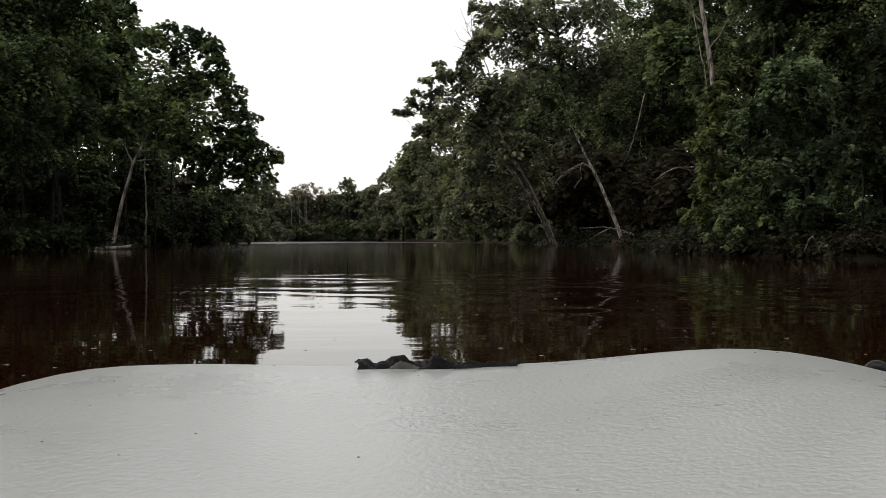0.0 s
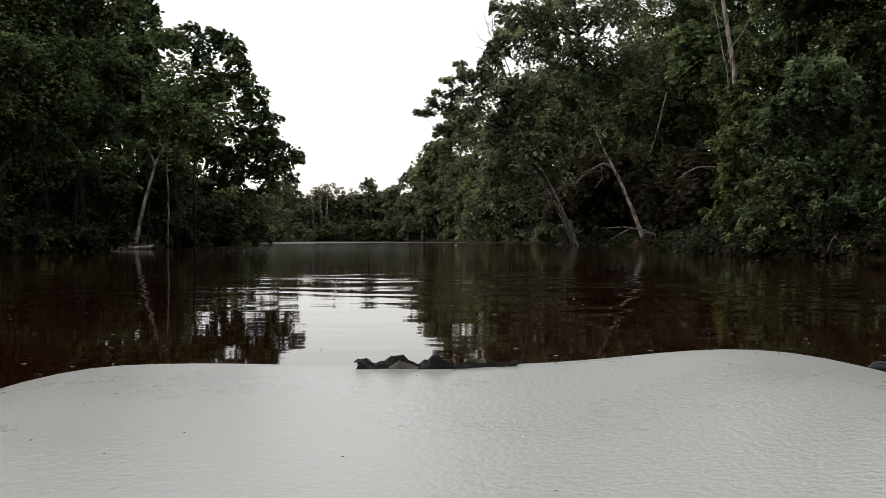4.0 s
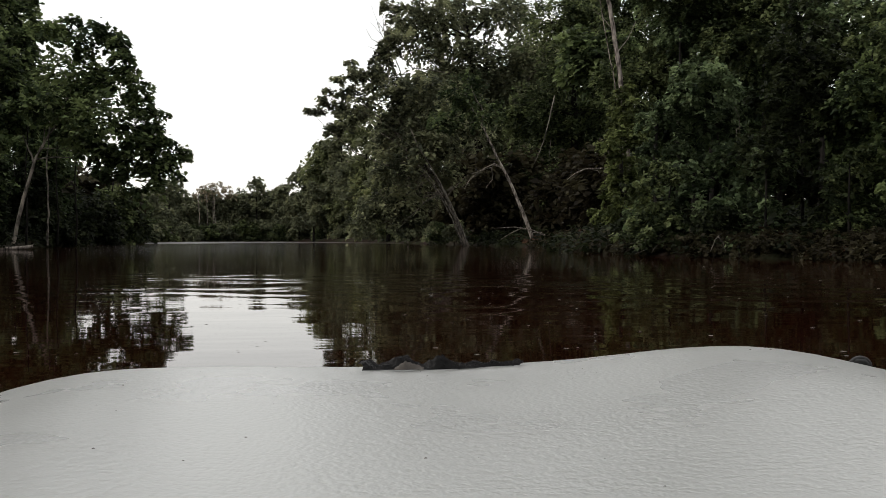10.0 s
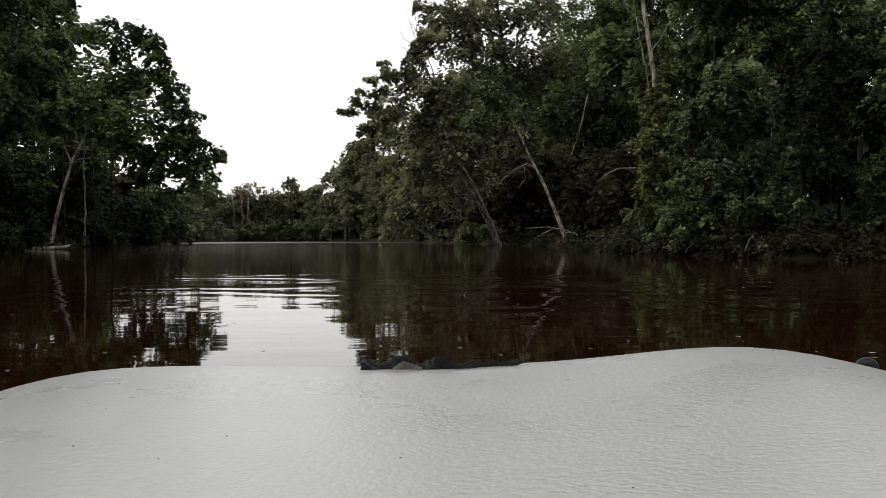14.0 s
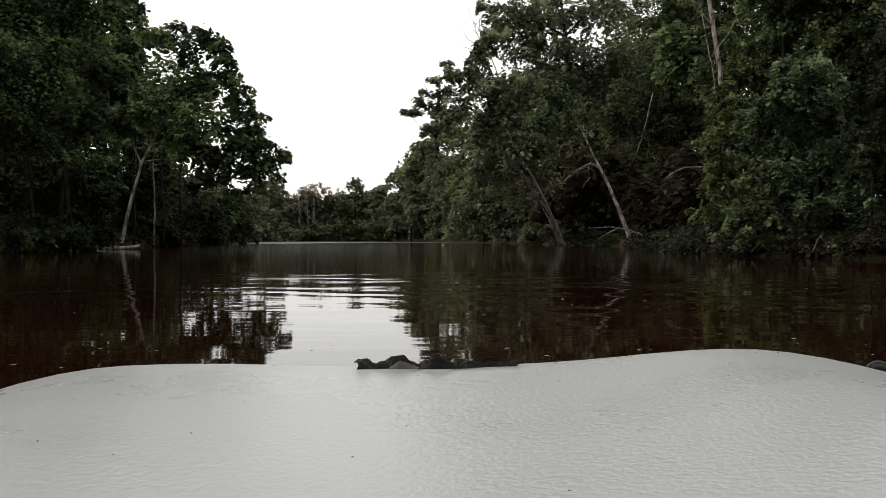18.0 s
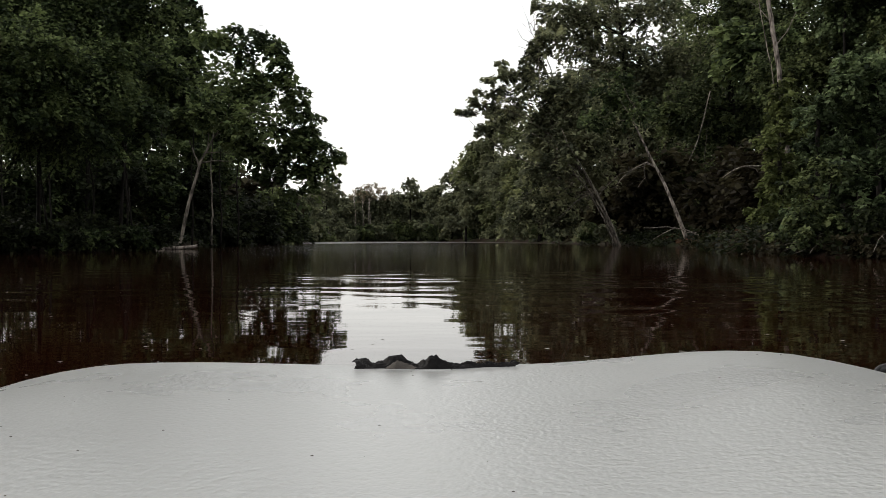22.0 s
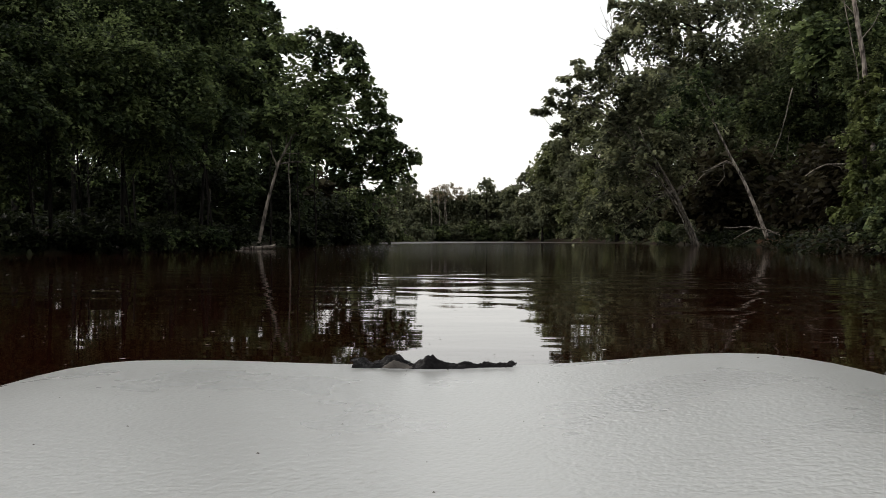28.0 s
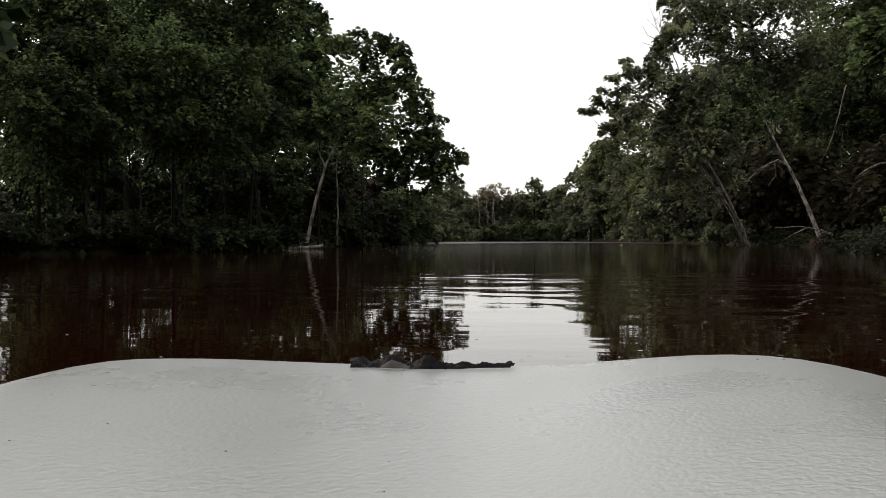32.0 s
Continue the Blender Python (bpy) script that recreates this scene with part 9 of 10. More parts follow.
tree(6.61, 14.70, 0, [(0, 0, -0.3), (0, 0, 0.16), (0.02, -0.01, 0.24)], 0.02,
     [(0.39, 0.7, 0.23, 0.15), (-0.24, -0.54, 0.22, 0.08), (0.06, 0.4, 0.25, 0.13), (0.11, 0.35, 0.22, 0.13), (0.04, -0.09, 0.2, 0.12), (-0.14, -0.33, 0.21, 0.1)],
     0.06, "small shrub rooted at the water line, coloured as shade", name="shrub", category="shrub", group="shrubs along the water", limbs=3, leaves=LEAF_SHADE)
tree(6.84, 14.53, 0, [(0, 0, -0.3), (0, 0, 0.16), (0.02, -0.01, 0.24)], 0.02,
     [(-0.18, -0.49, 0.28, 0.12), (-0.09, -0.11, 0.2, 0.13), (0.23, 0.65, 0.17, 0.08), (-0.1, -0.13, 0.23, 0.09), (-0.23, -0.32, 0.29, 0.09), (0.12, 0.15, 0.18, 0.1)],
     0.06, "small shrub rooted at the water line, coloured as shade", name="shrub", category="shrub", group="shrubs along the water", limbs=3, leaves=LEAF_SHADE)
tree(7.06, 14.36, 0, [(0, 0, -0.3), (0, 0, 0.16), (0.02, -0.01, 0.24)], 0.02,
     [(-0.04, -0.09, 0.25, 0.09), (0.01, 0.2, 0.23, 0.14), (-0.06, -0.05, 0.31, 0.13), (-0.19, -0.29, 0.23, 0.12), (-0.4, -0.63, 0.24, 0.08), (0.32, 0.41, 0.28, 0.1)],
     0.06, "small shrub rooted at the water line, coloured as shade", name="shrub", category="shrub", group="shrubs along the water", limbs=3, leaves=LEAF_SHADE)
tree(7.27, 14.19, 0, [(0, 0, -0.3), (0, 0, 0.17), (0.02, -0.01, 0.24)], 0.02,
     [(0.02, 0.27, 0.29, 0.09), (-0.24, -0.34, 0.29, 0.1), (0.07, -0.04, 0.21, 0.09), (0.05, 0.12, 0.2, 0.1), (0.08, -0.03, 0.19, 0.07), (0.29, 0.57, 0.19, 0.1)],
     0.06, "small shrub rooted at the water line, coloured as shade", name="shrub", category="shrub", group="shrubs along the water", limbs=3, leaves=LEAF_SHADE)
tree(7.48, 14.01, 0, [(0, 0, -0.3), (0, 0, 0.17), (0.02, -0.01, 0.25)], 0.02,
     [(0.31, 0.34, 0.24, 0.1), (-0.15, -0.27, 0.29, 0.07), (-0.05, -0.27, 0.28, 0.12), (0.13, 0.13, 0.26, 0.1), (-0.3, -0.45, 0.28, 0.09), (0.4, 0.58, 0.28, 0.09)],
     0.06, "small shrub rooted at the water line, coloured as shade", name="shrub", category="shrub", group="shrubs along the water", limbs=3, leaves=LEAF_SHADE)
tree(7.67, 13.83, 0, [(0, 0, -0.3), (0, 0, 0.17), (0.02, -0.01, 0.25)], 0.02,
     [(-0.27, -0.68, 0.21, 0.12), (-0.04, 0.02, 0.28, 0.09), (-0.09, -0.36, 0.27, 0.09), (-0.04, 0.07, 0.27, 0.08), (-0.24, -0.7, 0.23, 0.08), (-0.33, -0.32, 0.23, 0.1)],
     0.06, "small shrub rooted at the water line, coloured as shade", name="shrub", category="shrub", group="shrubs along the water", limbs=3, leaves=LEAF_SHADE)
tree(7.86, 13.66, 0, [(0, 0, -0.3), (0, 0, 0.17), (0.02, -0.01, 0.25)], 0.02,
     [(0.32, 0.72, 0.25, 0.09), (0.27, 0.38, 0.2, 0.12), (-0.12, -0.45, 0.25, 0.1), (0, -0.08, 0.25, 0.13), (-0.35, -0.66, 0.26, 0.12), (-0.31, -0.52, 0.24, 0.09)],
     0.06, "small shrub rooted at the water line, coloured as shade", name="shrub", category="shrub", group="shrubs along the water", limbs=3, leaves=LEAF_SHADE)
tree(8.05, 13.48, 0, [(0, 0, -0.3), (0, 0, 0.17), (0.02, -0.01, 0.25)], 0.02,
     [(-0.32, -0.39, 0.21, 0.11), (0.31, 0.72, 0.23, 0.09), (-0.2, -0.23, 0.29, 0.07), (-0.29, -0.3, 0.24, 0.12), (-0.34, -0.61, 0.31, 0.1), (-0.34, -0.52, 0.3, 0.09)],
     0.06, "small shrub rooted at the water line, coloured as shade", name="shrub", category="shrub", group="shrubs along the water", limbs=3, leaves=LEAF_SHADE)
tree(8.22, 13.31, 0, [(0, 0, -0.3), (0, 0, 0.17), (0.02, -0.01, 0.25)], 0.02,
     [(0.35, 0.71, 0.28, 0.09), (0.22, 0.32, 0.19, 0.08), (0.34, 0.58, 0.19, 0.13), (0.31, 0.44, 0.24, 0.07), (0.15, 0.44, 0.22, 0.12), (-0.26, -0.3, 0.26, 0.07)],
     0.06, "small shrub rooted at the water line, coloured as shade", name="shrub", category="shrub", group="shrubs along the water", limbs=3, leaves=LEAF_SHADE)
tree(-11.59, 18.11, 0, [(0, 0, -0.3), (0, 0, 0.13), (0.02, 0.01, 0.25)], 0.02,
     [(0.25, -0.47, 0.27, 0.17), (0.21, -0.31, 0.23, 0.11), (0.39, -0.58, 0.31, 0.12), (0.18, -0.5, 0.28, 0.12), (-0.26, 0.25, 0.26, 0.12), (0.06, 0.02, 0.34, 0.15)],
     0.08, "small dark green shrub rooted in the mud", name="shrub", category="shrub", group="shrubs along the water", limbs=3, leaves=LEAF_SHADED_GREEN)
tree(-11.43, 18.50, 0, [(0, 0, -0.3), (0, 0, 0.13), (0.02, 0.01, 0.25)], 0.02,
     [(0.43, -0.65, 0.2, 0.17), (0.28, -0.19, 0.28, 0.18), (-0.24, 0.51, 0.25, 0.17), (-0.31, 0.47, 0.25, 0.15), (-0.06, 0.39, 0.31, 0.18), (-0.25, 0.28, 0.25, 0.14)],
     0.08, "small dark green shrub rooted in the mud", name="shrub", category="shrub", group="shrubs along the water", limbs=3, leaves=LEAF_SHADED_GREEN)
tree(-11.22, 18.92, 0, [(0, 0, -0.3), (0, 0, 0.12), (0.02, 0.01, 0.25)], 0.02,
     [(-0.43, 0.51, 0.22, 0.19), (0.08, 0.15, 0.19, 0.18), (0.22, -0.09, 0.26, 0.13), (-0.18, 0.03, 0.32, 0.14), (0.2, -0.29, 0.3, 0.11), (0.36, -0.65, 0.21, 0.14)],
     0.09, "small dark green shrub rooted in the mud", name="shrub", category="shrub", group="shrubs along the water", limbs=3, leaves=LEAF_SHADED_GREEN)
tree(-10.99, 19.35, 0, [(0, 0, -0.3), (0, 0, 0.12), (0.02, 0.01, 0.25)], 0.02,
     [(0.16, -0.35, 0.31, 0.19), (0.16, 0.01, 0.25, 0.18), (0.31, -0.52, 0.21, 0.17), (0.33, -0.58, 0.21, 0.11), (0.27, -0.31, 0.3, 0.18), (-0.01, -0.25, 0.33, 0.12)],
     0.09, "small dark green shrub rooted in the mud", name="shrub", category="shrub", group="shrubs along the water", limbs=3, leaves=LEAF_SHADED_GREEN)
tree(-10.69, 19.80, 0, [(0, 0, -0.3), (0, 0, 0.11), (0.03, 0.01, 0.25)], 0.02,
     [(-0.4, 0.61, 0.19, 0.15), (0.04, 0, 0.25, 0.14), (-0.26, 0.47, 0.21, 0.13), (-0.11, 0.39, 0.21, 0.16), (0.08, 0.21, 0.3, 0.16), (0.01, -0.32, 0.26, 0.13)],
     0.09, "small dark green shrub rooted in the mud", name="shrub", category="shrub", group="shrubs along the water", limbs=3, leaves=LEAF_SHADED_GREEN)
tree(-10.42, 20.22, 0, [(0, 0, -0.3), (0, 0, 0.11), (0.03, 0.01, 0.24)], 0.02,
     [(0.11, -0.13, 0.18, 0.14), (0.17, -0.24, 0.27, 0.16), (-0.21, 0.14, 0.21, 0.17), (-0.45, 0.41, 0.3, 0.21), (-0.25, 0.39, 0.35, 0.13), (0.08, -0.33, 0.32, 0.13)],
     0.09, "small dark green shrub rooted in the mud", name="shrub", category="shrub", group="shrubs along the water", limbs=3, leaves=LEAF_SHADED_GREEN)
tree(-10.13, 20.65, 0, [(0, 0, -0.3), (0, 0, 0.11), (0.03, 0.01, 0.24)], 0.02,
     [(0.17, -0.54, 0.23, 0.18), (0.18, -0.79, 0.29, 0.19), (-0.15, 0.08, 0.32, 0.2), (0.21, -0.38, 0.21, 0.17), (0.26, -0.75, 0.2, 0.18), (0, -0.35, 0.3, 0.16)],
     0.09, "small dark green shrub rooted in the mud", name="shrub", category="shrub", group="shrubs along the water", limbs=3, leaves=LEAF_SHADED_GREEN)
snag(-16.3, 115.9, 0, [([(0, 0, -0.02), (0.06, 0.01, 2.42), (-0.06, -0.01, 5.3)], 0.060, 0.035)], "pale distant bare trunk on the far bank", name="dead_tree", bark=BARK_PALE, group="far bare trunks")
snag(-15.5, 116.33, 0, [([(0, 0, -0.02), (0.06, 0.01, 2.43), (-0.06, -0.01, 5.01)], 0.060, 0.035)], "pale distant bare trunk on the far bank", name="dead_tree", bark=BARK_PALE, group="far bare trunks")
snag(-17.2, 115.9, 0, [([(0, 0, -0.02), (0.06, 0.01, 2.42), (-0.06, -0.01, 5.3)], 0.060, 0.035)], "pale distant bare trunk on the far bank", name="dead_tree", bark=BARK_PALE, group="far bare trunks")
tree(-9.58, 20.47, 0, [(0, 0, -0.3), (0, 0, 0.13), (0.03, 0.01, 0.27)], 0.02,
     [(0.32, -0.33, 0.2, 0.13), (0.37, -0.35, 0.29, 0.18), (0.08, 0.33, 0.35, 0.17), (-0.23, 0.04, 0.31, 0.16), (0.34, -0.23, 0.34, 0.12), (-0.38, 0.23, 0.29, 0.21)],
     0.09, "small dark green shrub rooted in the mud", name="shrub", category="shrub", group="shrubs along the water", limbs=3, leaves=LEAF_SHADED_GREEN)
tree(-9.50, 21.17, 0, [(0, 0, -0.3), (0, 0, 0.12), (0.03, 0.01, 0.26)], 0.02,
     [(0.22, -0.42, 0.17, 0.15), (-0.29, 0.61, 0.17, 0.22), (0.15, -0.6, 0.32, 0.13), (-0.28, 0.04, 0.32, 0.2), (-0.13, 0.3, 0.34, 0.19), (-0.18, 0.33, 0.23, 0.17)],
     0.09, "small dark green shrub rooted in the mud", name="shrub", category="shrub", group="shrubs along the water", limbs=3, leaves=LEAF_DEEP)
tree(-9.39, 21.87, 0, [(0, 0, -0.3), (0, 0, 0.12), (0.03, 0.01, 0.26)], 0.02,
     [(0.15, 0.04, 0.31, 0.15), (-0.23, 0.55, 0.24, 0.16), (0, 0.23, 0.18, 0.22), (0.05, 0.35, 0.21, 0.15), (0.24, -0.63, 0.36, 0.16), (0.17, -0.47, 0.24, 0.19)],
     0.09, "small dark green shrub rooted in the mud", name="shrub", category="shrub", group="shrubs along the water", limbs=3, leaves=LEAF_SHADED_GREEN)
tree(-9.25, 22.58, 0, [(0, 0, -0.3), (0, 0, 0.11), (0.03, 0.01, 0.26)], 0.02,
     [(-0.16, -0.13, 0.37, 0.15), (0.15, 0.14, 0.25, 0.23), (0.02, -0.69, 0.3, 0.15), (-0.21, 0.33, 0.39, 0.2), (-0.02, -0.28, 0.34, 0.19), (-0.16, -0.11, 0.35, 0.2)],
     0.10, "small dark green shrub rooted in the mud", name="shrub", category="shrub", group="shrubs along the water", limbs=3, leaves=LEAF_DEEP)
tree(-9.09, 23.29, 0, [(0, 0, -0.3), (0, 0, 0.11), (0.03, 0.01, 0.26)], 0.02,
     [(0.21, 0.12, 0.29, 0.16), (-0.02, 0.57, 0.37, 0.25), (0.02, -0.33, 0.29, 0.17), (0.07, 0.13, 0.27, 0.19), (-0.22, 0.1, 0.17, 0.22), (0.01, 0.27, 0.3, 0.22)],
     0.10, "small dark green shrub rooted in the mud", name="shrub", category="shrub", group="shrubs along the water", limbs=3, leaves=LEAF_SHADED_GREEN)
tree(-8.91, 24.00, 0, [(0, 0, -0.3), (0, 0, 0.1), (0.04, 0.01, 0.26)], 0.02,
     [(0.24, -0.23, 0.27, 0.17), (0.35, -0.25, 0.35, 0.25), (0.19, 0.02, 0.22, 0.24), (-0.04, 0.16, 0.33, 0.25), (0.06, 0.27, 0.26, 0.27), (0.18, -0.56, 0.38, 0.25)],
     0.10, "small dark green shrub rooted in the mud", name="shrub", category="shrub", group="shrubs along the water", limbs=3, leaves=LEAF_DEEP)
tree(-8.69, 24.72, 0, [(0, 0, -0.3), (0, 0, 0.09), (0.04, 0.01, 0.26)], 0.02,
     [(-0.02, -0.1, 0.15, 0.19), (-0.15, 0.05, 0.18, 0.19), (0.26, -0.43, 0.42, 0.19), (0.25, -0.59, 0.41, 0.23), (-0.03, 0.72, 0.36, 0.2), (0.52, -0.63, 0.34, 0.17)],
     0.10, "small dark green shrub rooted in the mud", name="shrub", category="shrub", group="shrubs along the water", limbs=3, leaves=LEAF_SHADED_GREEN)
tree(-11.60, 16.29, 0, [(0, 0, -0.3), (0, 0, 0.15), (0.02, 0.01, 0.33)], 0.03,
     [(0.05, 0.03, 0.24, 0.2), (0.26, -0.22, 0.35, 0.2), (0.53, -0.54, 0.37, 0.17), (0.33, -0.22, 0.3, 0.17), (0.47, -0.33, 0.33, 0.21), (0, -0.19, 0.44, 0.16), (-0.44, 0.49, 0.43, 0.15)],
     0.08, "small dark green shrub rooted in the mud", name="shrub", category="shrub", group="shrubs along the water", limbs=3, leaves=LEAF_SHADED_GREEN)
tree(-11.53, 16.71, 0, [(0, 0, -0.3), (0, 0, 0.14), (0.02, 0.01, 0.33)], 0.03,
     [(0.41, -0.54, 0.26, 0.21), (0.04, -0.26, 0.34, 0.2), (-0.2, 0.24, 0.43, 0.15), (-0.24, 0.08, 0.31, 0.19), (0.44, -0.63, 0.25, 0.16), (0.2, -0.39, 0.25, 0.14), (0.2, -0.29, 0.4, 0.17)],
     0.08, "small dark green shrub rooted in the mud", name="shrub", category="shrub", group="shrubs along the water", limbs=3, leaves=LEAF_SHADED_GREEN)
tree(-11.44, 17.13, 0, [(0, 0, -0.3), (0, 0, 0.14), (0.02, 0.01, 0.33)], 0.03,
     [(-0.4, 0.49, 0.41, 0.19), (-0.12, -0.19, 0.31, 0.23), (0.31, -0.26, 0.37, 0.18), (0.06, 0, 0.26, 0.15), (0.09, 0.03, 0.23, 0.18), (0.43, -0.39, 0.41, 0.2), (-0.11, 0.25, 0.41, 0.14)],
     0.08, "small dark green shrub rooted in the mud", name="shrub", category="shrub", group="shrubs along the water", limbs=3, leaves=LEAF_SHADED_GREEN)
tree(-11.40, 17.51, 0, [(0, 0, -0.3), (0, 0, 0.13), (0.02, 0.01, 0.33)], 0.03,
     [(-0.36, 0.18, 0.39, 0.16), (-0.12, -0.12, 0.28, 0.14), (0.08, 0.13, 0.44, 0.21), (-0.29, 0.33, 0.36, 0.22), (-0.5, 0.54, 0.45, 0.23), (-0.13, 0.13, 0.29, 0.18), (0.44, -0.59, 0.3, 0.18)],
     0.08, "small dark green shrub rooted in the mud", name="shrub", category="shrub", group="shrubs along the water", limbs=3, leaves=LEAF_SHADED_GREEN)
tree(5.66, 18.03, 0, [(0, 0, -0.3), (0, 0, 0.13), (0.03, -0.01, 0.23)], 0.02,
     [(-0.09, 0.04, 0.34, 0.1), (-0.06, 0.29, 0.23, 0.13), (0.01, -0.29, 0.24, 0.12), (0.23, 0.24, 0.28, 0.17), (-0.11, -0.19, 0.21, 0.13), (0.1, 0.16, 0.25, 0.12)],
     0.07, "small shrub rooted at the water line, coloured as shade", name="shrub", category="shrub", group="shrubs along the water", limbs=3, leaves=LEAF_SHADE)
tree(5.79, 17.57, 0, [(0, 0, -0.3), (0, 0, 0.13), (0.03, -0.01, 0.23)], 0.02,
     [(0.15, 0.14, 0.21, 0.17), (-0.06, 0.3, 0.25, 0.17), (0.29, 0.62, 0.21, 0.12), (0.19, 0.29, 0.3, 0.16), (0.06, 0.33, 0.18, 0.11), (0.21, 0.27, 0.27, 0.13)],
     0.07, "small shrub rooted at the water line, coloured as shade", name="shrub", category="shrub", group="shrubs along the water", limbs=3, leaves=LEAF_SHADE)
tree(5.89, 17.12, 0, [(0, 0, -0.3), (0, 0, 0.14), (0.03, -0.01, 0.23)], 0.02,
     [(-0.27, -0.36, 0.27, 0.12), (0.03, 0.18, 0.21, 0.17), (-0.01, 0.21, 0.32, 0.17), (-0.39, -0.61, 0.24, 0.14), (0.12, 0.39, 0.34, 0.17), (-0.12, -0.42, 0.35, 0.14)],
     0.07, "small shrub rooted at the water line, coloured as shade", name="shrub", category="shrub", group="shrubs along the water", limbs=3, leaves=LEAF_SHADE)
tree(6.00, 16.76, 0, [(0, 0, -0.3), (0, 0, 0.14), (0.02, -0.01, 0.23)], 0.02,
     [(0.09, -0.05, 0.22, 0.13), (0.02, 0.03, 0.16, 0.11), (0.06, 0.36, 0.27, 0.09), (0.21, 0.38, 0.23, 0.1), (0.15, -0.11, 0.24, 0.16), (0.28, 0.65, 0.18, 0.15)],
     0.07, "small shrub rooted at the water line, coloured as shade", name="shrub", category="shrub", group="shrubs along the water", limbs=3, leaves=LEAF_SHADE)
tree(6.11, 16.40, 0, [(0, 0, -0.3), (0, 0, 0.15), (0.02, -0.01, 0.24)], 0.02,
     [(-0.15, -0.04, 0.25, 0.17), (0.06, 0.09, 0.27, 0.16), (0.29, 0.73, 0.31, 0.16), (-0.09, -0.27, 0.33, 0.12), (0.08, 0.34, 0.29, 0.14), (0.19, 0.71, 0.27, 0.1)],
     0.07, "small shrub rooted at the water line, coloured as shade", name="shrub", category="shrub", group="shrubs along the water", limbs=3, leaves=LEAF_SHADE)
tree(7.06, 14.13, 0, [(0, 0, -0.3), (0, 0, 0.17), (0.02, -0.01, 0.25)], 0.02,
     [(-0.42, -0.53, 0.26, 0.08), (0.17, 0.41, 0.19, 0.11), (0.09, 0.23, 0.33, 0.14), (-0.04, 0.09, 0.24, 0.09), (0.12, 0.46, 0.24, 0.11), (0.15, 0.57, 0.23, 0.1)],
     0.06, "small shrub rooted at the water line, coloured as shade", name="shrub", category="shrub", group="shrubs along the water", limbs=3, leaves=LEAF_SHADE)
tree(7.14, 13.98, 0, [(0, 0, -0.3), (0, 0, 0.17), (0.02, -0.01, 0.25)], 0.02,
     [(-0.24, -0.51, 0.27, 0.1), (-0.07, 0.01, 0.19, 0.13), (0.04, 0.19, 0.25, 0.14), (0.06, 0.33, 0.25, 0.1), (0.26, 0.69, 0.27, 0.1), (0.26, 0.41, 0.26, 0.1)],
     0.06, "small shrub rooted at the water line, coloured as shade", name="shrub", category="shrub", group="shrubs along the water", limbs=3, leaves=LEAF_SHADE)
tree(7.24, 13.82, 0, [(0, 0, -0.3), (0, 0, 0.17), (0.02, -0.01, 0.25)], 0.02,
     [(0.21, 0.48, 0.24, 0.09), (-0.31, -0.63, 0.29, 0.08), (-0.01, -0.13, 0.28, 0.11), (0.27, 0.61, 0.28, 0.14), (0.37, 0.61, 0.32, 0.15), (0.26, 0.33, 0.28, 0.15)],
     0.06, "small shrub rooted at the water line, coloured as shade", name="shrub", category="shrub", group="shrubs along the water", limbs=3, leaves=LEAF_SHADE)
tree(7.32, 13.66, 0, [(0, 0, -0.3), (0, 0, 0.17), (0.02, -0.01, 0.25)], 0.02,
     [(-0.2, -0.2, 0.22, 0.12), (0.08, 0.45, 0.23, 0.09), (-0.03, 0.07, 0.22, 0.09), (0.01, 0.3, 0.28, 0.08), (0.21, 0.14, 0.23, 0.08), (0.38, 0.46, 0.21, 0.09)],
     0.06, "small shrub rooted at the water line, coloured as shade", name="shrub", category="shrub", group="shrubs along the water", limbs=3, leaves=LEAF_SHADE)


snag(5.48, 17.50, 0, [([(0.00, 0.00, 0.44), (-0.59, -0.50, 0.22), (-1.02, -0.90, 0.08)], 0.007, 0.003), ([(-0.09, -0.10, 0.38), (-0.52, -0.50, 0.14), (-0.84, -0.90, 0.05)], 0.007, 0.003), ([(0.11, 0.00, 0.41), (-0.25, -0.30, 0.23), (-0.57, -0.90, 0.07)], 0.007, 0.003), ([(-0.26, -0.20, 0.33), (-0.64, -0.50, 0.25), (-0.90, -0.70, 0.21)], 0.007, 0.003)], "grey drowned roots fanning out over the water", name="fallen_branch", category="branch", main="stem", bark=BARK_GREY)
snag(5.51, 15.00, 0, [([(0.00, 0.00, 0.38), (-0.17, -0.20, 0.29), (-0.31, -0.40, 0.12)], 0.007, 0.003), ([(-0.09, -0.10, 0.34), (-0.08, -0.30, 0.23), (-0.08, -0.40, 0.11)], 0.007, 0.003)], "grey drowned roots fanning out over the water", name="fallen_branch", category="branch", main="stem", bark=BARK_GREY)


def bough(owner, points, thick, thin):
    """A long leafless limb that reaches out of the crown of its tree."""
    rng = fresh()
    verts, faces = [], []
    path = [Vector(points[0])]
    for a, b in zip(points, points[1:]):
        path += bend(a, b, rng, 4, 0.10)[1:]
    n = len(path)
    tube(verts, faces, path, [thick + (thin - thick) * k / (n - 1) for k in range(n)], 6, 0.15, rng)
    part("bare_branch", mesh_from("bare_branch", verts, faces, [BARK_GREY]), owner, "leafless grey branch")


bough(leaning_trunk, [(-1.15, 0.18, 3.00), (-1.40, 0.59, 3.17), (-1.90, 0.69, 2.92), (-2.32, 0.49, 2.58), (-2.58, 0.29, 2.15)], 0.030, 0.009)
bough(leaning_trunk, [(-1.10, 0.17, 2.90), (-1.55, 0.09, 3.09), (-1.55, -0.11, 2.55), (-1.85, -0.31, 2.16)], 0.020, 0.006)
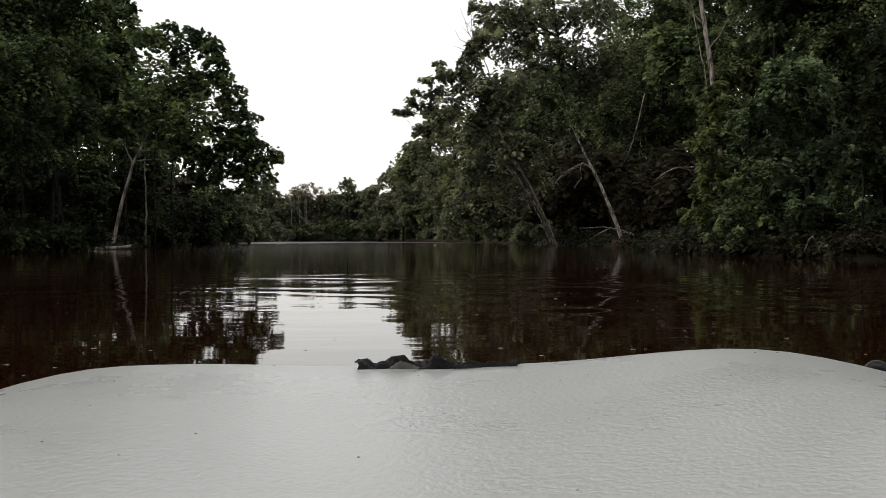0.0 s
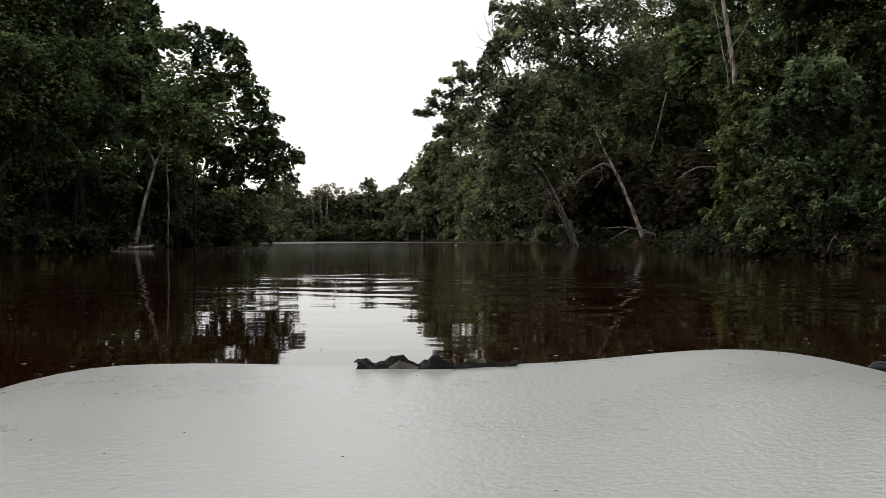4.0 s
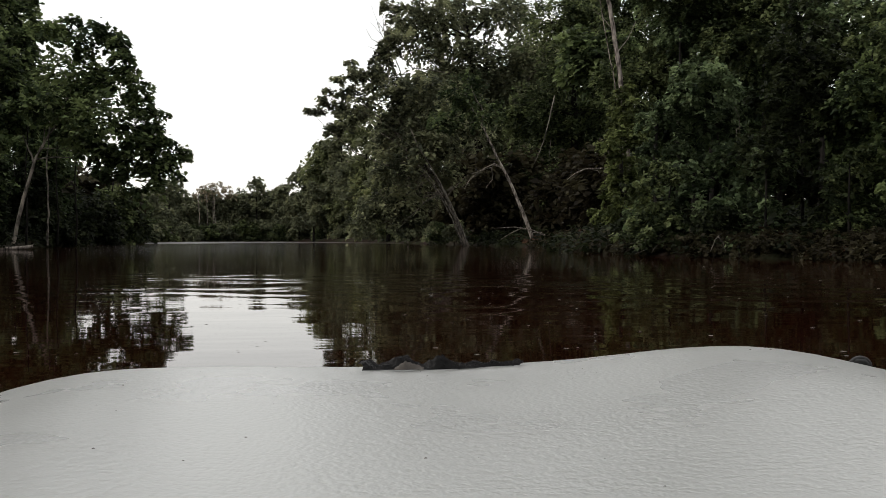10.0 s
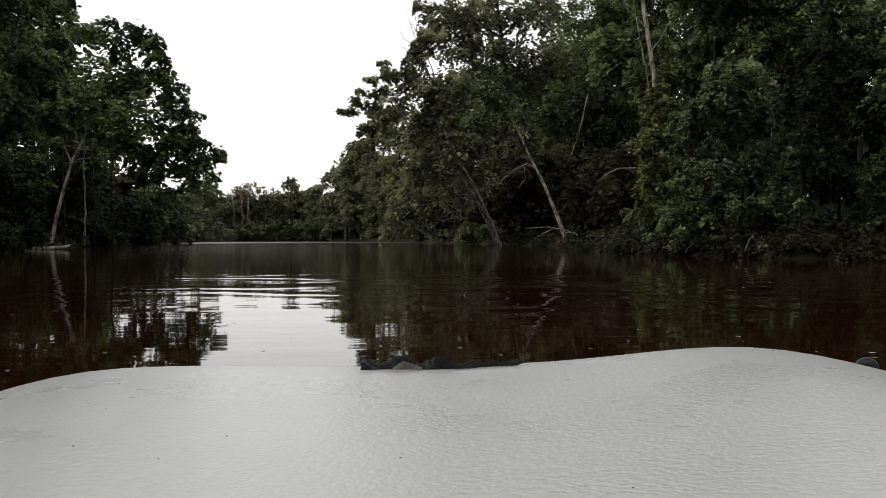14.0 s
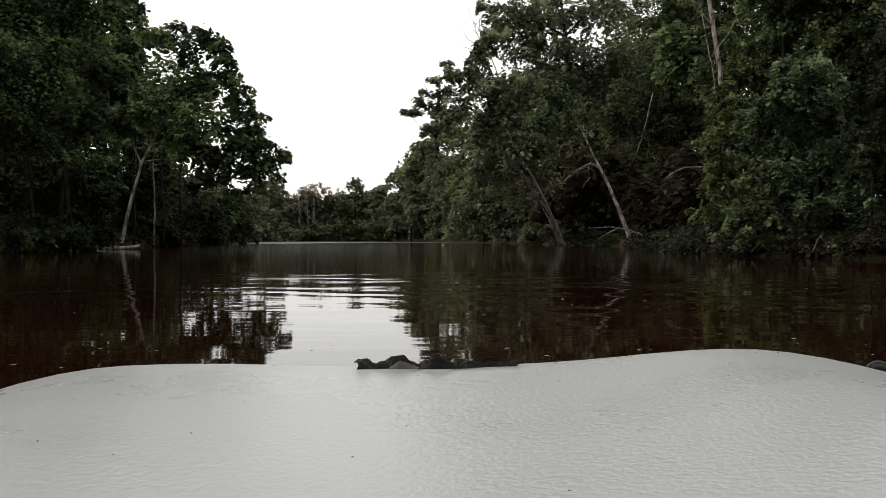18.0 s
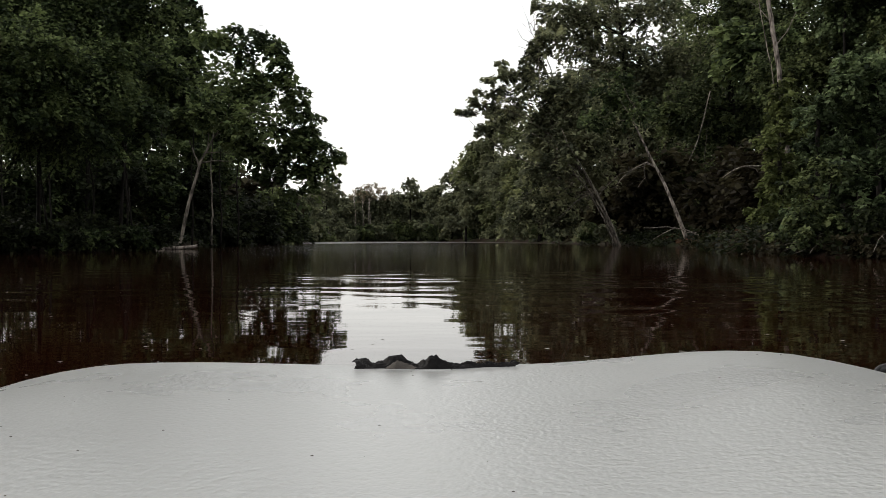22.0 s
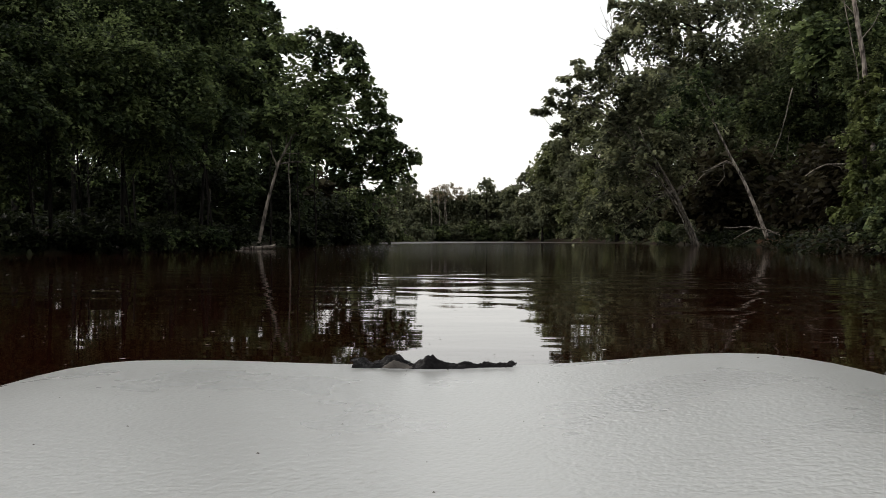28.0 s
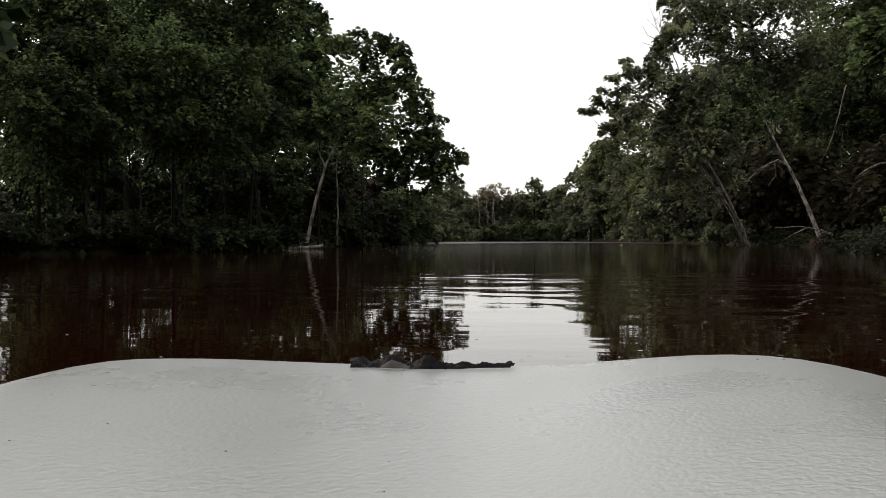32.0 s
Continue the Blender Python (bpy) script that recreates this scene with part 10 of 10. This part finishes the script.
bough(leaning_trunk, [(-1.94, 0.29, 4.60), (-1.84, 0.49, 4.95), (-2.07, 0.49, 5.52), (-2.31, 0.49, 6.12)], 0.034, 0.012)
bough(thin_topped_tree, [(-0.40, 0.05, 8.40), (-4.50, -2.57, 8.33), (-4.76, -3.07, 9.42), (-5.18, -3.57, 10.48), (-5.70, -3.57, 11.35)], 0.040, 0.010)
bough(thin_topped_tree, [(-0.50, 0.05, 9.20), (-3.91, -2.57, 9.21), (-4.93, -3.07, 10.29), (-5.36, -3.57, 11.69)], 0.030, 0.008)


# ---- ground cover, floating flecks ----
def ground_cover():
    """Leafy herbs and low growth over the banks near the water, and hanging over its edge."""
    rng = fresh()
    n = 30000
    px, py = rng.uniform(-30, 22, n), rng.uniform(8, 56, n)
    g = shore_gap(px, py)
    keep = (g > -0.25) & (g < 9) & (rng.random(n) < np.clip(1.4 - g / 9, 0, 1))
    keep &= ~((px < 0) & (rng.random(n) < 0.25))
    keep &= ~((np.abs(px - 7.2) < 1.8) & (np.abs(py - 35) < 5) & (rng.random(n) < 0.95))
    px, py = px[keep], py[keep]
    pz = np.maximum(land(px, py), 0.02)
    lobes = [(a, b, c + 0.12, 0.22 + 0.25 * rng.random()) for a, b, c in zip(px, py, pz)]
    return leaf_mesh("ground_cover", rng, lobes[:2400], 0.13, 0.13, LEAF_SHADED_GREEN)


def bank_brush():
    """Low brush on the near banks' waterline mud, coloured dark for the shaded hollows."""
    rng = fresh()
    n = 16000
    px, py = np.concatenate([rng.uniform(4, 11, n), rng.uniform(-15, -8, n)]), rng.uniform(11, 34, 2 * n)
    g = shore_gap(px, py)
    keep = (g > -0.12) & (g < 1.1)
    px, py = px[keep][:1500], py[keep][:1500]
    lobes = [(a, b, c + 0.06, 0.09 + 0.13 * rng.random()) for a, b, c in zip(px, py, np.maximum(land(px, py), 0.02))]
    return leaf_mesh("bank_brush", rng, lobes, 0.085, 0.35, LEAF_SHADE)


tagged(new("bank_brush", bank_brush()), "low brush along the muddy waterline, shade put in its colour", "undergrowth", kind="stuff")


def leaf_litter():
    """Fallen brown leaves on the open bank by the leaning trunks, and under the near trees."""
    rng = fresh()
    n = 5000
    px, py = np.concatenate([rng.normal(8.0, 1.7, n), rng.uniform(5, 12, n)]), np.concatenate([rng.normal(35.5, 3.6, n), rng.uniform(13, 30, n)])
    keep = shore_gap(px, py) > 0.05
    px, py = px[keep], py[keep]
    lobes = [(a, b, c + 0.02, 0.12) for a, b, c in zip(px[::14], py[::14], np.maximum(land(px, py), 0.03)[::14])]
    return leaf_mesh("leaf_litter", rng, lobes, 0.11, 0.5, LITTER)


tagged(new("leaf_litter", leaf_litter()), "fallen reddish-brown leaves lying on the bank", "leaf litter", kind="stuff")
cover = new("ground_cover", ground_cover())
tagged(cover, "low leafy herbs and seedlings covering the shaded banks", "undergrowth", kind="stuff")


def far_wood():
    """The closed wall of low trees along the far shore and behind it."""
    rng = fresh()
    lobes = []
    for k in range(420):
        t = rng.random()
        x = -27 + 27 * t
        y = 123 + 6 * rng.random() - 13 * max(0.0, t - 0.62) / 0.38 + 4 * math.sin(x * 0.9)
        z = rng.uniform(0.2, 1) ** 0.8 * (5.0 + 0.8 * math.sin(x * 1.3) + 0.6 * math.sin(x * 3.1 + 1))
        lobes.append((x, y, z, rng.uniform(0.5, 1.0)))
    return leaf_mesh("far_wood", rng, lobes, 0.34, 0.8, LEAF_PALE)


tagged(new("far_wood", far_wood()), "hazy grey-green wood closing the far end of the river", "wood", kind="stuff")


def flecks():
    rng = fresh()
    n = 900
    d = 1.2 + 38 * rng.random(n) ** 1.8
    a = rng.uniform(-0.62, 0.62, n)
    verts, faces = [], []
    for r, t in zip(d, a):
        x, y = r * math.sin(t), r * math.cos(t)
        if shore_gap(np.array([x]), np.array([y]))[0] > -0.3 or (abs(x) < 0.55 and y < 0.9):
            continue
        s = rng.uniform(0.002, 0.008) * (1 + r * 0.05)
        k0, turn = len(verts), rng.uniform(0, 6.3)
        for k in range(5):
            q = turn + k * 1.2566
            verts.append((x + s * math.cos(q) * rng.uniform(0.6, 1.3), y + s * math.sin(q) * rng.uniform(0.5, 1.0), 0.002 + 0.001 * rng.random()))
        faces.append(tuple(range(k0, k0 + 5)))
    return mesh_from("flecks", verts, faces, [FLECK], False)


tagged(new("floating_flecks", flecks()), "pale pollen and leaf flecks floating on the water", "flecks", kind="stuff")


def grit():
    """Specks of dirt and a few husks on the deck."""
    rng = fresh()
    verts, faces = [], []
    for k in range(60):
        x = rng.uniform(-0.33, 0.33)
        y = rng.uniform(0.34, rim_front(x) - 0.012)
        s = rng.uniform(0.0003, 0.0008) * (1.7 if k % 17 == 0 else 1)
        z, turn, first = rim_height(x) - 0.0002, rng.uniform(0, 6.3), len(verts)
        for q in range(5):
            a = turn + q * 1.2566
            verts.append((x + s * 1.5 * math.cos(a), y + s * math.sin(a), z))
        verts.append((x, y, z + s * 0.8))
        faces += [(first + q, first + (q + 1) % 5, first + 5) for q in range(5)]
    return mesh_from("grit", verts, faces, [LEAF_UNDER])


afloat(tagged(new("grit", grit()), "tiny brown specks of dirt on the pale deck", "dirt", kind="stuff"))
